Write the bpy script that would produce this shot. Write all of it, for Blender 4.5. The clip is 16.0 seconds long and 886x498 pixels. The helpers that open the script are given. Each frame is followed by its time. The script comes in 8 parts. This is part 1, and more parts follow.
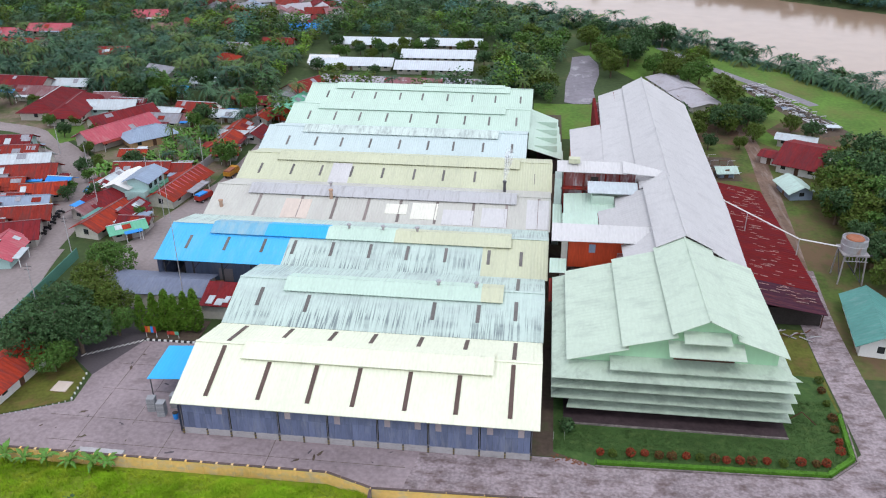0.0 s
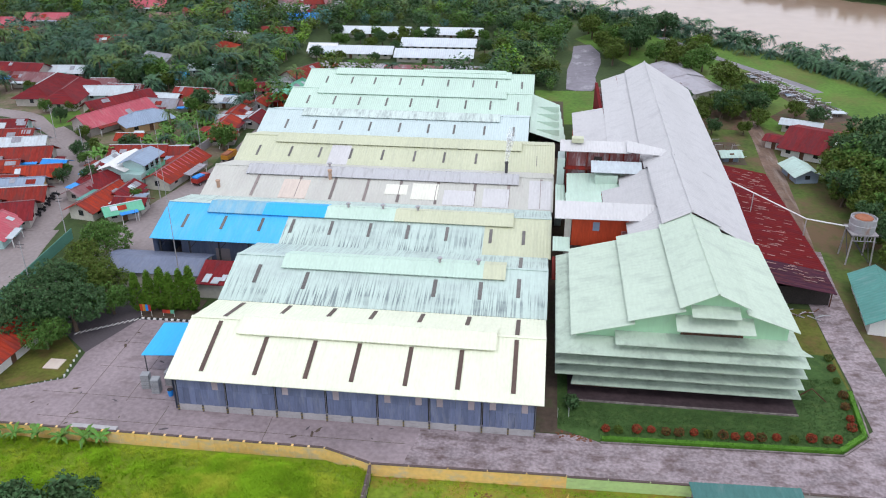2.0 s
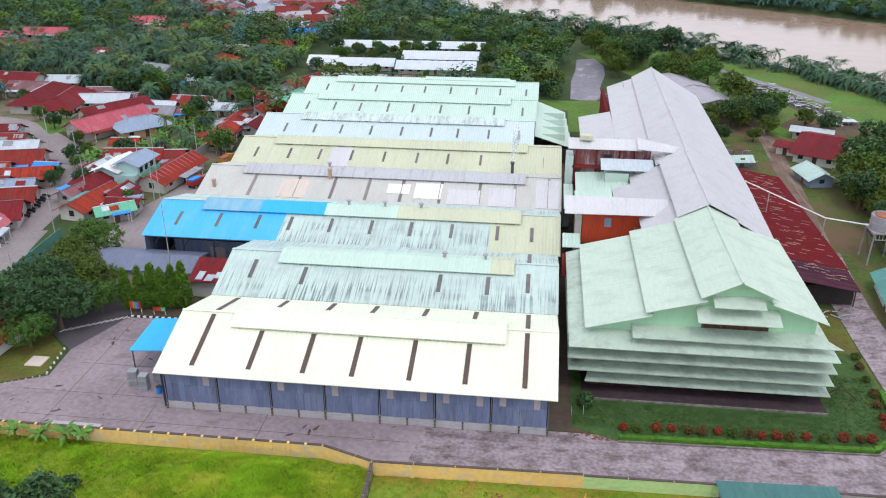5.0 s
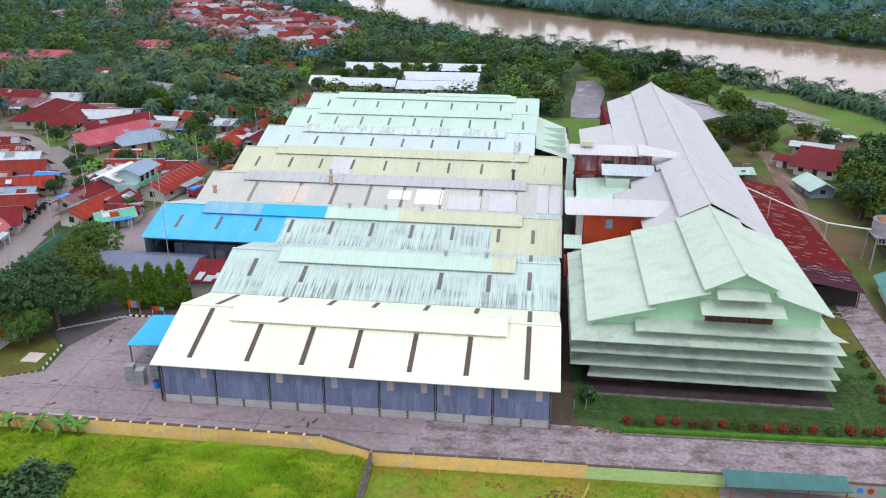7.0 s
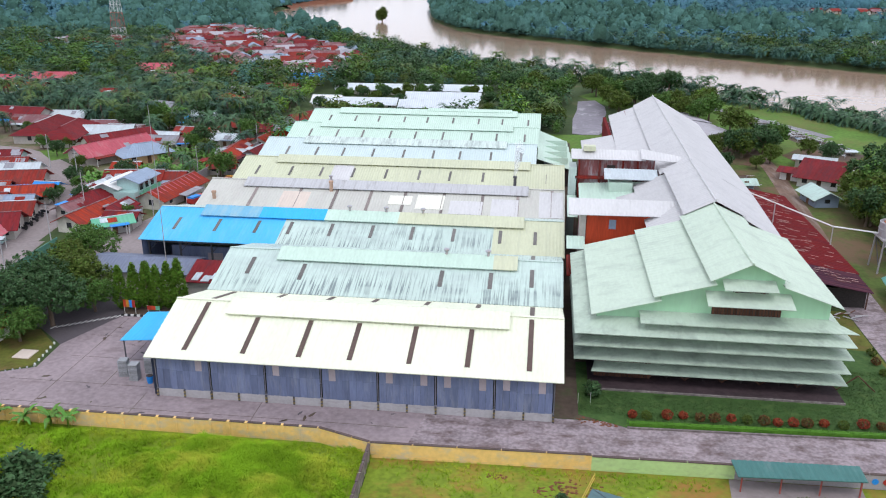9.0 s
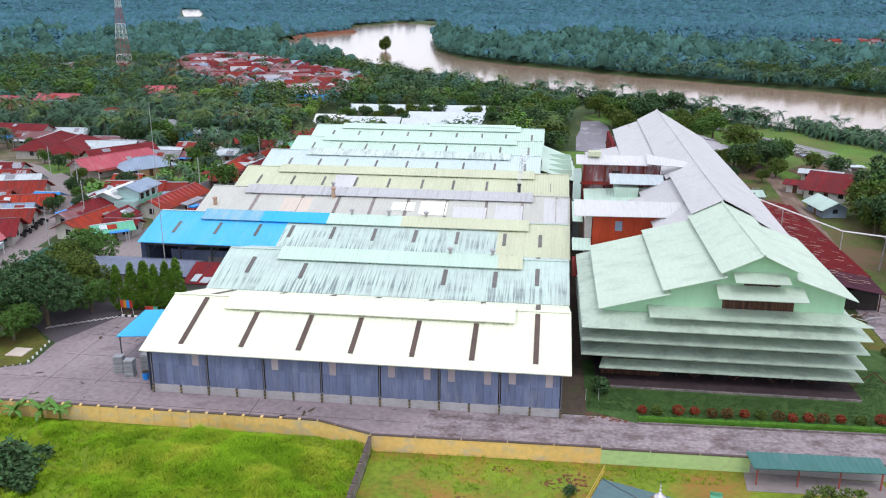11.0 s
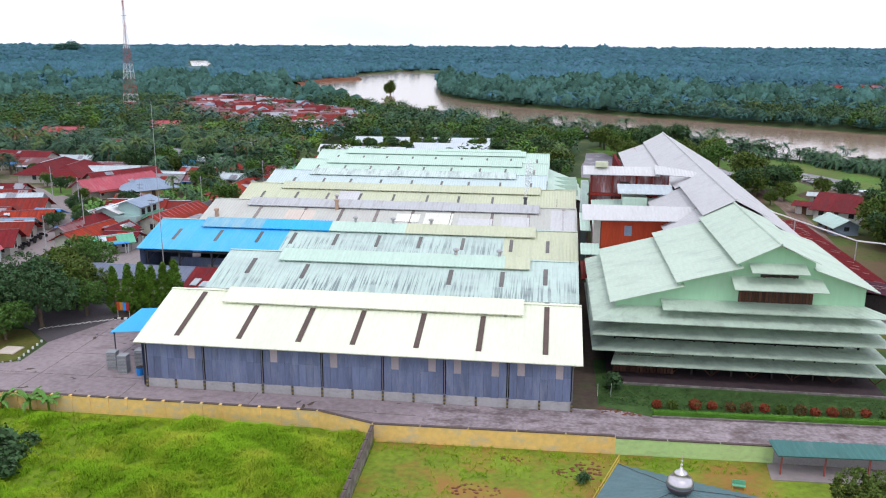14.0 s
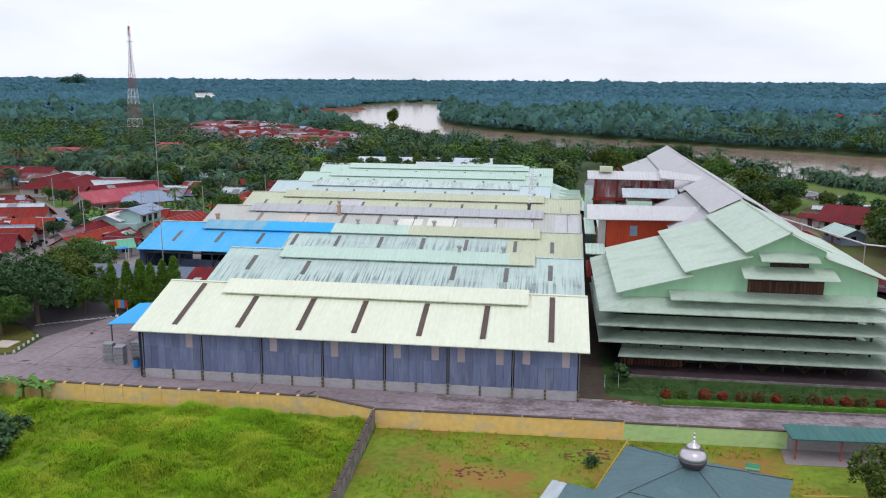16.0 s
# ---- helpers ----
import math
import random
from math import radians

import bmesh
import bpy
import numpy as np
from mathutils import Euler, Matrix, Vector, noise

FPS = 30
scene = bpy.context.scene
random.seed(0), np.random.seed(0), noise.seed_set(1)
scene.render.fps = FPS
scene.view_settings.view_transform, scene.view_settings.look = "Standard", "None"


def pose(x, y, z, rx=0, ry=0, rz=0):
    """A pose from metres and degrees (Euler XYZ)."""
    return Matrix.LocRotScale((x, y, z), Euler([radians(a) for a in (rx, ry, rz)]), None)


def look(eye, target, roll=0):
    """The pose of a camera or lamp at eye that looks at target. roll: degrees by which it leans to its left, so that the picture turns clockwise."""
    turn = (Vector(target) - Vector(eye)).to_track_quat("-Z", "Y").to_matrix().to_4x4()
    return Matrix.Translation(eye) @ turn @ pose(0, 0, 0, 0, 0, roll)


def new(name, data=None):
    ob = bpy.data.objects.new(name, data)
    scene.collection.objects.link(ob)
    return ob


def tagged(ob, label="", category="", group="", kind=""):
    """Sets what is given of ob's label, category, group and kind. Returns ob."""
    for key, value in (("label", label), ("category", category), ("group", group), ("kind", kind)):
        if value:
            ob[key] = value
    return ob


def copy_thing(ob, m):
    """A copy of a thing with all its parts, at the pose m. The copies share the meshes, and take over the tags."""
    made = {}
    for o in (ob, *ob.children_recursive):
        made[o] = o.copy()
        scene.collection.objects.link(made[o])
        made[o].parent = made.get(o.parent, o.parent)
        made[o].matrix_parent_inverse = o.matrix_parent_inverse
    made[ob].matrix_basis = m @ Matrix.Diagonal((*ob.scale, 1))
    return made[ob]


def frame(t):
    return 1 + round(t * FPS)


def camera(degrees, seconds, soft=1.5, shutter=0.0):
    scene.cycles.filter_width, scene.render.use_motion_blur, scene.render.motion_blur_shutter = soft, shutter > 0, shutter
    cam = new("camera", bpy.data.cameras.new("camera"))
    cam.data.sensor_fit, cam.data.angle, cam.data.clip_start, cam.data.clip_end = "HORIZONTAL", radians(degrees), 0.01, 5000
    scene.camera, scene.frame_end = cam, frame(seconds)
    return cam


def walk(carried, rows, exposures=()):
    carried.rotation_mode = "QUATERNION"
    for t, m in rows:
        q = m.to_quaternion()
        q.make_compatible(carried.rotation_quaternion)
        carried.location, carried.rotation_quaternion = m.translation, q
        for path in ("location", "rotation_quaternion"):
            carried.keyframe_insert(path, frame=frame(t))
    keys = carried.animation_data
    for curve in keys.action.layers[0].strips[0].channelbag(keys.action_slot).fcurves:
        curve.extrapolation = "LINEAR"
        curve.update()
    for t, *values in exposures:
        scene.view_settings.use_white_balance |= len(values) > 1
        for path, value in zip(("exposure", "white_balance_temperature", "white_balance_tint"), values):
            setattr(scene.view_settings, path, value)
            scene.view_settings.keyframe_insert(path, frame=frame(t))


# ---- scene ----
# the camera and its descent
cam = camera(56.7, 16.0, soft=1.1)
METRES, EYE, TILT, LEAN, TURN = 40.0, 68.4, -90.0, 15.0, -0.8
ROWS = [
    (0.0, 0.0, 0.0, 0.0, -14.81, 62.93, -7.77),
    (0.5, 0.0042, 0.0246, 0.0015, -14.83, 62.96, -7.78),
    (1.0, 0.0094, 0.0504, 0.0048, -14.85, 62.98, -7.77),
    (1.5, 0.0141, 0.0784, 0.0091, -14.86, 63.01, -7.76),
    (2.0, 0.0192, 0.1068, 0.0129, -14.88, 63.03, -7.75),
    (2.5, 0.0222, 0.1376, 0.0213, -14.9, 63.03, -7.74),
    (3.0, 0.025, 0.1699, 0.0378, -14.92, 63.04, -7.73),
    (3.5, 0.0225, 0.2002, 0.064, -14.93, 63.46, -7.71),
    (4.0, 0.0186, 0.2301, 0.0873, -14.95, 64.03, -7.69),
    (6.5, 0.0588, 0.3717, 0.0463, -15.12, 67.07, -7.76),
    (7.0, 0.0674, 0.4002, 0.0398, -15.13, 67.67, -7.77),
    (7.5, 0.0787, 0.4305, 0.0365, -15.12, 68.29, -7.8),
    (8.0, 0.0896, 0.4623, 0.0344, -15.14, 68.88, -7.82),
    (8.5, 0.0985, 0.4941, 0.0338, -15.15, 69.49, -7.86),
    (9.0, 0.105, 0.5255, 0.0354, -15.16, 70.09, -7.91),
    (11.5, 0.1395, 0.6764, 0.0473, -15.2, 73.06, -8.14),
    (12.0, 0.1455, 0.7046, 0.0511, -15.23, 73.67, -8.18),
    (12.5, 0.1529, 0.7329, 0.0553, -15.23, 74.28, -8.23),
    (13.0, 0.1591, 0.7629, 0.0579, -15.24, 74.87, -8.26),
    (13.5, 0.1651, 0.7909, 0.0612, -15.26, 75.46, -8.3),
    (14.0, 0.1698, 0.8198, 0.0634, -15.28, 76.05, -8.36),
    (14.5, 0.1744, 0.8492, 0.0645, -15.31, 76.65, -8.41),
    (15.0, 0.18, 0.8804, 0.0641, -15.33, 77.24, -8.46),
    (15.5, 0.1876, 0.9118, 0.0669, -15.35, 77.83, -8.49),
    (16.0, 0.1975, 0.9386, 0.0718, -15.38, 78.4, -8.54),
]
walk(cam, [(t, pose(0, 0, EYE, TILT, LEAN, TURN) @ pose(METRES * x, METRES * y, METRES * z, 90 + pitch, roll, yaw)) for t, x, y, z, yaw, pitch, roll in ROWS],
     [(0.0, -0.18), (4.0, -0.14), (9.0, -0.12), (12.5, -0.02), (14.0, -0.15), (16.0, -0.46)])

# ---- world and light: bright, thinly overcast tropical sky ----
SUN_UP, SUN_TURN = 62.0, 200.0
world = bpy.data.worlds.new("sky")
scene.world = world
world.use_nodes = True
wn, wl = world.node_tree.nodes, world.node_tree.links
wn.clear()
w_out, w_bg = wn.new("ShaderNodeOutputWorld"), wn.new("ShaderNodeBackground")
w_sky, w_mix, w_noise = wn.new("ShaderNodeTexSky"), wn.new("ShaderNodeMix"), wn.new("ShaderNodeTexNoise")
w_co, w_map, w_ramp = wn.new("ShaderNodeTexCoord"), wn.new("ShaderNodeMapping"), wn.new("ShaderNodeValToRGB")
w_sky.sky_type, w_sky.sun_disc = "NISHITA", False
w_sky.sun_elevation, w_sky.sun_rotation = radians(SUN_UP), radians(SUN_TURN)
w_mix.data_type = "RGBA"
w_mix.inputs["B"].default_value = (13.2, 13.9, 15.8, 1)
w_map.inputs["Scale"].default_value = (1.4, 1.4, 5.0)
w_noise.inputs["Scale"].default_value, w_noise.inputs["Detail"].default_value = 1.6, 5
w_ramp.color_ramp.elements[0].position, w_ramp.color_ramp.elements[0].color = 0.30, (0.66, 0.66, 0.66, 1)
w_ramp.color_ramp.elements[1].position, w_ramp.color_ramp.elements[1].color = 0.55, (1, 1, 1, 1)
w_bg.inputs["Strength"].default_value = 0.10
wl.new(w_co.outputs["Generated"], w_map.inputs["Vector"])
wl.new(w_map.outputs["Vector"], w_noise.inputs["Vector"])
wl.new(w_noise.outputs["Fac"], w_ramp.inputs["Fac"])
wl.new(w_ramp.outputs["Color"], w_mix.inputs["Factor"])
wl.new(w_sky.outputs["Color"], w_mix.inputs["A"])
wl.new(w_mix.outputs["Result"], w_bg.inputs["Color"])
wl.new(w_bg.outputs["Background"], w_out.inputs["Surface"])
sun_data = bpy.data.lights.new("sun", "SUN")
sun_data.energy, sun_data.angle, sun_data.color = 0.9, radians(14), (1.0, 0.98, 0.95)
sun = new("sun", sun_data)
sun.matrix_world = look((20, -8, 145), (-8, 60, 0))

# ---- materials ----


def stuff_of(name, base, rough=0.8, metal=0.0, dark=0.7, light=1.15, scale=(1, 1, 1), fine=6.0, coarse=0.25, stain=None,
             amount=0.0, stain_scale=(1, 1, 1), stain_at=0.55, bump=0.15, deep=0.05, each=0.0, island=0.0, hue=0.0, spec=0.3):
    """A worn surface: base colour varied at two scales, with stains of their own shape and fine relief."""
    m = bpy.data.materials.new(name)
    m.use_nodes = True
    n, l = m.node_tree.nodes, m.node_tree.links
    p = n["Principled BSDF"]
    p.inputs["Roughness"].default_value, p.inputs["Metallic"].default_value = rough, metal
    p.inputs["Specular IOR Level"].default_value = spec
    co, mp = n.new("ShaderNodeTexCoord"), n.new("ShaderNodeMapping")
    mp.inputs["Scale"].default_value = scale
    l.new(co.outputs["Object"], mp.inputs["Vector"])
    big, small = n.new("ShaderNodeTexNoise"), n.new("ShaderNodeTexNoise")
    for tex, s, d in ((big, coarse, 4), (small, fine, 6)):
        tex.inputs["Scale"].default_value, tex.inputs["Detail"].default_value = s, d
        l.new(mp.outputs["Vector"], tex.inputs["Vector"])
    add = n.new("ShaderNodeMath")
    add.operation = "ADD"
    l.new(big.outputs["Fac"], add.inputs[0])
    l.new(small.outputs["Fac"], add.inputs[1])
    rng = n.new("ShaderNodeMapRange")
    rng.inputs["From Min"].default_value, rng.inputs["From Max"].default_value = 0.6, 1.4
    rng.inputs["To Min"].default_value, rng.inputs["To Max"].default_value = dark, light
    l.new(add.outputs[0], rng.inputs["Value"])
    val = rng.outputs["Result"]
    for size, made in ((each, "ShaderNodeObjectInfo"), (island, "ShaderNodeNewGeometry")):
        if size:
            src, r2, mul = n.new(made), n.new("ShaderNodeMapRange"), n.new("ShaderNodeMath")
            r2.inputs["To Min"].default_value, r2.inputs["To Max"].default_value = 1 - size, 1 + size
            mul.operation = "MULTIPLY"
            l.new(src.outputs["Random" if made == "ShaderNodeObjectInfo" else "Random Per Island"], r2.inputs["Value"])
            l.new(val, mul.inputs[0])
            l.new(r2.outputs["Result"], mul.inputs[1])
            val = mul.outputs[0]
    vm = n.new("ShaderNodeVectorMath")
    vm.operation = "SCALE"
    vm.inputs[0].default_value = base
    l.new(val, vm.inputs["Scale"])
    col = vm.outputs["Vector"]
    if hue:
        src = n.new("ShaderNodeNewGeometry" if island else "ShaderNodeObjectInfo")
        r3, hs = n.new("ShaderNodeMapRange"), n.new("ShaderNodeHueSaturation")
        r3.inputs["To Min"].default_value, r3.inputs["To Max"].default_value = 0.5 - hue, 0.5 + hue
        l.new(src.outputs["Random Per Island" if island else "Random"], r3.inputs["Value"])
        l.new(r3.outputs["Result"], hs.inputs["Hue"])
        l.new(col, hs.inputs["Color"])
        col = hs.outputs["Color"]
    if stain:
        mp2, tex, ramp, mix = n.new("ShaderNodeMapping"), n.new("ShaderNodeTexNoise"), n.new("ShaderNodeMapRange"), n.new("ShaderNodeMix")
        mp2.inputs["Scale"].default_value = stain_scale
        l.new(co.outputs["Object"], mp2.inputs["Vector"])
        l.new(mp2.outputs["Vector"], tex.inputs["Vector"])
        tex.inputs["Scale"].default_value, tex.inputs["Detail"].default_value = 1.0, 6
        tex.inputs["Roughness"].default_value = 0.65
        ramp.inputs["From Min"].default_value, ramp.inputs["From Max"].default_value = stain_at - 0.06, stain_at + 0.12
        ramp.inputs["To Max"].default_value = amount
        l.new(tex.outputs["Fac"], ramp.inputs["Value"])
        mix.data_type = "RGBA"
        mix.inputs["B"].default_value = (*stain, 1)
        l.new(ramp.outputs["Result"], mix.inputs["Factor"])
        l.new(col, mix.inputs["A"])
        col = mix.outputs["Result"]
    l.new(col, p.inputs["Base Color"])
    if bump:
        b = n.new("ShaderNodeBump")
        b.inputs["Strength"].default_value, b.inputs["Distance"].default_value = bump, deep
        l.new(small.outputs["Fac"], b.inputs["Height"])
        l.new(b.outputs["Normal"], p.inputs["Normal"])
    return m


def roof_of(name, base, stain=(0.25, 0.27, 0.24), amount=0.35, at=0.6, sx=2.2, sy=0.12, rough=0.55):
    """Painted sheet metal with run-off streaks that lie down the slope."""
    return stuff_of(name, base, rough, 0.0, 0.88, 1.06, (1, 0.25, 1), 3.0, 0.15, stain, amount, (sx, sy, sy), at, 0.1, spec=0.35)


def streaked_of(name, base, dirt=(0.16, 0.20, 0.21), step=17.45, start=78.0):
    """Weathered roof paint: fine dark run-off lines that gather along the lower edge of each front slope."""
    m = roof_of(name, base, (0.40, 0.47, 0.46), 0.45, 0.52, 0.22, 0.3)
    n, l = m.node_tree.nodes, m.node_tree.links
    p = n["Principled BSDF"]
    col = p.inputs["Base Color"].links[0].from_socket
    co, sep = n.new("ShaderNodeTexCoord"), n.new("ShaderNodeSeparateXYZ")
    l.new(co.outputs["Object"], sep.inputs["Vector"])

    def maths(op, a, b):
        q = n.new("ShaderNodeMath")
        q.operation = op
        for i, v in enumerate((a, b)):
            if isinstance(v, (int, float)):
                q.inputs[i].default_value = v
            else:
                l.new(v, q.inputs[i])
        return q.outputs[0]

    def ramp(v, a, b, c, d):
        r = n.new("ShaderNodeMapRange")
        for key, num in (("From Min", a), ("From Max", b), ("To Min", c), ("To Max", d)):
            r.inputs[key].default_value = num
        l.new(v, r.inputs["Value"])
        return r.outputs["Result"]

    def noise(scale, detail=3):
        mp, t = n.new("ShaderNodeMapping"), n.new("ShaderNodeTexNoise")
        mp.inputs["Scale"].default_value = scale
        t.inputs["Scale"].default_value, t.inputs["Detail"].default_value = 1.0, detail
        l.new(co.outputs["Object"], mp.inputs["Vector"])
        l.new(mp.outputs["Vector"], t.inputs["Vector"])
        return t.outputs["Fac"]

    along = maths("FRACT", maths("DIVIDE", maths("SUBTRACT", sep.outputs["Y"], start), step), 0)
    lower = ramp(along, 0.14, 0.38, 1.0, 0.15)
    back = ramp(along, 0.56, 0.62, 0.0, 0.5)
    gather = maths("MAXIMUM", lower, back)
    lines = ramp(noise((4.2, 0.14, 0.14), 2), 0.49, 0.58, 0.0, 1.0)
    patch = ramp(noise((0.12, 0.35, 0.35)), 0.36, 0.56, 0.25, 1.0)
    fac = maths("MULTIPLY", maths("MULTIPLY", lines, gather), maths("MULTIPLY", patch, 0.85))
    mix = n.new("ShaderNodeMix")
    mix.data_type = "RGBA"
    mix.inputs["B"].default_value = (*dirt, 1)
    l.new(fac, mix.inputs["Factor"])
    l.new(col, mix.inputs["A"])
    l.new(mix.outputs["Result"], p.inputs["Base Color"])
    return m


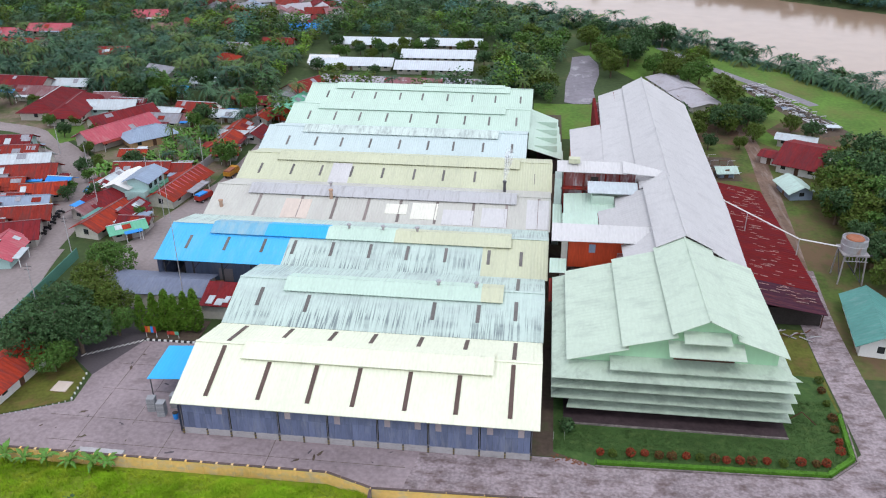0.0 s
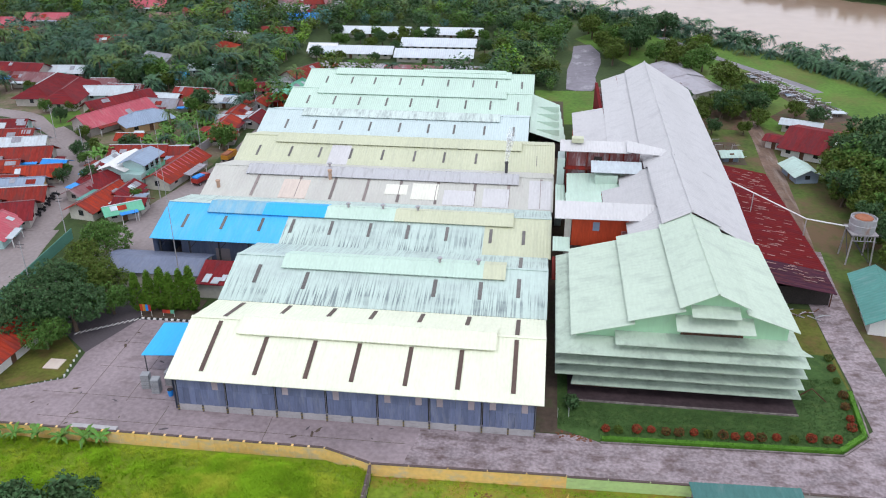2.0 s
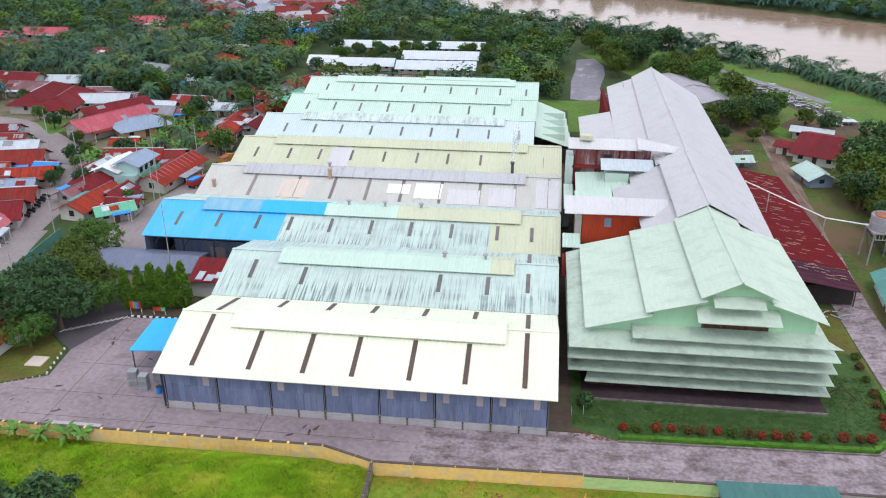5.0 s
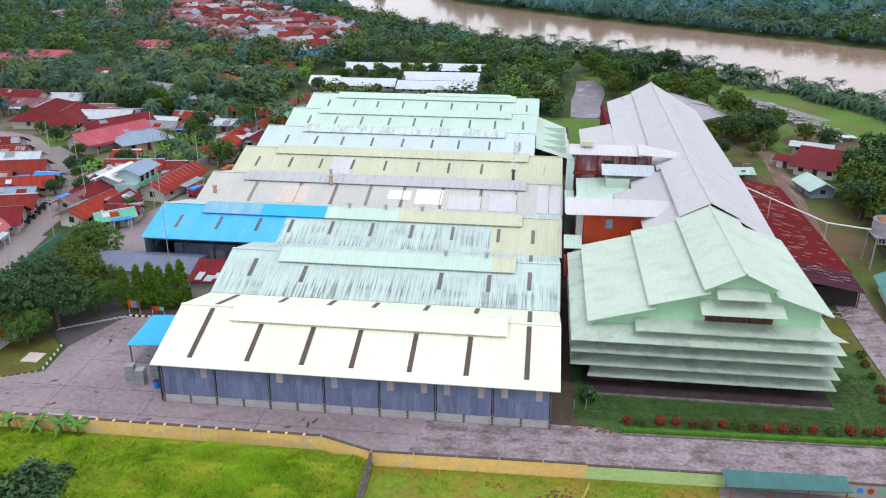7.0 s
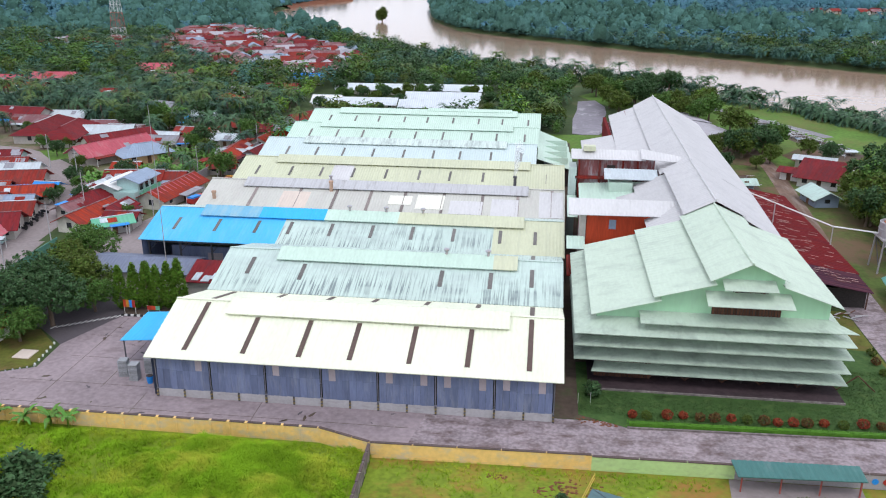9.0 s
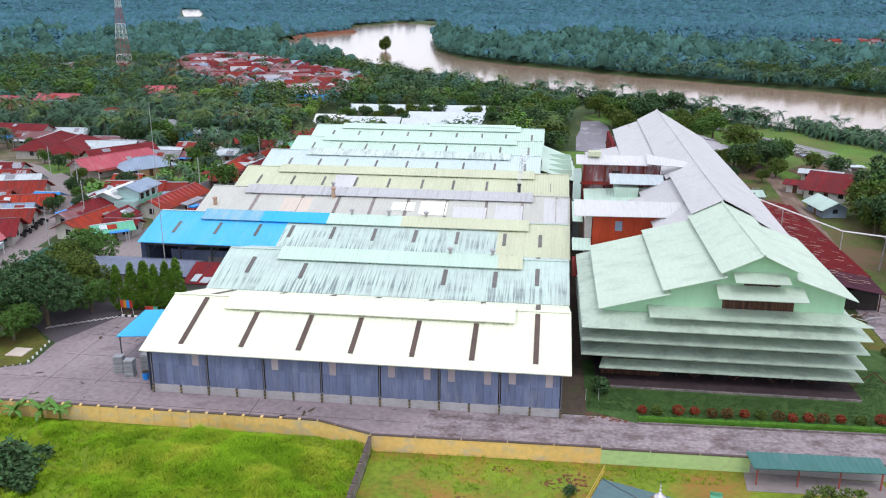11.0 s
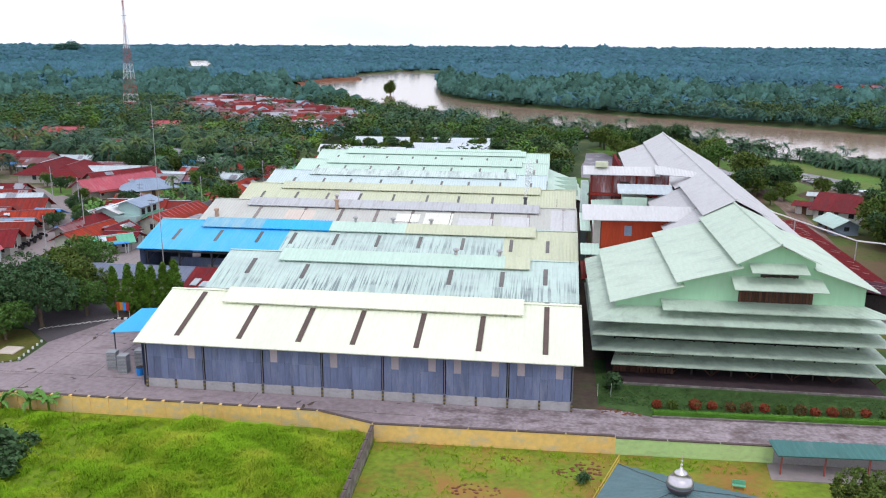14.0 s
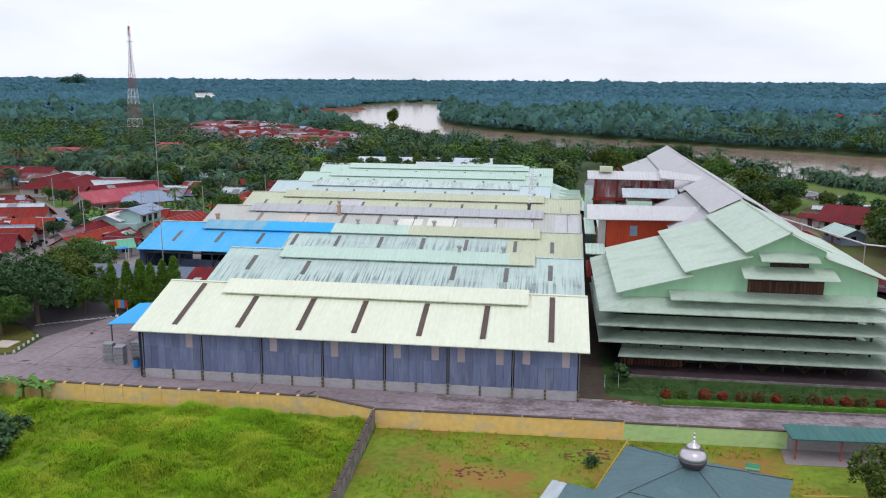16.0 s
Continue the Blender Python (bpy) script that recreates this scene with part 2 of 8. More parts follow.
M = {
    "cream": roof_of("cream roof paint", (0.80, 0.82, 0.65), (0.55, 0.55, 0.45), 0.25, 0.62, 1.0, 0.08),
    "mint": roof_of("mint roof paint", (0.545, 0.70, 0.60), (0.42, 0.51, 0.47), 0.4, 0.6, 1.6, 0.1),
    "mint_streaked": streaked_of("weathered mint roof", (0.53, 0.65, 0.60)),
    "mint_blue": roof_of("pale blue mint roof", (0.56, 0.665, 0.67), (0.46, 0.55, 0.55), 0.4, 0.58, 1.2, 0.1),
    "vent_streaked": roof_of("dirty mint vent roof", (0.60, 0.70, 0.66), (0.24, 0.28, 0.28), 0.6, 0.52, 1.3, 0.3),
    "lavender_grey": roof_of("old lavender grey sheet", (0.40, 0.38, 0.42), (0.24, 0.2, 0.2), 0.5, 0.56, 0.5, 0.4),
    "tan_pipe": stuff_of("pale rusty pipe", (0.50, 0.33, 0.24), 0.8, 0, 0.6, 1.2, (1, 1, 0.4), 3, 0.6),
    "repair_pink": roof_of("rose tinted roof sheet", (0.66, 0.56, 0.49), (0.5, 0.42, 0.38), 0.4, 0.58, 0.6, 0.1),
    "repair_white": roof_of("new white roof sheet", (0.78, 0.77, 0.68), (0.6, 0.58, 0.5), 0.2, 0.62, 0.6, 0.1),
    "skylight_grey": stuff_of("dusty skylight strip", (0.24, 0.20, 0.19), 0.6, 0, 0.7, 1.25, (1, 1, 1), 4, 0.5, each=0.3),
    "skylight_dark": stuff_of("dull grey skylight strip", (0.15, 0.14, 0.135), 0.5, 0, 0.7, 1.3, (1, 1, 1), 4, 0.5, each=0.2),
    "yellow": roof_of("faded yellow roof", (0.58, 0.60, 0.43), (0.42, 0.44, 0.34), 0.4, 0.58, 1.2, 0.1),
    "grey_cream": roof_of("grey cream roof", (0.55, 0.545, 0.50), (0.45, 0.42, 0.40), 0.4, 0.56, 0.3, 0.1),
    "zinc": roof_of("bare zinc sheet", (0.50, 0.50, 0.52), (0.24, 0.22, 0.22), 0.5, 0.58, 1.6, 0.15, 0.4),
    "zinc_pale": roof_of("pale zinc sheet", (0.62, 0.61, 0.62), (0.36, 0.35, 0.36), 0.45, 0.6, 0.8, 0.12, 0.45),
    "blue_roof": roof_of("blue roof paint", (0.07, 0.46, 0.86), (0.20, 0.50, 0.72), 0.4, 0.55, 0.5, 0.1),
    "blue_dull": roof_of("faded blue roof", (0.16, 0.42, 0.60), (0.35, 0.5, 0.55), 0.6, 0.5, 0.6, 0.15),
    "blue_bright": roof_of("bright blue sheet", (0.03, 0.43, 0.88), (0.1, 0.4, 0.7), 0.3, 0.6, 0.6, 0.15),
    "dry_green": roof_of("pale green weathered roof", (0.53, 0.63, 0.52), (0.36, 0.43, 0.37), 0.5, 0.55, 0.25, 0.5),
    # dirt stains plus painted shade: darker than the roof green, as under upper eaves
    "eave_sheet": roof_of("stained pale green eave sheet darkened for shade", (0.47, 0.57, 0.47), (0.22, 0.26, 0.22), 0.5, 0.54, 0.45, 0.5),
    "dry_grey": roof_of("lichen grey roof", (0.53, 0.52, 0.53), (0.38, 0.37, 0.39), 0.45, 0.56, 0.25, 0.5),
    "skylight_worn": stuff_of("worn pale sheet lap", (0.34, 0.22, 0.20), 0.8, 0, 0.6, 1.2, each=0.3),
    "skylight": stuff_of("aged skylight strip", (0.10, 0.064, 0.054), 0.5, 0, 0.7, 1.3, (1, 1, 1), 4, 0.5),
    "red_shed": stuff_of("dark red shed sheet", (0.155, 0.011, 0.012), 0.85, 0, 0.6, 1.25, (0.3, 1, 1), 3, 0.3, (0.11, 0.012, 0.02), 0.7, (0.2, 1.2, 1), 0.52, spec=0.1),
    "green_wall": stuff_of("mint gable wall", (0.40, 0.66, 0.44), 0.8, 0, 0.9, 1.06, (1, 1, 0.2), 2, 0.2, (0.3, 0.42, 0.32), 0.3, (0.6, 1, 0.15), 0.6),
    # near-black: mostly shade of gaps and interiors put into colour, also dark small parts
    "dark": stuff_of("near-black for shade and dark parts", (0.05, 0.042, 0.04), 0.9, 0, 0.6, 1.4),
    "timber": stuff_of("brown slatted timber", (0.12, 0.055, 0.036), 0.85, 0, 0.6, 1.3, (4, 1, 0.4), 3, 0.5, each=0.35),
    "wall_steel": stuff_of("weathered grey steel post", (0.20, 0.20, 0.23), 0.6, 0.2, 0.7, 1.2),
    "steel": stuff_of("dark steel post", (0.10, 0.10, 0.11), 0.6, 0.3, 0.7, 1.2),
    "cladding": stuff_of("blue grey corrugated cladding", (0.150, 0.185, 0.30), 0.6, 0.1, 0.75, 1.2, (3, 1, 0.4), 2, 0.4, (0.30, 0.33, 0.38), 0.4, (1.2, 1, 0.25), 0.56, each=0.16),
    "cladding_pale": stuff_of("pale translucent sheet", (0.38, 0.33, 0.35), 0.6, 0, 0.8, 1.1, each=0.1),
    "plinth": stuff_of("weathered plinth concrete", (0.44, 0.43, 0.45), 0.9, 0, 0.8, 1.1, (1, 1, 1), 3, 0.6, (0.22, 0.2, 0.2), 0.5, (0.7, 1, 2), 0.6),
    "concrete": stuff_of("damp yard concrete", (0.31, 0.25, 0.268), 0.8, 0, 0.6, 1.2, (1, 1, 1), 1.6, 0.11, (0.13, 0.095, 0.095), 0.65, (0.2, 0.35, 1), 0.62, 0.1),
    "lane": stuff_of("worn lane with mud", (0.34, 0.28, 0.30), 0.8, 0, 0.42, 1.35, (1, 1, 1), 2.4, 0.3, (0.12, 0.080, 0.078), 0.85, (0.45, 0.75, 1), 0.53, 0.2),
    "track": stuff_of("rutted earth track", (0.19, 0.125, 0.095), 0.95, 0, 0.55, 1.3, (1, 1, 1), 1.2, 0.25, (0.31, 0.25, 0.22), 0.75, (0.9, 0.1, 1), 0.55, 0.3),
    "asphalt": stuff_of("old asphalt", (0.095, 0.082, 0.092), 0.85, 0, 0.8, 1.2, (1, 1, 1), 3, 0.2),
    "dirt_road": stuff_of("dusty road", (0.29, 0.245, 0.245), 0.9, 0, 0.75, 1.15, (1, 1, 1), 1.5, 0.1, (0.2, 0.16, 0.15), 0.6, (0.3, 0.3, 1), 0.62),
    "white": stuff_of("white paint", (0.78, 0.78, 0.77), 0.7, 0, 0.85, 1.05, stain=(0.4, 0.38, 0.35), amount=0.4, stain_scale=(0.6, 0.6, 0.2), stain_at=0.6),
    "black": stuff_of("black paint", (0.03, 0.03, 0.03), 0.6),
    "yellow_paint": stuff_of("yellow paint", (0.55, 0.40, 0.08), 0.7),
    "stripe_paint": stuff_of("worn yellow stripe", (0.30, 0.23, 0.09), 0.8, 0, 0.5, 1.2, (1, 1, 1), 5, 0.8),
    "wall_yellow": stuff_of("mouldy ochre wall paint", (0.90, 0.59, 0.20), 0.9, 0, 0.8, 1.1, (1, 1, 1), 2, 0.3, (0.60, 0.49, 0.33), 0.8, (0.6, 0.6, 0.9), 0.54),
    "wall_green": stuff_of("light green wall paint", (0.52, 0.70, 0.31), 0.9, 0, 0.85, 1.08, (1, 1, 1), 2, 0.3, (0.3, 0.36, 0.22), 0.5, (0.5, 0.5, 1.5), 0.58),
    "coping": stuff_of("dark mossy coping", (0.11, 0.08, 0.075), 0.95, 0, 0.6, 1.4),
    "bare_concrete": stuff_of("bare concrete", (0.36, 0.34, 0.35), 0.9, 0, 0.75, 1.15),
    "orange_wall": stuff_of("orange red sheet wall", (0.55, 0.07, 0.025), 0.7, 0, 0.7, 1.15, (3, 1, 0.4), 2, 0.4),
    "rust_wall": stuff_of("rusty patchwork sheet", (0.26, 0.09, 0.09), 0.7, 0, 0.7, 1.2, (3, 3, 0.5), 2, 0.4, (0.45, 0.43, 0.46), 0.9, (1.1, 1.1, 0.25), 0.52),
    "water": stuff_of("muddy river water", (0.35, 0.24, 0.175), 0.12, 0, 0.9, 1.08, (1, 1, 1), 0.15, 0.01, bump=0.06, spec=0.5),
}

M["dark_earth"] = stuff_of("dark brown earth", (0.10, 0.072, 0.055), 0.95, 0, 0.6, 1.3, (1, 1, 1), 1.5, 0.3, (0.06, 0.09, 0.03), 0.7, (0.3, 0.3, 1), 0.58, 0.4)

# ---- mesh helpers ----


def box(bm, x0, x1, y0, y1, z0, z1):
    v = [bm.verts.new((x, y, z)) for z in (z0, z1) for x, y in ((x0, y0), (x1, y0), (x1, y1), (x0, y1))]
    for f in ((3, 2, 1, 0), (4, 5, 6, 7), (0, 1, 5, 4), (1, 2, 6, 5), (2, 3, 7, 6), (3, 0, 4, 7)):
        bm.faces.new([v[i] for i in f])


def slab(bm, pts, thick):
    """A flat polygon with thickness, its top through pts."""
    top = [bm.verts.new(p) for p in pts]
    low = [bm.verts.new((p[0], p[1], p[2] - thick)) for p in pts]
    bm.faces.new(top)
    bm.faces.new(low[::-1])
    for i in range(len(pts)):
        j = (i + 1) % len(pts)
        bm.faces.new((top[j], top[i], low[i], low[j]))


def sheet(bm, a, b, c, d, pitch=0.5, rib=0.05, thick=0.07):
    """Corrugated sheet: a-b is the lower edge, d-c the upper one; the waves run from the lower edge to the upper."""
    a, b, c, d = Vector(a), Vector(b), Vector(c), Vector(d)
    up = (b - a).cross(d - a).normalized()
    n = max(2, 2 * round((b - a).length / pitch))
    rows = []
    for i in range(n + 1):
        f, h = i / n, rib if i % 2 else 0.0
        rows.append((bm.verts.new(a.lerp(b, f) + up * h), bm.verts.new(d.lerp(c, f) + up * h)))
    for (p, q), (r, s) in zip(rows, rows[1:]):
        bm.faces.new((p, r, s, q))
    lo = [bm.verts.new(p - up * thick) for p in (a, b, c, d)]
    bm.faces.new(lo[::-1])
    e = [rows[0][0], rows[-1][0], rows[-1][1], rows[0][1]]
    for i in range(4):
        j = (i + 1) % 4
        bm.faces.new((e[j], e[i], lo[i], lo[j]))


def tube(bm, a, b, r0, r1=None, sides=8):
    a, b = Vector(a), Vector(b)
    turn = (b - a).to_track_quat("Z", "Y")
    r1 = r0 if r1 is None else r1
    rings = []
    for p, r in ((a, r0), (b, r1)):
        rings.append([bm.verts.new(p + turn @ Vector((r * math.cos(k * math.tau / sides), r * math.sin(k * math.tau / sides), 0))) for k in range(sides)])
    for k in range(sides):
        j = (k + 1) % sides
        bm.faces.new((rings[0][k], rings[0][j], rings[1][j], rings[1][k]))
    bm.faces.new(rings[0][::-1])
    bm.faces.new(rings[1])


def lathe(bm, centre, profile, sides=16):
    cx, cy, cz = centre
    rings = [[bm.verts.new((cx + r * math.cos(k * math.tau / sides), cy + r * math.sin(k * math.tau / sides), cz + z)) for k in range(sides)] for r, z in profile]
    for p, q in zip(rings, rings[1:]):
        for k in range(sides):
            j = (k + 1) % sides
            bm.faces.new((p[k], p[j], q[j], q[k]))
    bm.faces.new(rings[0][::-1])
    bm.faces.new(rings[-1])


def mesh_of(name, bm, mat):
    me = bpy.data.meshes.new(name)
    bm.to_mesh(me)
    bm.free()
    for m in mat if isinstance(mat, (list, tuple)) else [mat]:
        me.materials.append(m)
    return me


def part(name, bm, mat, parent, label=""):
    ob = new(name, mesh_of(name, bm, mat))
    ob.parent = parent
    return tagged(ob, label)


def thing(name, label, category, group="", kind="", at=(0, 0, 0), turn=0.0):
    ob = new(name)
    ob.matrix_basis = pose(*at, 0, 0, turn)
    ob.empty_display_size = 0.5
    return tagged(ob, label, category, group, kind)


def solid(name, bm, mat, label, category, group="", kind=""):
    return tagged(new(name, mesh_of(name, bm, mat)), label, category, group, kind)


def boxes(*dims):
    bm = bmesh.new()
    for d in dims:
        box(bm, *d)
    return bm


def sheets(*quads, pitch=0.5, rib=0.05):
    bm = bmesh.new()
    for q in quads:
        sheet(bm, *q, pitch=pitch, rib=rib)
    return bm


def raw_mesh(name, verts, quads, mats, index=None):
    """A large mesh from numpy arrays of corners and of four-cornered faces."""
    me = bpy.data.meshes.new(name)
    me.vertices.add(len(verts))
    me.vertices.foreach_set("co", verts.astype(np.float32).ravel())
    me.loops.add(quads.size)
    me.loops.foreach_set("vertex_index", quads.astype(np.int32).ravel())
    me.polygons.add(len(quads))
    me.polygons.foreach_set("loop_start", np.arange(0, quads.size, 4, dtype=np.int32))
    for m in mats:
        me.materials.append(m)
    if index is not None:
        me.polygons.foreach_set("material_index", index.astype(np.int32))
    me.update(calc_edges=True)
    me.validate()
    return me


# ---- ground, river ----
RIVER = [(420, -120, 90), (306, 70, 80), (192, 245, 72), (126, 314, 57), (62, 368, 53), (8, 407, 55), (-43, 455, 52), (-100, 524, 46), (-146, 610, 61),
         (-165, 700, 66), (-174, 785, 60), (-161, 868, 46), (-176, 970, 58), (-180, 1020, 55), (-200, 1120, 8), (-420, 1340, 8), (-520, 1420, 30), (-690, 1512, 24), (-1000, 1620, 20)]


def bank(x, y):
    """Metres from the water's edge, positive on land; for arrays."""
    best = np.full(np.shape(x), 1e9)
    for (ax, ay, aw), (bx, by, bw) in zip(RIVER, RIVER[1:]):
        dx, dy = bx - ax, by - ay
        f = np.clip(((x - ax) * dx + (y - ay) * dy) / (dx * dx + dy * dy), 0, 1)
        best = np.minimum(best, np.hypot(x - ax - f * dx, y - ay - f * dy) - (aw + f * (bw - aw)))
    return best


def stations(*runs):
    out = []
    for a, b, n in runs:
        out += list(np.linspace(a, b, n, endpoint=False))
    return np.array(out + [runs[-1][1]])


gx = stations((-5200, -1000, 30), (-1000, -400, 30), (-400, 420, 150), (420, 1000, 20), (1000, 4000, 25))
gy = stations((-900, -60, 12), (-60, 180, 24), (180, 760, 110), (760, 1700, 90), (1700, 5600, 40))
GX, GY = np.meshgrid(gx, gy)
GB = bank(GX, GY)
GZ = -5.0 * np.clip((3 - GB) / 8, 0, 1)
gv = np.stack([GX, GY, GZ], -1).reshape(-1, 3)
gi = np.arange(GX.size).reshape(GX.shape)
gq = np.stack([gi[:-1, :-1], gi[:-1, 1:], gi[1:, 1:], gi[1:, :-1]], -1).reshape(-1, 4)
M["ground"] = stuff_of("grass and bare earth", (0.050, 0.080, 0.026), 0.95, 0, 0.6, 1.3, (1, 1, 1), 0.8, 0.05, (0.17, 0.12, 0.075), 0.6, (0.05, 0.05, 1), 0.62, 0.3)
ground = tagged(new("ground", raw_mesh("ground", gv, gq, [M["ground"]])), "green ground of grass and bare reddish earth", "ground", kind="structure")
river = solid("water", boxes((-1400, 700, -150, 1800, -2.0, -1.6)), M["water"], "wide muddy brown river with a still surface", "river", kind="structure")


def ribbon(line, width, z, thick=0.06):
    """A strip of road along a line of points."""
    bm = bmesh.new()
    pts = [Vector((x, y, 0)) for x, y in line]
    rows = []
    for i, p in enumerate(pts):
        d = (pts[min(i + 1, len(pts) - 1)] - pts[max(i - 1, 0)]).normalized()
        s = Vector((-d.y, d.x, 0)) * width / 2
        rows.append([bm.verts.new((q.x, q.y, h)) for h in (z, z - thick) for q in (p - s, p + s)])
    for a, b in zip(rows, rows[1:]):
        for i, j in ((0, 1), (1, 3), (3, 2), (2, 0)):
            bm.faces.new((a[i], a[j], b[j], b[i]))
    bm.faces.new([rows[0][i] for i in (0, 2, 3, 1)])
    bm.faces.new([rows[-1][i] for i in (0, 1, 3, 2)])
    bmesh.ops.recalc_face_normals(bm, faces=bm.faces)
    return bm


def curve(pts, step=4.0):
    """Points along a smooth line through pts."""
    out = []
    for i in range(len(pts) - 1):
        p0, p1, p2, p3 = (Vector(pts[max(0, min(len(pts) - 1, k))]) for k in (i - 1, i, i + 1, i + 2))
        n = max(1, int((p2 - p1).length / step))
        for k in range(n):
            f = k / n
            out.append(tuple(0.5 * ((2 * p1) + (p2 - p0) * f + (2 * p0 - 5 * p1 + 4 * p2 - p3) * f * f + (3 * p1 - p0 - 3 * p2 + p3) * f ** 3)))
    return out + [tuple(pts[-1])]


bm = bmesh.new()
slab(bm, [(-70, 71.2, 0.03), (-22, 71.6, 0.03), (-16, 70.2, 0.03), (-14, 70.2, 0.03), (-12.5, 78.4, 0.03), (-43, 78.6, 0.03), (-43, 98, 0.03), (-50, 98, 0.03), (-57.5, 97.5, 0.03), (-61, 88.5, 0.03), (-60.5, 82.5, 0.03), (-70, 78.0, 0.03)], 0.2)
yard = solid("pavement", bm, M["concrete"], "stained pinkish grey concrete factory yard", "pavement", kind="structure")
bm = bmesh.new()
slab(bm, [(-61, 88.5, 0.02), (-57.5, 97.5, 0.02), (-50, 98, 0.02), (-50, 104, 0.02), (-76, 112, 0.02), (-77, 99, 0.02), (-66, 92.5, 0.02)], 0.2)
solid("pavement", bm, M["asphalt"], "dark asphalt drive by the gate", "pavement", kind="structure")
bm = bmesh.new()
slab(bm, [(-14, 70.2, 0.03), (50, 70.6, 0.03), (50, 84, 0.03), (41.4, 84, 0.03), (36.6, 79.2, 0.03), (1.2, 78.8, 0.03), (-12.5, 78.4, 0.03)], 0.2)
solid("road", bm, M["lane"], "mottled pale lane along the factory front", "road", kind="structure")
bm = bmesh.new()
slab(bm, [(-0.5, 78.9, 0.04), (5.5, 79.0, 0.04), (5.5, 215, 0.04), (-0.5, 215, 0.04)], 0.2)
solid("alley", bm, M["dark_earth"], "dark brown earth alley between the buildings", "alley", kind="structure")
LANE = curve([(43.4, 71), (43.9, 90), (44.0, 105), (44.6, 120), (47.5, 150), (49.6, 175), (51, 200), (48, 230), (40, 262)])
solid("road", ribbon(LANE[:14], 5.2, 0.05), M["lane"], "muddy pale lane beside the drying house", "road", kind="structure")
solid("road", ribbon(LANE[13:], 3.6, 0.05), M["track"], "rutted brown earth track", "road", kind="structure")
TOWN_ROAD = curve([(-70, 40), (-78, 70), (-84, 100), (-88.5, 120), (-91, 136), (-95.5, 152), (-104, 166), (-117, 178), (-130, 187), (-145, 191), (-190, 205)])
solid("road", ribbon([p for p in TOWN_ROAD if p[1] < 127], 7.5, 0.048), M["dirt_road"], "wide dusty end of the town road", "road", kind="structure")
solid("road", ribbon([p for p in TOWN_ROAD if p[1] > 122], 5.2, 0.052), M["dirt_road"], "dusty curving town road", "road", kind="structure")
bm = bmesh.new()
slab(bm, [(-77, 112, 0.025), (-50, 106, 0.025), (-50, 114, 0.025), (-60, 118, 0.025), (-60, 205, 0.025), (-68, 205, 0.025), (-69, 160, 0.025), (-74, 138, 0.025)], 0.2)
solid("pavement", bm, M["dirt_road"], "dusty side yard beside the halls", "pavement", kind="structure")

# ---- production halls: eight rows of gabled roofs ----
STEP = 17.45
HALLS = [  # left, right, monitor left, monitor right, roof, monitor roof, words
    (-43.9, 1.9, -37.0, -4.2, "cream", "cream", "cream painted"),
    (-43.9, 2.0, -36.5, -4.0, "mint_streaked", "mint", "streaked mint green"),
    (-62.0, 2.4, -54.5, -3.7, "mint_streaked", "mint", "blue and mint green"),
    (-60.5, 2.7, -53.8, -3.5, "grey_cream", "zinc", "greyish cream"),
    (-60.5, 2.9, -53.5, -3.6, "yellow", "yellow", "faded yellow"),
    (-61.5, -2.6, -53.0, -9.0, "mint_blue", "vent_streaked", "pale mint green"),
    (-60.8, -2.4, -54.0, -8.4, "mint", "mint", "pale mint green"),
    (-60.8, -2.2, -53.7, -8.1, "mint", "mint", "pale mint green"),
]
# skylight strips: start and end up the front slope (0 eave to 1 ridge), then the middle of each
STRIPS = [
    (0.14, 0.73, (-39.75, -33.05, -26.75, -21.1, -14.6, -8.33, -1.75)), (0.31, 0.67, (-39.75, -32.4, -13.8, -7.35, -2.05)),
    (0.31, 0.66, (-57.5, -50.95, -44.6, -39.4, -32.95, -26.6, -20.4, -14.1, -7.1, -1.9)), (0.07, 0.73, (-51.2, -43.2, -36.7, -30.6, -24.6, -17.85, -11.2, -5.2, 0.55)),
    (0.24, 0.60, (-56.3, -49.65, -43.6, -37.3, -30.9, -24.5, -18.6, -12.3, -0.35)), (0.21, 0.57, (-55.6, -49.2, -43.4, -36.95, -30.4, -24.1, -18.5, -12.0, -5.75)),
    (0.24, 0.62, (-55.57, -49.15, -43.1, -36.55, -30.7, -24.3, -17.75, -11.96, -5.55)), (0.27, 0.61, (-55.3, -48.7, -42.75, -36.2, -30.4, -23.9, -17.5, -11.6, -5.2)),
]


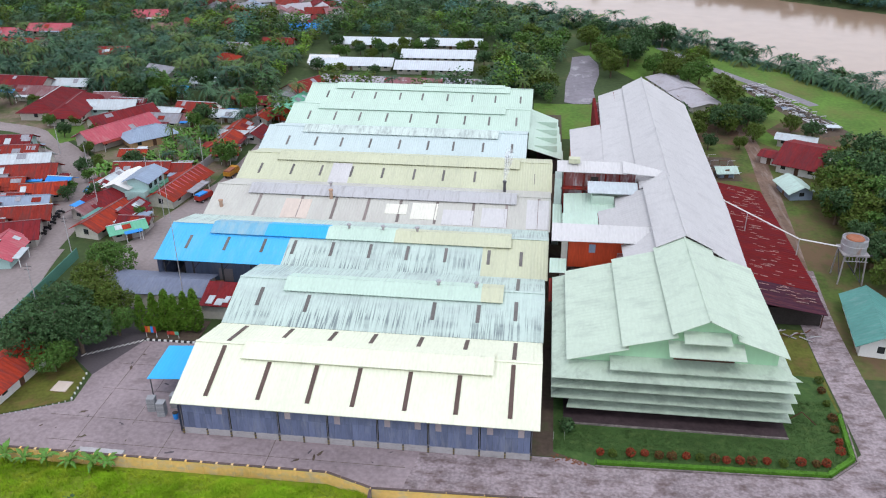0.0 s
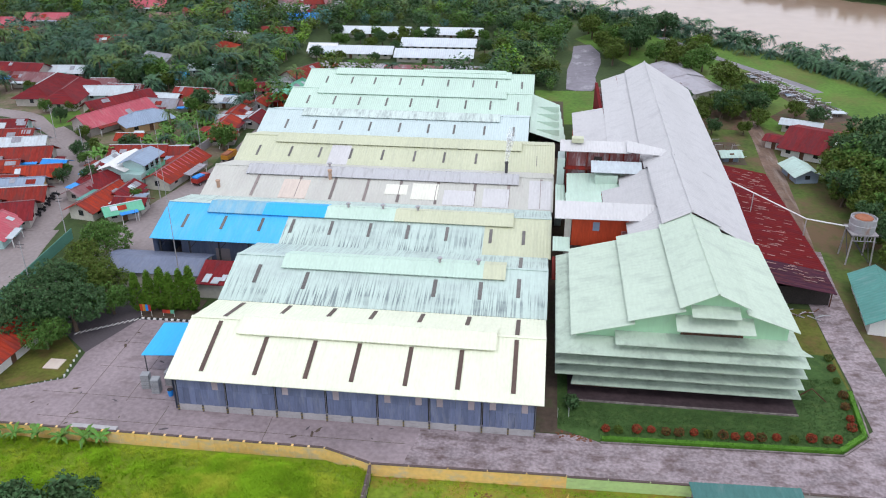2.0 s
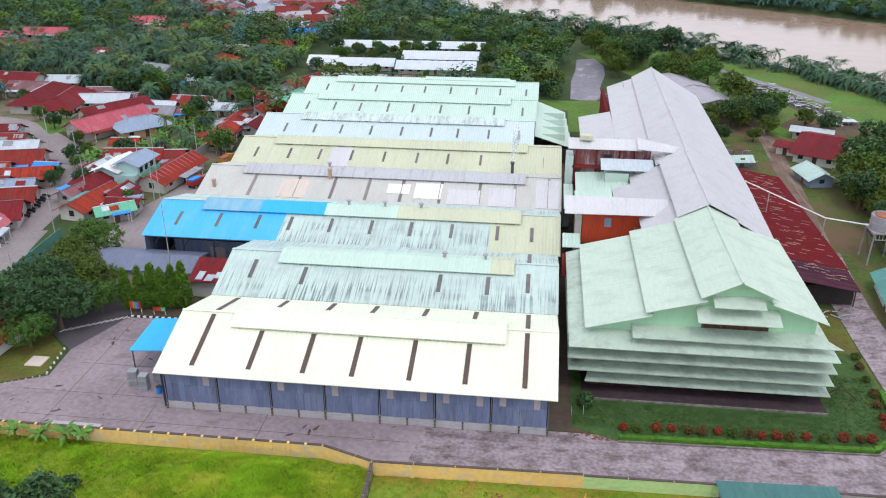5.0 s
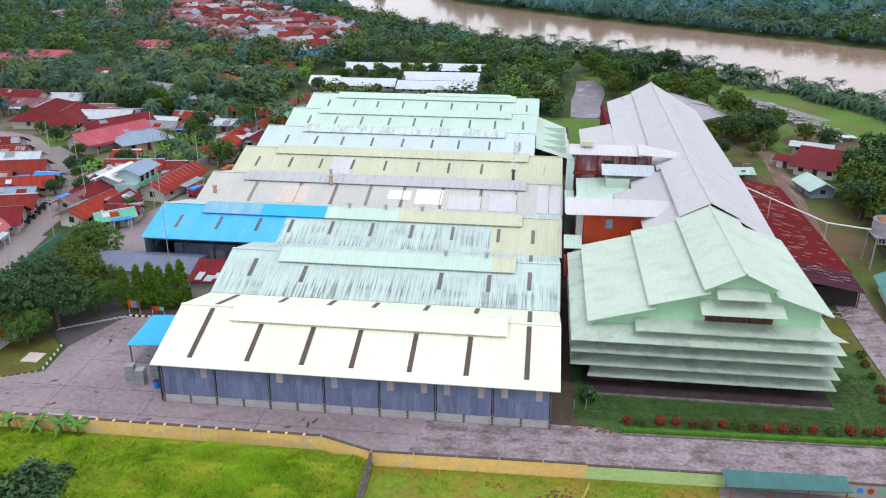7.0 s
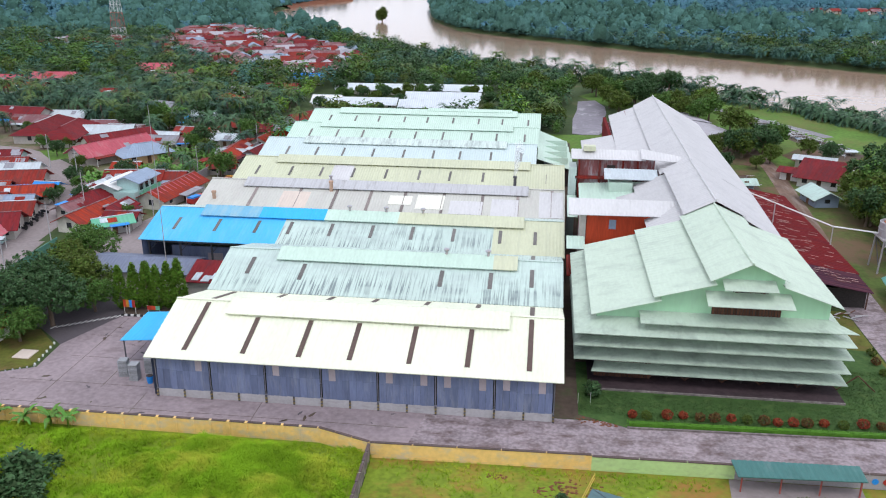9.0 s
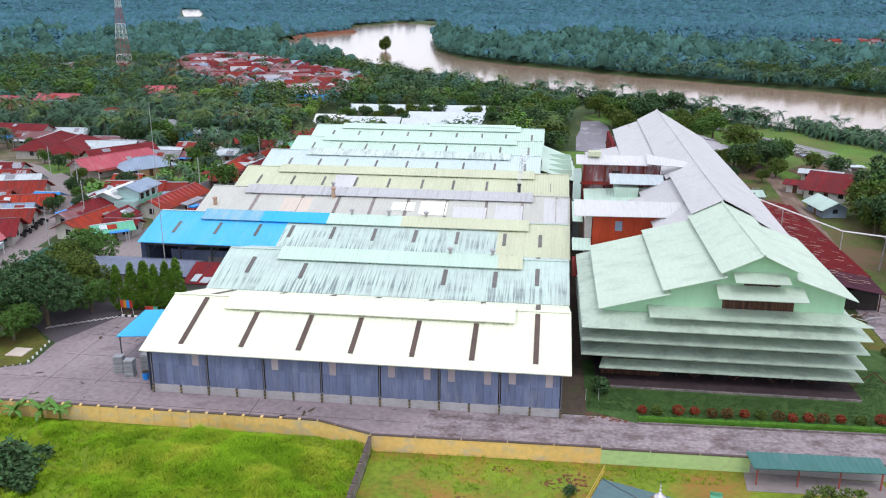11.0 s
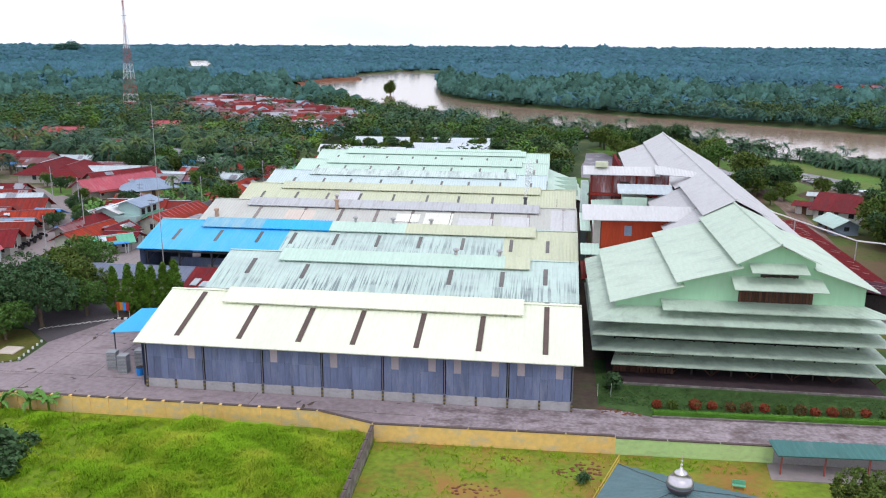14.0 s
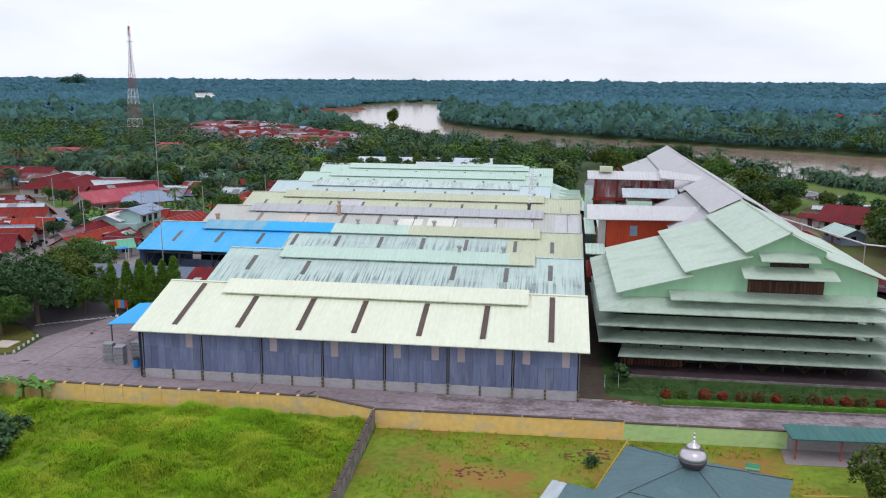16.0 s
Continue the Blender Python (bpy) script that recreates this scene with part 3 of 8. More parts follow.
def hall(k, x0, x1, m0, m1, roof, mon, words):
    y0, lift = 78.0 + STEP * k, 0.25 + 0.06 * k if k else 0.0
    ze, zr, yr, y1 = 5.3 + lift, 8.0 + lift * 0.7, 78.0 + STEP * k + 9.0, 78.0 + STEP * (k + 1)
    ob = thing("factory_hall", f"{words} sheet-roofed factory hall with a ridge vent", "factory hall", "rows of production halls")
    ya = y0 - (0.65 if k == 0 else 0.0)
    za = ze - (0.2 if k == 0 else 0.0)
    front = [(x0, x1, M[roof])]
    if k == 2:
        front = [(x0, -40.6, M["blue_roof"]), (-40.6, -8.2, M[roof]), (-8.2, x1, M["yellow"])]
    for a, b, m in front:
        face = part("front_roof", sheets(((a, ya, za), (b, ya, za), (b, yr, zr), (a, yr, zr))), m, ob)
    back = part("back_roof", sheets(((x1, y1, ze + 0.25), (x0, y1, ze + 0.25), (x0, yr, zr), (x1, yr, zr))), M[roof], ob)
    part("ridge_cap", boxes((x0, x1, yr - 0.2, yr + 0.2, zr + 0.03, zr + 0.10)), M[roof], ob)
    # raised ridge vent
    zm, zt = zr - 0.42, zr + 0.50
    cols = [(m0, m1, M[mon])]
    if k == 1:
        cols = [(m0, -7.2, M["mint"]), (-7.2, m1, M["yellow"])]
    if k == 2:
        cols = [(m0, -45, M["blue_dull"]), (-45, -34.5, M["blue_bright"]), (-34.5, -23, M["mint"]), (-23, m1, M["yellow"])]
    for a, b, m in cols:
        part("vent_roof", sheets(((a, yr - 2.65, zm), (b, yr - 2.65, zm), (b, yr, zt), (a, yr, zt)), ((b, yr + 2.65, zm), (a, yr + 2.65, zm), (a, yr, zt), (b, yr, zt))), m, ob)
    # near-black sheets added as the shade in the gap under the vent roof
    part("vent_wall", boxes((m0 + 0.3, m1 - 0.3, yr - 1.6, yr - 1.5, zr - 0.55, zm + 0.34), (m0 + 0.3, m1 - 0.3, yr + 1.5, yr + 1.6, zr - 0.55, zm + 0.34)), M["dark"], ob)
    # skylights
    f0, f1, middles = STRIPS[k]
    count = len(middles)
    for i, mid_x in enumerate(middles):
        x = mid_x - 0.03
        wide, glaze = (0.55, 0.55, 0.5, 0.5, 0.42, 0.42, 0.42, 0.42)[k], M[("skylight", "skylight_dark", "skylight_dark", "skylight_grey", "skylight_dark", "skylight_dark", "skylight_dark", "skylight_dark")[k]]
        lo, hi = f0 + (0.08 if k == 1 and i in (0, 4) else 0), (0.95 if k in (0, 3) and (i == count - 1 or i == k) else 0.78 if k == 1 and i in (0, 4) else f1)
        bm = bmesh.new()
        p = [Vector((x - 0.24, ya + (yr - ya) * f, za + (zr - za) * f + 0.085)) for f in (lo, hi)]
        q = [v + Vector((wide, 0, 0)) for v in p]
        slab(bm, [p[0], q[0], q[1], p[1]], 0.05)
        part("skylight", bm, glaze, face)
        if k == 0 or (k == 1 and i == 4):
            bm = bmesh.new()
            p = [Vector((x - 0.24, yr + (y1 - yr) * f, zr + (ze + 0.25 - zr) * f + 0.085)) for f in (0.1, 0.9)]
            q = [v + Vector((wide, 0, 0)) for v in p]
            slab(bm, [p[0], q[0], q[1], p[1]], 0.05)
            part("skylight", bm, glaze, back)
    # side walls under the eaves
    for x in (x0 + 0.5, x1 - 1.0):
        bm = bmesh.new()
        for xa in (x, x + 0.15):
            bm.faces.new([bm.verts.new(p) for p in ((xa, y0 + 0.1, 0), (xa, y1 - 0.1, 0), (xa, y1 - 0.1, ze), (xa, yr, zr - 0.25), (xa, y0 + 0.1, ze - 0.1))])
        part("side_wall", bm, M["cladding"], ob)
    return ob


def roof_panel(ob, k, x0, x1, f0, f1, mat):
    y0, lift = 78.0 + STEP * k, 0.25 + 0.06 * k
    za, zb = 5.3 + lift, 8.0 + lift * 0.7
    p = [(x, y0 + 9.0 * f, za + (zb - za) * f + 0.075) for x, f in ((x0, f0), (x1, f0), (x1, f1), (x0, f1))]
    part("roof_panel", sheets(p, rib=0.04), M[mat], ob)


halls = [hall(k, *row) for k, row in enumerate(HALLS)]
for k, x0, x1, f0, f1, mat in ((3, -22.4, -17.6, 0.18, 0.66, "repair_white"), (3, -46.2, -41.2, 0.05, 0.62, "repair_pink"), (3, -27.2, -23.2, 0.3, 0.6, "repair_white"), (3, -9.6, -5.0, 0.05, 0.6, "zinc_pale"),
                              (3, -16.6, -11.0, 0.06, 0.5, "zinc_pale"), (4, -41.6, -37.6, 0.02, 0.70, "zinc_pale"), (4, -3.0, 2.4, 0.02, 0.9, "yellow"), (3, -1.6, 2.4, 0.05, 0.9, "zinc_pale")):
    roof_panel(halls[k], k, x0, x1, f0, f1, mat)
part("rear_wall", boxes((-60.3, -3.0, 217.2, 217.4, 0, 5.6)), M["cladding"], halls[7])

part("vent_cap", sheets(((-31.0, 208.2, 8.75), (-9.5, 208.2, 8.75), (-9.5, 209.4, 9.25), (-31.0, 209.4, 9.25)), ((-9.5, 210.6, 8.75), (-31.0, 210.6, 8.75), (-31.0, 209.4, 9.25), (-9.5, 209.4, 9.25))), M["mint"], halls[7])

# street front of the first hall: plinth, sheets, posts
WX0, WX1, WY, BAY = -42.95, 0.97, 78.0, 43.92 / 7
part("plinth", boxes((WX0, WX1, WY, WY + 0.25, 0, 1.0)), M["plinth"], halls[0], "pale concrete plinth")
# dark strip painted in for the shadow under the roof overhang
part("lintel", boxes((WX0, WX1, WY + 0.06, WY + 0.2, 4.9, 5.3)), M["dark"], halls[0])
for b in range(8):
    x = WX0 + b * BAY
    part("post", boxes((x - 0.045, x + 0.045, WY - 0.08, WY - 0.01, 1.0, 5.0)), M["wall_steel"], halls[0])
    for j in range(5):
        part("stripe", boxes((x - 0.10, x + 0.10, WY - 0.18, WY - 0.01, j * 0.2, j * 0.2 + 0.2)), M["steel" if j % 2 == 0 else "stripe_paint"], halls[0])
    if b < 7:
        for j in range(5):
            part("stripe", boxes((x + BAY / 2 - 0.10, x + BAY / 2 + 0.10, WY - 0.12, WY - 0.01, j * 0.2, j * 0.2 + 0.2)), M["steel" if j % 2 == 0 else "stripe_paint"], halls[0])
        n = 8
        for i in range(n):
            xa = x + 0.14 + (BAY - 0.28) * i / n
            xb = x + 0.14 + (BAY - 0.28) * (i + 1) / n
            pale = any(abs((xa + xb) / 2 - q) < 0.4 for q in (-38.06, -28.88, -22.53, -16.31, -12.96, -9.99, -6.77, -3.91, -0.53))
            split = 3.1 + 0.25 * random.random()
            part("cladding_sheet", boxes((xa, xb - 0.015, WY + 0.02 + 0.02 * (i % 2), WY + 0.10, split, 4.98)), M["cladding_pale" if pale else "cladding"], halls[0])
            part("cladding_sheet", boxes((xa, xb - 0.015, WY - 0.01 + 0.02 * (i % 2), WY + 0.08, 0.98, split + 0.1)), M["cladding"], halls[0])

# ---- drying house ----
dry = thing("drying_house", "pale green timber drying house with stacked sloping eaves", "drying house")
DX0, DX1 = 5.6, 31.6
# gable wall above the skirts
bm = bmesh.new()
for y in (89.0, 89.2):
    bm.faces.new([bm.verts.new((x, y, z)) for x, z in ((DX0, 6.2), (30.95, 6.2), (30.95, 10.55), (25.7, 12.5), (25.7, 13.2), (21.75, 15.0), (17.9, 12.95), (17.9, 12.45), (11.9, 10.65), (11.9, 10.3), (DX0, 8.25))])
part("gable_wall", bm, M["green_wall"], dry, "mint green gable wall")
R1, R2, R3 = 111.4, 134.5, 198.0


def dry_roof(y0, y1, m, cuts=((21.8, 15.25, 17.55, 13.1), (18.3, 12.72, 11.65, 10.88), (12.5, 10.5, 4.9, 8.42)), right=((21.8, 15.25, 25.95, 13.35), (25.5, 12.72, 31.95, 10.55))):
    for xa, za, xb, zb in cuts:
        part("roof", sheets(((xb, y1, zb), (xb, y0, zb), (xa, y0, za), (xa, y1, za)), pitch=0.8, rib=0.04), m, dry)
    for xa, za, xb, zb in right:
        part("roof", sheets(((xb, y0, zb), (xb, y1, zb), (xa, y1, za), (xa, y0, za)), pitch=0.8, rib=0.04), m, dry)
    bm = bmesh.new()
    xa, za = cuts[0][0], cuts[0][1]
    tube(bm, (xa, y0, za + 0.03), (xa, y1, za + 0.03), 0.16, sides=6)
    part("ridge_cap", bm, m, dry)


dry_roof(87.8, R1, M["dry_green"])


def rear_roof(front, back, m):
    """One long sheet between two cross lines (y, high x, high z, low x, low z)."""
    (ya, xa, za, xb, zb), (yc, xc, zc, xd, zd) = front, back
    q = ((xd, yc, zd), (xb, ya, zb), (xa, ya, za), (xc, yc, zc)) if xb < xa else ((xb, ya, zb), (xd, yc, zd), (xc, yc, zc), (xa, ya, za))
    part("roof", sheets(q, pitch=0.8, rib=0.04), m, dry)


for front, back in (
        ((R1 - 0.5, 22.0, 15.65, 17.95, 13.55), (R2, 22.0, 15.85, 18.0, 13.85)), ((R1 - 0.5, 22.0, 15.65, 26.3, 13.5), (R2 + 2, 22.2, 15.72, 27.2, 13.0)), ((R1 - 0.2, 25.9, 13.25, 31.8, 9.95), (R2, 26.4, 13.22, 33.1, 9.46)),
        ((R1, 18.5, 13.0, 13.5, 10.7), (R2, 18.5, 13.2, 13.5, 10.9)), ((R2 - 0.4, 22.3, 15.6, 17.6, 13.1), (R3, 23.4, 15.5, 19.1, 13.1)), ((R2 - 0.2, 22.3, 15.6, 33.1, 9.5), (R3, 23.4, 15.5, 34.4, 9.1)),
        ((R2 + 4, 18.2, 12.9, 12.4, 10.7), (R3, 19.6, 12.9, 13.6, 10.6))):
    rear_roof(front, back, M["dry_grey"])
for ya, xa, za, yb, xb, zb in ((R1 - 0.5, 22.0, 15.7, R2, 22.0, 15.9), (R2 - 0.4, 22.3, 15.65, R3, 23.4, 15.55)):
    bm = bmesh.new()
    tube(bm, (xa, ya, za), (xb, yb, zb), 0.16, sides=6)
    part("ridge_cap", bm, M["dry_grey"], dry)
part("roof", sheets(((6.5, 176, 9.2), (6.5, 141, 9.2), (13.0, 141, 10.6), (13.0, 176, 10.6))), M["dry_grey"], dry)
for i in range(9):
    part("lean_wall", boxes((32.2, 32.35, R1 + 1 + i * 9.4, R1 + 10.2 + i * 9.4, 4.2, 9.0)), M["rust_wall" if i % 2 else "orange_wall"], dry)
part("body_wall", boxes((13.0, DX1, 112, 197, 0, 9.3)), M["rust_wall"], dry)
part("side_wall", boxes((6.9, 12.98, 142, 175.5, 0, 9.0)), M["orange_wall"], dry, "red sheet side wall")
part("side_wall", boxes((12.3, 12.96, 176.2, 197, 4.0, 10.4)), M["red_shed"], dry, "dark red sheet side wall")
part("upper_wall", boxes((17, 27.5, 112, 197, 9.3, 12.0)), M["rust_wall"], dry)
# unseen near-black block that gives the interior its darkness
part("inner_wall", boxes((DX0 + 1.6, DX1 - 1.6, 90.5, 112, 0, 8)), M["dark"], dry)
# skirts: four sloping eaves round the lower storeys
for i, (z, xl, xr, yf) in enumerate(((6.87, 3.1, 33.3, 85.9), (5.28, 3.15, 33.3, 86.1), (3.45, 3.2, 33.35, 86.4), (1.86, 5.25, 33.3, 86.6))):
    out, drop = (3.2, 0.95) if i == 0 else (2.7, 0.52)
    part("eave", sheets(((xl, yf, z), (xr, yf, z), (xr - out, yf + out, z + drop), (xl + (out if xl < 4 else 0.6), yf + out, z + drop)), pitch=0.8, rib=0.03), M["eave_sheet"], dry)
    part("eave", sheets(((xr, yf, z), (xr, 112, z), (xr - out, 112, z + drop), (xr - out, yf + out, z + drop)), pitch=0.8, rib=0.03), M["eave_sheet"], dry)
    if xl < 4:
        part("eave", sheets(((xl, 112, z), (xl, yf, z), (xl + out, yf + out, z + drop), (xl + out, 112, z + drop)), pitch=0.8, rib=0.03), M["eave_sheet"], dry)
for x0, x1, z, y, d, drop in ((10.3, 33.5, 8.2, 86.5, 2.5, 0.5), (17.3, 26.5, 10.75, 86.3, 2.7, 0.75), (19.0, 24.7, 12.4, 87.0, 2.0, 0.6)):
    part("awning", sheets(((x0, y, z), (x1, y, z), (x1 - (2.4 if x1 > 30 else 0), y + d, z + drop), (x0, y + d, z + drop)), pitch=0.8, rib=0.03), M["dry_green" if z > 10 else "eave_sheet"], dry)
# openings are flat near-black panels; the colour stands for their unlit depth
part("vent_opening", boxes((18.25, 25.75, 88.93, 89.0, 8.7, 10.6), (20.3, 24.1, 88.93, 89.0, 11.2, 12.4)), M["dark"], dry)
for i in range(22):
    part("slat", boxes((18.3 + i * 0.34, 18.55 + i * 0.34, 88.86, 88.92, 8.75, 9.9)), M["timber"], dry)
for a, b in (((20.3, 11.3), (22.2, 12.2)), ((22.2, 12.2), (24.1, 11.3)), ((22.2, 11.2), (22.2, 12.4))):
    bm = bmesh.new()
    tube(bm, (a[0], 88.88, a[1]), (b[0], 88.88, b[1]), 0.07, sides=5)
    part("brace", bm, M["timber"], dry)

# ---- perimeter wall ----
wall = thing("perimeter_wall", "mouldy ochre and green plastered perimeter wall with dark coping", "wall", kind="structure")


def wall_run(a, b, h, m, bays, step=0.0):
    a, b = Vector((*a, 0)), Vector((*b, 0))
    d = (b - a).normalized()
    s = Vector((-d.y, d.x, 0)) * 0.1
    for i in range(bays):
        p, q = a.lerp(b, i / bays), a.lerp(b, (i + 1) / bays)
        hh = h + (step if i % 2 else 0.0)
        bm = bmesh.new()
        slab(bm, [p - s + Vector((0, 0, hh)), q - s + Vector((0, 0, hh)), q + s + Vector((0, 0, hh)), p + s + Vector((0, 0, hh))], hh)
        panel = part("panel", bm, m, wall)
        bm = bmesh.new()
        e = d * (0.16 if bays > 20 else 0.05)
        slab(bm, [p - s * 1.5 + e + Vector((0, 0, hh + 0.08)), q - s * 1.5 - e + Vector((0, 0, hh + 0.08)), q + s * 1.5 - e + Vector((0, 0, hh + 0.08)), p + s * 1.5 + e + Vector((0, 0, hh + 0.08))], 0.078)
        part("coping", bm, M["coping"], panel)
        if step == 0.0 and bays > 20:
            bm = bmesh.new()
            w = d * 0.14
            slab(bm, [p - s * 1.7 - w + Vector((0, 0, hh + 0.05)), p - s * 1.7 + w + Vector((0, 0, hh + 0.05)), p + s * 1.7 + w + Vector((0, 0, hh + 0.05)), p + s * 1.7 - w + Vector((0, 0, hh + 0.05))], hh)
            part("pier", bm, m, wall)


wall_run((-72, 71.0), (-22.6, 71.2), 1.75, M["wall_yellow"], 26)
wall_run((-22.6, 71.2), (-17.0, 69.3), 1.75, M["wall_yellow"], 3)
wall_run((-17.0, 69.3), (4.6, 69.9), 1.7, M["wall_yellow"], 5)
wall_run((4.6, 69.9), (18.0, 70.2), 1.55, M["wall_green"], 3)
wall_run((18.0, 70.2), (50, 70.4), 1.55, M["bare_concrete"], 8)
M["old_block"] = stuff_of("old stained block wall", (0.20, 0.17, 0.165), 0.95, 0, 0.5, 1.3, (1, 1, 1), 3, 0.6, (0.34, 0.30, 0.28), 0.7, (1.2, 1.2, 1.6), 0.54)
wall_run((-17.0, 69.3), (-16.0, 30), 1.6, M["old_block"], 24, 0.04)

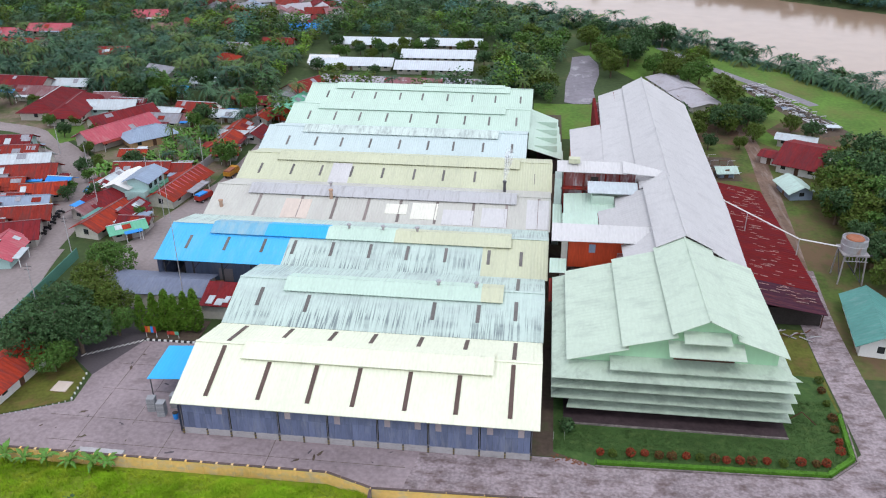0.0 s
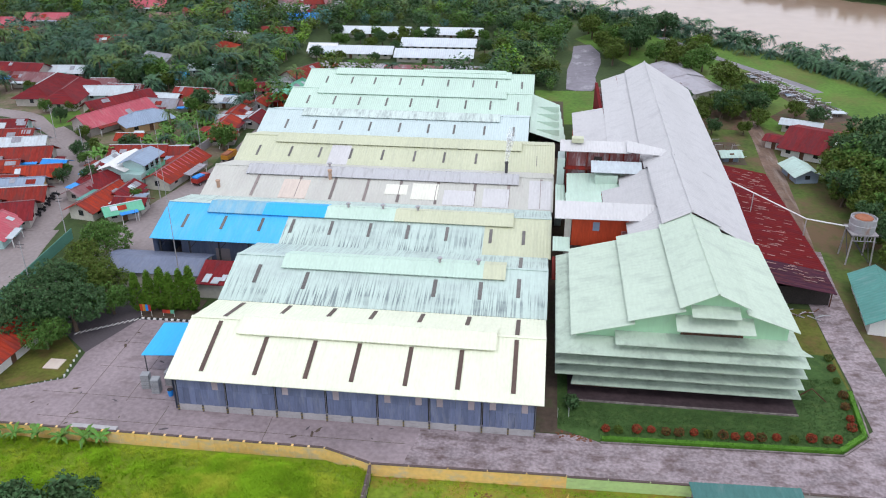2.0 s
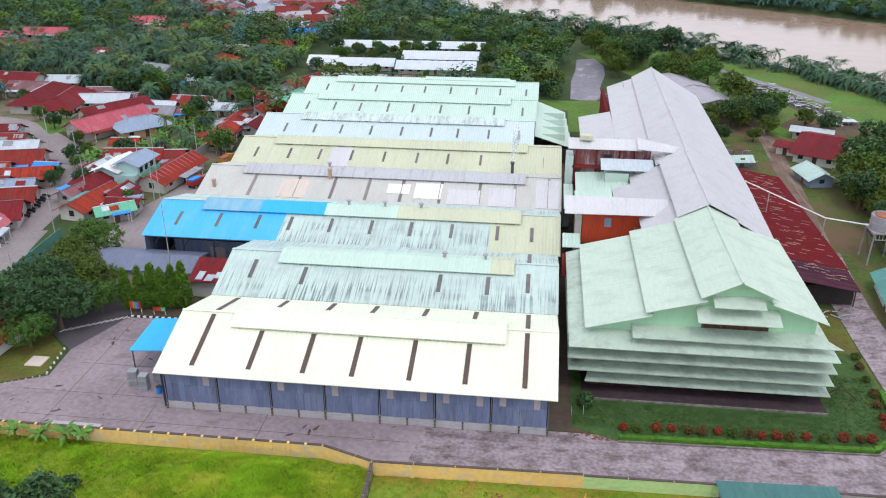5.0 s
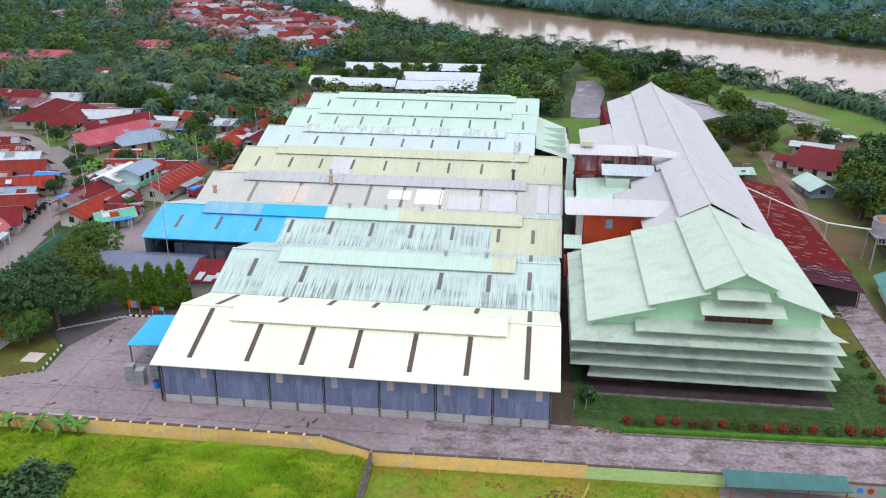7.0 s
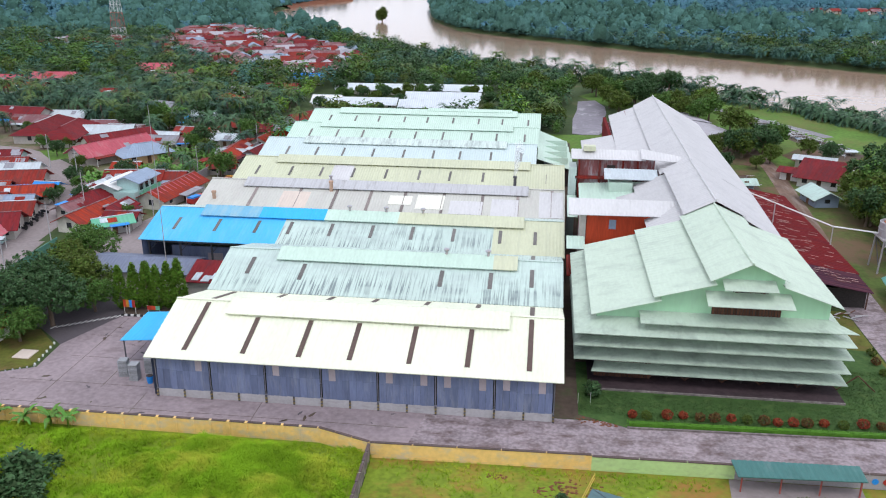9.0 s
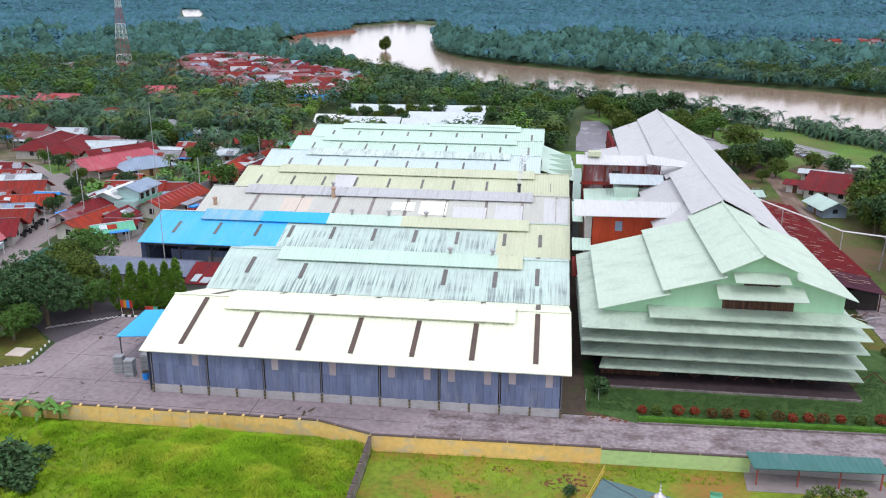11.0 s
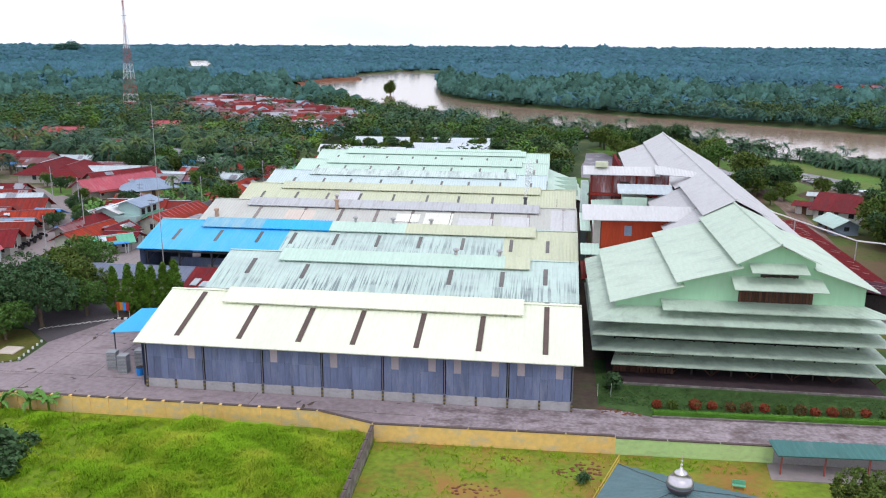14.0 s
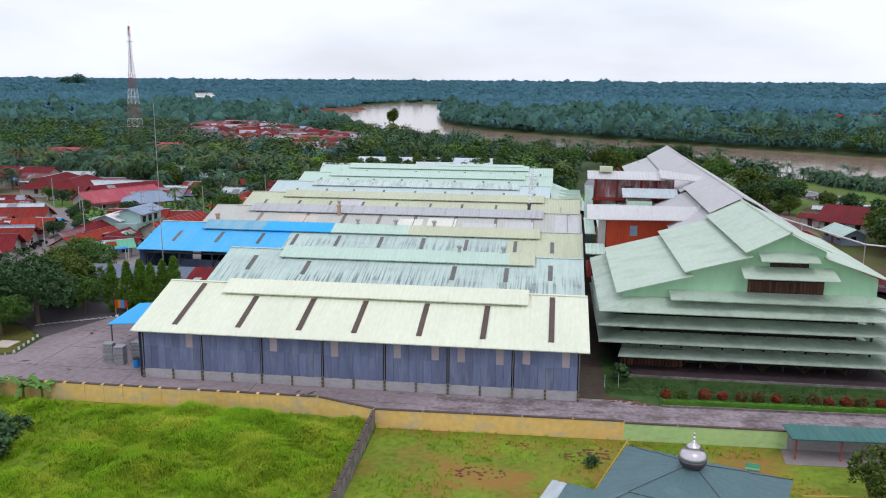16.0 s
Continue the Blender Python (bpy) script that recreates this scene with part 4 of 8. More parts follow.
# ---- colours of the town, the plants and the yard ----
M.update({
    "rust": stuff_of("rusty red roof", (0.27, 0.030, 0.022), 0.8, 0, 0.55, 1.3, (1.4, 0.25, 1), 2.5, 0.35, (0.13, 0.038, 0.034), 0.85, (1.7, 0.2, 0.2), 0.50, each=0.15, spec=0.15),
    "orange_roof": stuff_of("orange red roof", (0.36, 0.040, 0.018), 0.8, 0, 0.55, 1.3, (1.4, 0.25, 1), 2.5, 0.35, (0.17, 0.034, 0.03), 0.85, (1.9, 0.2, 0.2), 0.50, each=0.15, spec=0.15),
    "maroon": stuff_of("dark maroon roof", (0.19, 0.018, 0.022), 0.8, 0, 0.6, 1.3, (1.4, 0.25, 1), 2.5, 0.35, (0.10, 0.026, 0.034), 0.75, (1.7, 0.2, 0.2), 0.52, each=0.15, spec=0.15),
    "pink": stuff_of("faded rose roof", (0.45, 0.09, 0.12), 0.8, 0, 0.75, 1.15, (1, 0.3, 1), 2.5, 0.35, (0.4, 0.25, 0.25), 0.5, (0.8, 0.2, 0.2), 0.58, each=0.12),
    "old_rose": stuff_of("weathered rose roof", (0.23, 0.10, 0.11), 0.8, 0, 0.7, 1.2, (1, 0.3, 1), 2.5, 0.35, (0.30, 0.25, 0.26), 0.6, (0.8, 0.2, 0.2), 0.55, each=0.2),
    "grey_roof": stuff_of("weathered grey roof", (0.30, 0.30, 0.34), 0.6, 0.1, 0.7, 1.2, (1, 0.3, 1), 2.5, 0.35, (0.22, 0.12, 0.10), 0.6, (0.8, 0.2, 0.2), 0.6, each=0.15),
    "pale_roof": stuff_of("pale sheet roof", (0.54, 0.60, 0.64), 0.5, 0.1, 0.8, 1.1, (1, 0.3, 1), 2.5, 0.35, (0.4, 0.33, 0.32), 0.5, (0.8, 0.2, 0.2), 0.62, each=0.1),
    "slate_blue": stuff_of("blue grey roof", (0.27, 0.34, 0.45), 0.6, 0.1, 0.8, 1.1, (1, 0.3, 1), 2.5, 0.35, each=0.1),
    "teal": stuff_of("teal roof", (0.09, 0.27, 0.24), 0.6, 0, 0.8, 1.15, (1, 0.3, 1), 2.5, 0.35, (0.25, 0.36, 0.36), 0.4, (0.7, 0.3, 0.3), 0.6, each=0.08),
    "mosque_roof": stuff_of("grey teal seam roof", (0.10, 0.175, 0.19), 0.6, 0, 0.85, 1.12, (1, 1, 1), 3, 0.35, (0.2, 0.26, 0.26), 0.35, (0.5, 0.5, 0.5), 0.6),
    "school_white": stuff_of("pale bluish sheet roof", (0.60, 0.65, 0.70), 0.55, 0, 0.85, 1.08, (1, 0.3, 1), 2.5, 0.35, (0.42, 0.42, 0.45), 0.4, (0.5, 0.2, 0.2), 0.58),
    "mint_pale": stuff_of("pale mint tin roof", (0.50, 0.66, 0.60), 0.6, 0, 0.75, 1.1, (1, 0.3, 1), 2.5, 0.35, (0.35, 0.4, 0.38), 0.5, (0.8, 0.2, 0.2), 0.58),
    "verge_green": stuff_of("patchy verge grass", (0.085, 0.125, 0.026), 0.95, 0, 0.5, 1.35, (1, 1, 1), 1.2, 0.12, (0.15, 0.090, 0.055), 0.9, (0.13, 0.09, 1), 0.49, 0.5),
    "dirt_yard": stuff_of("trodden town yard", (0.22, 0.165, 0.125), 0.95, 0, 0.6, 1.25, (1, 1, 1), 1.5, 0.15, (0.075, 0.115, 0.03), 0.9, (0.14, 0.14, 1), 0.5, 0.4),
    "lawn_dry": stuff_of("thin brownish lawn", (0.115, 0.125, 0.022), 0.95, 0, 0.55, 1.3, (1, 1, 1), 1.8, 0.3, (0.16, 0.10, 0.04), 0.7, (0.4, 0.4, 1), 0.54, 0.5),
    "leaf_olive": stuff_of("olive leaves", (0.088, 0.128, 0.024), 0.6, 0, 0.8, 1.2, (1, 1, 1), 2, 0.3, bump=0, island=0.42, spec=0.12, hue=0.025),
    "clod_earth": stuff_of("brown crumbled earth", (0.18, 0.070, 0.038), 0.95, 0, 0.6, 1.3, (1, 1, 1), 3, 0.4, bump=0.5),
    "shelter_teal": stuff_of("dull teal sheet", (0.06, 0.17, 0.16), 0.6, 0, 0.8, 1.15, (1, 0.3, 1), 2.5, 0.35, (0.2, 0.28, 0.28), 0.4, (0.7, 0.3, 0.3), 0.6),
    "green_tin": stuff_of("mint tin roof", (0.15, 0.47, 0.31), 0.6, 0, 0.8, 1.1),
    "tarp": stuff_of("blue tarpaulin", (0.02, 0.25, 0.70), 0.5, 0, 0.8, 1.2),
    "plaster": stuff_of("aged plaster", (0.55, 0.52, 0.47), 0.9, 0, 0.8, 1.1, (1, 1, 1), 2, 0.4, (0.3, 0.27, 0.24), 0.5, (0.5, 0.5, 0.3), 0.58, each=0.18, hue=0.03),
    "mint_plaster": stuff_of("mint plaster", (0.42, 0.60, 0.58), 0.9, 0, 0.8, 1.1, each=0.1),
    "ochre_plaster": stuff_of("ochre plaster", (0.60, 0.40, 0.22), 0.9, 0, 0.8, 1.1, each=0.1),
    "glass": stuff_of("dark window glass", (0.03, 0.035, 0.04), 0.15, spec=0.5, bump=0),
    "door": stuff_of("brown door", (0.15, 0.08, 0.05), 0.7, each=0.3),
    "bark": stuff_of("bark", (0.16, 0.12, 0.09), 0.95, 0, 0.6, 1.3, (1, 1, 0.3), 4, 0.6, bump=0.4),
    "leaf": stuff_of("broad leaves", (0.082, 0.160, 0.034), 0.6, 0, 0.8, 1.2, (1, 1, 1), 2, 0.3, bump=0, island=0.42, spec=0.12, hue=0.02),
    # dark leaf and frond tones here hold a little blue for middle-distance haze
    "leaf_dark": stuff_of("dark leaves", (0.055, 0.108, 0.042), 0.6, 0, 0.8, 1.2, (1, 1, 1), 2, 0.3, bump=0, island=0.42, spec=0.12, hue=0.02),
    "leaf_bright": stuff_of("fresh leaves", (0.14, 0.26, 0.022), 0.55, 0, 0.8, 1.2, (1, 1, 1), 2, 0.3, bump=0, island=0.35, hue=0.02),
    "frond": stuff_of("palm fronds", (0.070, 0.145, 0.070), 0.55, 0, 0.75, 1.25, (1, 1, 1), 1, 0.2, bump=0, island=0.4, spec=0.12, hue=0.02),
    "frond_dark": stuff_of("dark palm fronds", (0.044, 0.098, 0.060), 0.55, 0, 0.75, 1.25, (1, 1, 1), 1, 0.2, bump=0, island=0.4, spec=0.12, hue=0.02),
    "frond_light": stuff_of("yellowish palm fronds", (0.115, 0.175, 0.055), 0.55, 0, 0.75, 1.25, (1, 1, 1), 1, 0.2, bump=0, island=0.4, spec=0.12, hue=0.02),
    # blue in these leaves stands for haze over the distance
    "haze_leaf": stuff_of("distant leaves tinted for haze", (0.082, 0.180, 0.145), 0.8, 0, 0.7, 1.3, (1, 1, 1), 0.6, 0.03, bump=0, island=0.35, spec=0.06, hue=0.02),
    "cypress": stuff_of("cypress sprays", (0.095, 0.185, 0.020), 0.6, 0, 0.75, 1.25, (1, 1, 0.3), 2, 0.3, bump=0, island=0.4, spec=0.12, hue=0.02),
    "annex_blue": stuff_of("dull blue grey annex roof", (0.165, 0.19, 0.27), 0.6, 0.1, 0.8, 1.15, (1, 0.3, 1), 2.5, 0.35, (0.25, 0.26, 0.3), 0.4, (0.5, 0.3, 0.3), 0.58),
    "banana": stuff_of("banana leaves", (0.10, 0.22, 0.032), 0.45, 0, 0.8, 1.2, (1, 1, 1), 3, 0.4, bump=0, island=0.3, hue=0.02),
    # crown colour blued for the same distance haze
    "haze_crown": stuff_of("distant tree crowns tinted for haze", (0.068, 0.150, 0.124), 0.95, 0, 0.6, 1.4, (1, 1, 1), 0.9, 0.05, bump=1.0, deep=0.6, island=0.30, hue=0.02, spec=0.05),
    # distance haze is painted in: blue added to canopy and floor, floor darker as shade
    "far_wood": stuff_of("distant oil palm canopy tinted for haze", (0.070, 0.168, 0.210), 0.95, 0, 0.7, 1.3, (1, 1, 1), 0.55, 0.009, bump=0.5, deep=0.4, island=0.16, hue=0.02, spec=0.05),
    "far_haze_floor": stuff_of("far woods floor tinted for haze and shade", (0.062, 0.134, 0.155), 0.95, 0, 0.55, 1.4, (1, 1, 1), 0.10, 0.012, bump=0),
    "field_grass": stuff_of("tall field grass", (0.215, 0.385, 0.018), 0.9, 0, 0.55, 1.3, (1, 1, 1), 0.45, 0.2, (0.42, 0.44, 0.045), 0.75, (0.17, 0.2, 0.14), 0.53, 0, island=0.06, spec=0.05),
    "field_floor": stuff_of("grassy field floor", (0.175, 0.255, 0.018), 0.95, 0, 0.55, 1.35, (1, 1, 1), 1.8, 0.2, (0.20, 0.14, 0.04), 0.6, (0.2, 0.2, 1), 0.6, 0.6),
    "dry_field": stuff_of("trodden grass and earth", (0.180, 0.250, 0.022), 0.95, 0, 0.5, 1.35, (1, 1, 1), 1.8, 0.2, (0.32, 0.155, 0.045), 0.9, (0.17, 0.22, 1), 0.50, 0.5),
    "lawn": stuff_of("dense ground cover", (0.050, 0.104, 0.026), 0.9, 0, 0.75, 1.25, (1, 1, 1), 2.2, 0.3, (0.11, 0.17, 0.05), 0.5, (0.8, 0.8, 1), 0.56, 0.8),
    "meadow": stuff_of("riverside meadow", (0.100, 0.195, 0.030), 0.95, 0, 0.55, 1.3, (1, 1, 1), 1, 0.08, (0.15, 0.125, 0.045), 0.55, (0.09, 0.05, 1), 0.52, 0.5),
    "floor_purple": stuff_of("dark purple brown floor", (0.060, 0.040, 0.045), 0.8, 0, 0.6, 1.3, (1, 1, 1), 2, 0.4),
    "red_soil": stuff_of("trampled reddish soil", (0.13, 0.075, 0.05), 0.95, 0, 0.55, 1.35, (1, 1, 1), 1.4, 0.2, (0.07, 0.09, 0.03), 0.8, (0.25, 0.25, 1), 0.52, 0.4),
    "hedge": stuff_of("clipped hedge", (0.085, 0.225, 0.018), 0.7, 0, 0.7, 1.25, (1, 1, 1), 3, 0.6, island=0.3, bump=0),
    "red_leaf": stuff_of("red shrub leaves", (0.30, 0.055, 0.022), 0.6, 0, 0.5, 1.2, (1, 1, 1), 3, 0.6, island=0.4, bump=0),
    "rust_leaf": stuff_of("brownish red shrub leaves", (0.15, 0.075, 0.022), 0.6, 0, 0.5, 1.2, (1, 1, 1), 3, 0.6, island=0.45, bump=0, hue=0.03),
    "tin": stuff_of("dull tank sheet", (0.45, 0.45, 0.48), 0.5, 0.3, 0.8, 1.1, (1, 1, 1), 2, 0.4, (0.35, 0.17, 0.09), 0.8, (0.8, 0.8, 0.25), 0.6),
    "chrome": stuff_of("polished dome metal", (0.66, 0.62, 0.66), 0.30, 0.9, 0.9, 1.05),
    # dark colour stands for the ground mirrored in the dome's lower half
    "bowl": stuff_of("dome metal darkened as ground reflection", (0.14, 0.12, 0.14), 0.35, 0.7, 0.8, 1.1),
    # pale blotches paint the sky's reflection in puddles into the paving colour
    "lot": stuff_of("wet purple grey paving with painted puddle sheen", (0.20, 0.18, 0.215), 0.5, 0, 0.65, 1.25, (1, 1, 1), 0.6, 0.12, (0.48, 0.46, 0.50), 0.8, (0.25, 0.12, 1), 0.60, 0.1),
    "brick_red": stuff_of("rusty chimney", (0.34, 0.13, 0.07), 0.8, 0, 0.7, 1.2),
    "gate_green": stuff_of("dull green fence", (0.10, 0.26, 0.20), 0.7, 0, 0.8, 1.15),
    "block": stuff_of("stacked grey crates", (0.34, 0.35, 0.37), 0.7, 0, 0.75, 1.15, (1, 1, 1), 4, 0.6, each=0.12),
    "car_dark": stuff_of("dark car paint", (0.02, 0.022, 0.028), 0.25, 0, 0.9, 1.1, spec=0.6, bump=0),
    "truck_red": stuff_of("red truck paint", (0.40, 0.04, 0.03), 0.4, 0, 0.8, 1.1, bump=0),
    "truck_yellow": stuff_of("yellow truck paint", (0.52, 0.24, 0.03), 0.5, 0, 0.8, 1.1, bump=0),
    "tower_red": stuff_of("tower red paint", (0.36, 0.09, 0.075), 0.6, bump=0),
    "tower_white": stuff_of("tower white paint", (0.70, 0.70, 0.70), 0.6, bump=0),
})

# ---- rooftop fittings ----


def roof_vent(x, y, z):
    ob = thing("roof_ventilator", "small grey turbine ventilator on the ridge vent", "roof ventilator", "turbine ventilators", at=(x, y, z))
    bm = bmesh.new()
    lathe(bm, (0, 0, 0), [(0.22, -0.35), (0.22, 0.3)], 10)
    part("neck", bm, M["tin"], ob)
    bm = bmesh.new()
    lathe(bm, (0, 0, 0.3), [(0.2, 0), (0.36, 0.1), (0.42, 0.22), (0.34, 0.36), (0.1, 0.42)], 12)
    part("turbine", bm, M["tin"], ob)


for x, k in ((-13.6, 1), (-8.0, 1), (-31.0, 2), (-25.2, 2), (-19.4, 2), (-38.5, 3)):
    roof_vent(x, 78.0 + STEP * k + 9.0, 8.78 + 0.05 * k)


def chimney(x, y, z0, z1, r, label, mat):
    ob = thing("chimney", label, "chimney", at=(x, y, 0))
    bm = bmesh.new()
    lathe(bm, (0, 0, 0), [(r * 1.15, z0), (r, z0 + 0.5), (r * 0.9, z1)], 12)
    part("stack", bm, mat, ob)
    bm = bmesh.new()
    lathe(bm, (0, 0, 0), [(r * 1.15, z1 - 0.15), (r * 1.25, z1), (r * 1.25, z1 + 0.2), (r * 0.7, z1 + 0.22)], 12)
    part("cap", bm, mat, ob)


chimney(-37.8, 136.6, 6.8, 9.1, 0.34, "pale tan rusty chimney through the cream roof", M["tan_pipe"])
chimney(-57.8, 133.0, 5.6, 7.6, 0.34, "short rusty vent pipe through the roof", M["tan_pipe"])
chimney(-6.1, 144.8, 6.0, 8.9, 0.30, "dark steel exhaust stack", M["steel"])

steam = bpy.data.materials.new("thin steam")
steam.use_nodes = True
sn, sl = steam.node_tree.nodes, steam.node_tree.links
sn["Principled BSDF"].inputs["Base Color"].default_value = (0.85, 0.87, 0.9, 1)
sn["Principled BSDF"].inputs["Roughness"].default_value = 1.0
s_tex, s_rng = sn.new("ShaderNodeTexNoise"), sn.new("ShaderNodeMapRange")
s_tex.inputs["Scale"].default_value = 1.3
s_rng.inputs["From Min"].default_value, s_rng.inputs["From Max"].default_value, s_rng.inputs["To Max"].default_value = 0.35, 0.8, 0.30
sl.new(s_tex.outputs["Fac"], s_rng.inputs["Value"])
sl.new(s_rng.outputs["Result"], sn["Principled BSDF"].inputs["Alpha"])
plume = thing("steam_plume", "thin white steam rising from the exhaust stack", "steam", at=(-6.1, 144.8, 9.1))
for i in range(9):
    bm = bmesh.new()
    r = 0.35 + 0.075 * i
    bmesh.ops.create_icosphere(bm, subdivisions=2, radius=r, matrix=Matrix.Translation((0.09 * i, 0.05 * i, 0.3 + 0.62 * i)) @ Matrix.Diagonal((1, 1, 1.5, 1)))
    part("puff", bm, steam, plume)

# lean-to roofs beside the last halls
lean = thing("lean_to", "pale mint lean-to with overlapping louvred roof sheets", "lean-to")
for i in range(5):
    y = 172.0 + i * 5.6
    part("roof", sheets(((5.4 - 0.25 * i, y, 3.5), (5.4 - 0.25 * i, y + 5.9, 3.5), (-2.5, y + 5.9, 5.9 + 0.05 * i), (-2.5, y, 5.9 + 0.05 * i))), M["mint"], lean)
    if i < 4:
        part("louvre", boxes((-1.0, 4.0, y + 3.0, y + 3.2, 4.2, 5.55)), M["mint"], lean)
part("wall", boxes((-2.2, 4.6, 172.3, 172.5, 0, 3.4), (4.5, 4.7, 172.5, 199.5, 0, 3.3)), M["dark"], lean)

# open blue-roofed loading bay: posts, struts, back wall
bay = thing("loading_bay", "dark open loading bay under the blue roof", "loading bay")
part("back_wall", boxes((-58.5, -44.0, 116.5, 116.7, 0.0, 3.6)), M["cladding"], bay)
part("back_door", boxes((-52.6, -50.2, 116.38, 116.48, 0.2, 2.6)), M["cladding_pale"], bay)
for x in (-61.0, -56.0, -51.0, -46.0):
    part("post", boxes((x - 0.12, x + 0.12, 114.2, 114.44, 0, 5.1)), M["steel"], bay)
    bm = bmesh.new()
    tube(bm, (x, 114.3, 3.4), (x + 1.4, 114.3, 5.0), 0.06)
    part("strut", bm, M["steel"], bay)
part("beam", boxes((-61.6, -44.2, 114.0, 114.2, 4.95, 5.2)), M["steel"], bay)

# low buildings between the halls and the gate
annex = thing("annex", "long low blue-grey roofed annex", "annex")
part("roof", sheets(((-68.0, 106.2, 2.9), (-51.5, 106.2, 2.9), (-51.5, 110.2, 3.9), (-68.0, 110.2, 3.9)), ((-51.5, 113.6, 3.0), (-68.0, 113.6, 3.0), (-68.0, 110.2, 3.9), (-51.5, 110.2, 3.9))), M["annex_blue"], annex)
part("wall", boxes((-67.5, -52.0, 106.7, 113.2, 0, 2.9)), M["plaster"], annex)
part("wall", boxes((-66.0, -51.0, 114.0, 114.2, 0, 1.6)), M["brick_red"], annex, "red brick yard wall")
shed = thing("shed", "patched red and zinc roofed shed", "shed")
part("roof", sheets(((-51.3, 104.2, 2.7), (-44.6, 104.2, 2.7), (-44.6, 109.4, 4.2), (-51.3, 109.4, 4.2))), M["maroon"], shed)
for x, y, w, l in ((-50.3, 104.6, 1.0, 1.7), (-48.9, 104.4, 1.2, 1.3), (-47.6, 105.0, 0.8, 1.3), (-45.4, 107.5, 1.1, 1.0)):
    part("patch", sheets(((x, y, 2.7 + (y - 104.2) * 0.288 + 0.12), (x + w, y, 2.7 + (y - 104.2) * 0.288 + 0.12), (x + w + 0.2, y + l, 2.7 + (y + l - 104.2) * 0.288 + 0.12), (x + 0.2, y + l, 2.7 + (y + l - 104.2) * 0.288 + 0.12))), M["pale_roof"], shed)
part("wall", boxes((-51.0, -44.8, 104.8, 109.2, 0, 2.7)), M["plaster"], shed)
awning = thing("awning", "bright blue sheet awning on the end of the hall", "awning")
part("canopy", sheets(((-50.2, 84.0, 3.5), (-43.4, 84.0, 4.0), (-43.4, 91.3, 4.4), (-50.2, 91.3, 3.9)), rib=0.02), M["blue_bright"], awning)
for x, y in ((-49.9, 84.3), (-49.9, 91.0)):
    part("post", boxes((x - 0.06, x + 0.06, y - 0.06, y + 0.06, 0, 3.45)), M["steel"], awning)

# connecting galleries between the halls and the drying house
near_gallery = thing("gallery", "orange-red sheet-walled gallery with a white roof", "gallery")
part("roof", sheets(((2.7, 115.4, 11.5), (18.4, 115.4, 11.7), (18.4, 118.6, 13.1), (2.7, 118.6, 13.1))), M["zinc_pale"], near_gallery)
part("wall", boxes((5.4, 17.0, 116.6, 119.0, 6.5, 11.5)), M["orange_wall"], near_gallery)
part("window", boxes((8.6, 9.6, 116.52, 116.6, 9.2, 10.6)), M["slate_blue"], near_gallery)
part("post", boxes((4.4, 5.3, 116.4, 118.8, 0, 11.4)), M["plaster"], near_gallery)
part("low_roof", sheets(((2.6, 107.5, 5.2), (5.6, 107.5, 5.2), (5.6, 112.5, 6.4), (2.6, 112.5, 6.4))), M["rust"], near_gallery)
part("low_roof", sheets(((2.6, 113.0, 7.2), (5.2, 113.0, 7.2), (5.2, 116.3, 8.0), (2.6, 116.3, 8.0))), M["mint"], near_gallery)
part("side_roof", sheets(((10.6, 119.4, 9.9), (10.6, 130.8, 9.9), (13.6, 130.8, 10.9), (13.6, 119.4, 10.9))[::-1]), M["dry_grey"], near_gallery)
part("side_roof", sheets(((4.6, 119.4, 8.8), (10.5, 119.4, 9.4), (10.5, 130.6, 10.0), (4.6, 130.6, 9.4))), M["mint"], near_gallery)
part("side_wall", boxes((4.8, 15.8, 119.6, 130.2, 0, 8.6)), M["rust_wall"], near_gallery)
far_gallery = thing("gallery", "patchwork red and grey gallery with a pale roof", "gallery")
part("roof", sheets(((3.4, 136.8, 14.6), (15.6, 136.8, 14.6), (15.6, 139.8, 15.6), (3.4, 139.8, 15.6))), M["zinc_pale"], far_gallery)
part("roof", sheets(((14.8, 136.4, 14.95), (21.8, 136.2, 14.55), (21.8, 137.6, 15.2), (14.8, 139.6, 16.0))), M["zinc_pale"], far_gallery)
part("wall", boxes((4.6, 17.2, 138.0, 140.4, 6.5, 14.5)), M["rust_wall"], far_gallery)
part("floor_edge", boxes((4.2, 17.4, 137.2, 138.0, 11.1, 11.5)), M["rust"], far_gallery)
for x in (4.8, 8.2, 12.0, 14.4):
    part("post", boxes((x - 0.15, x + 0.15, 137.4, 137.7, 6, 14.7)), M["rust"], far_gallery)
part("window", boxes((9.4, 10.8, 137.93, 137.99, 12.4, 13.4)), M["dark"], far_gallery)
part("window", boxes((6.6, 7.6, 137.93, 137.99, 8.6, 10.0)), M["dark"], far_gallery)
part("canopy", sheets(((8.8, 133.4, 12.2), (17.4, 133.4, 12.2), (17.4, 136.2, 13.3), (8.8, 136.2, 13.3))), M["pale_roof"], far_gallery)
part("tank_box", boxes((5.4, 7.4, 138.4, 139.8, 15.6, 16.4)), M["yellow"], far_gallery)
part("low_roof", sheets(((4.8, 131.2, 9.2), (16.6, 131.2, 9.8), (16.6, 137.0, 11.0), (4.8, 137.0, 10.4))), M["mint"], far_gallery)
part("hatch", boxes((9.6, 13.4, 133.6, 136.4, 9.8, 11.6)), M["mint"], far_gallery)
part("lean_roof", sheets(((3.0, 128.0, 7.2), (4.6, 128.0, 7.2), (4.6, 137.0, 8.2), (3.0, 137.0, 8.2))), M["mint"], far_gallery)
part("lean_wall", boxes((3.2, 4.4, 137.2, 141.0, 0, 13.0)), M["mint_streaked"], far_gallery)

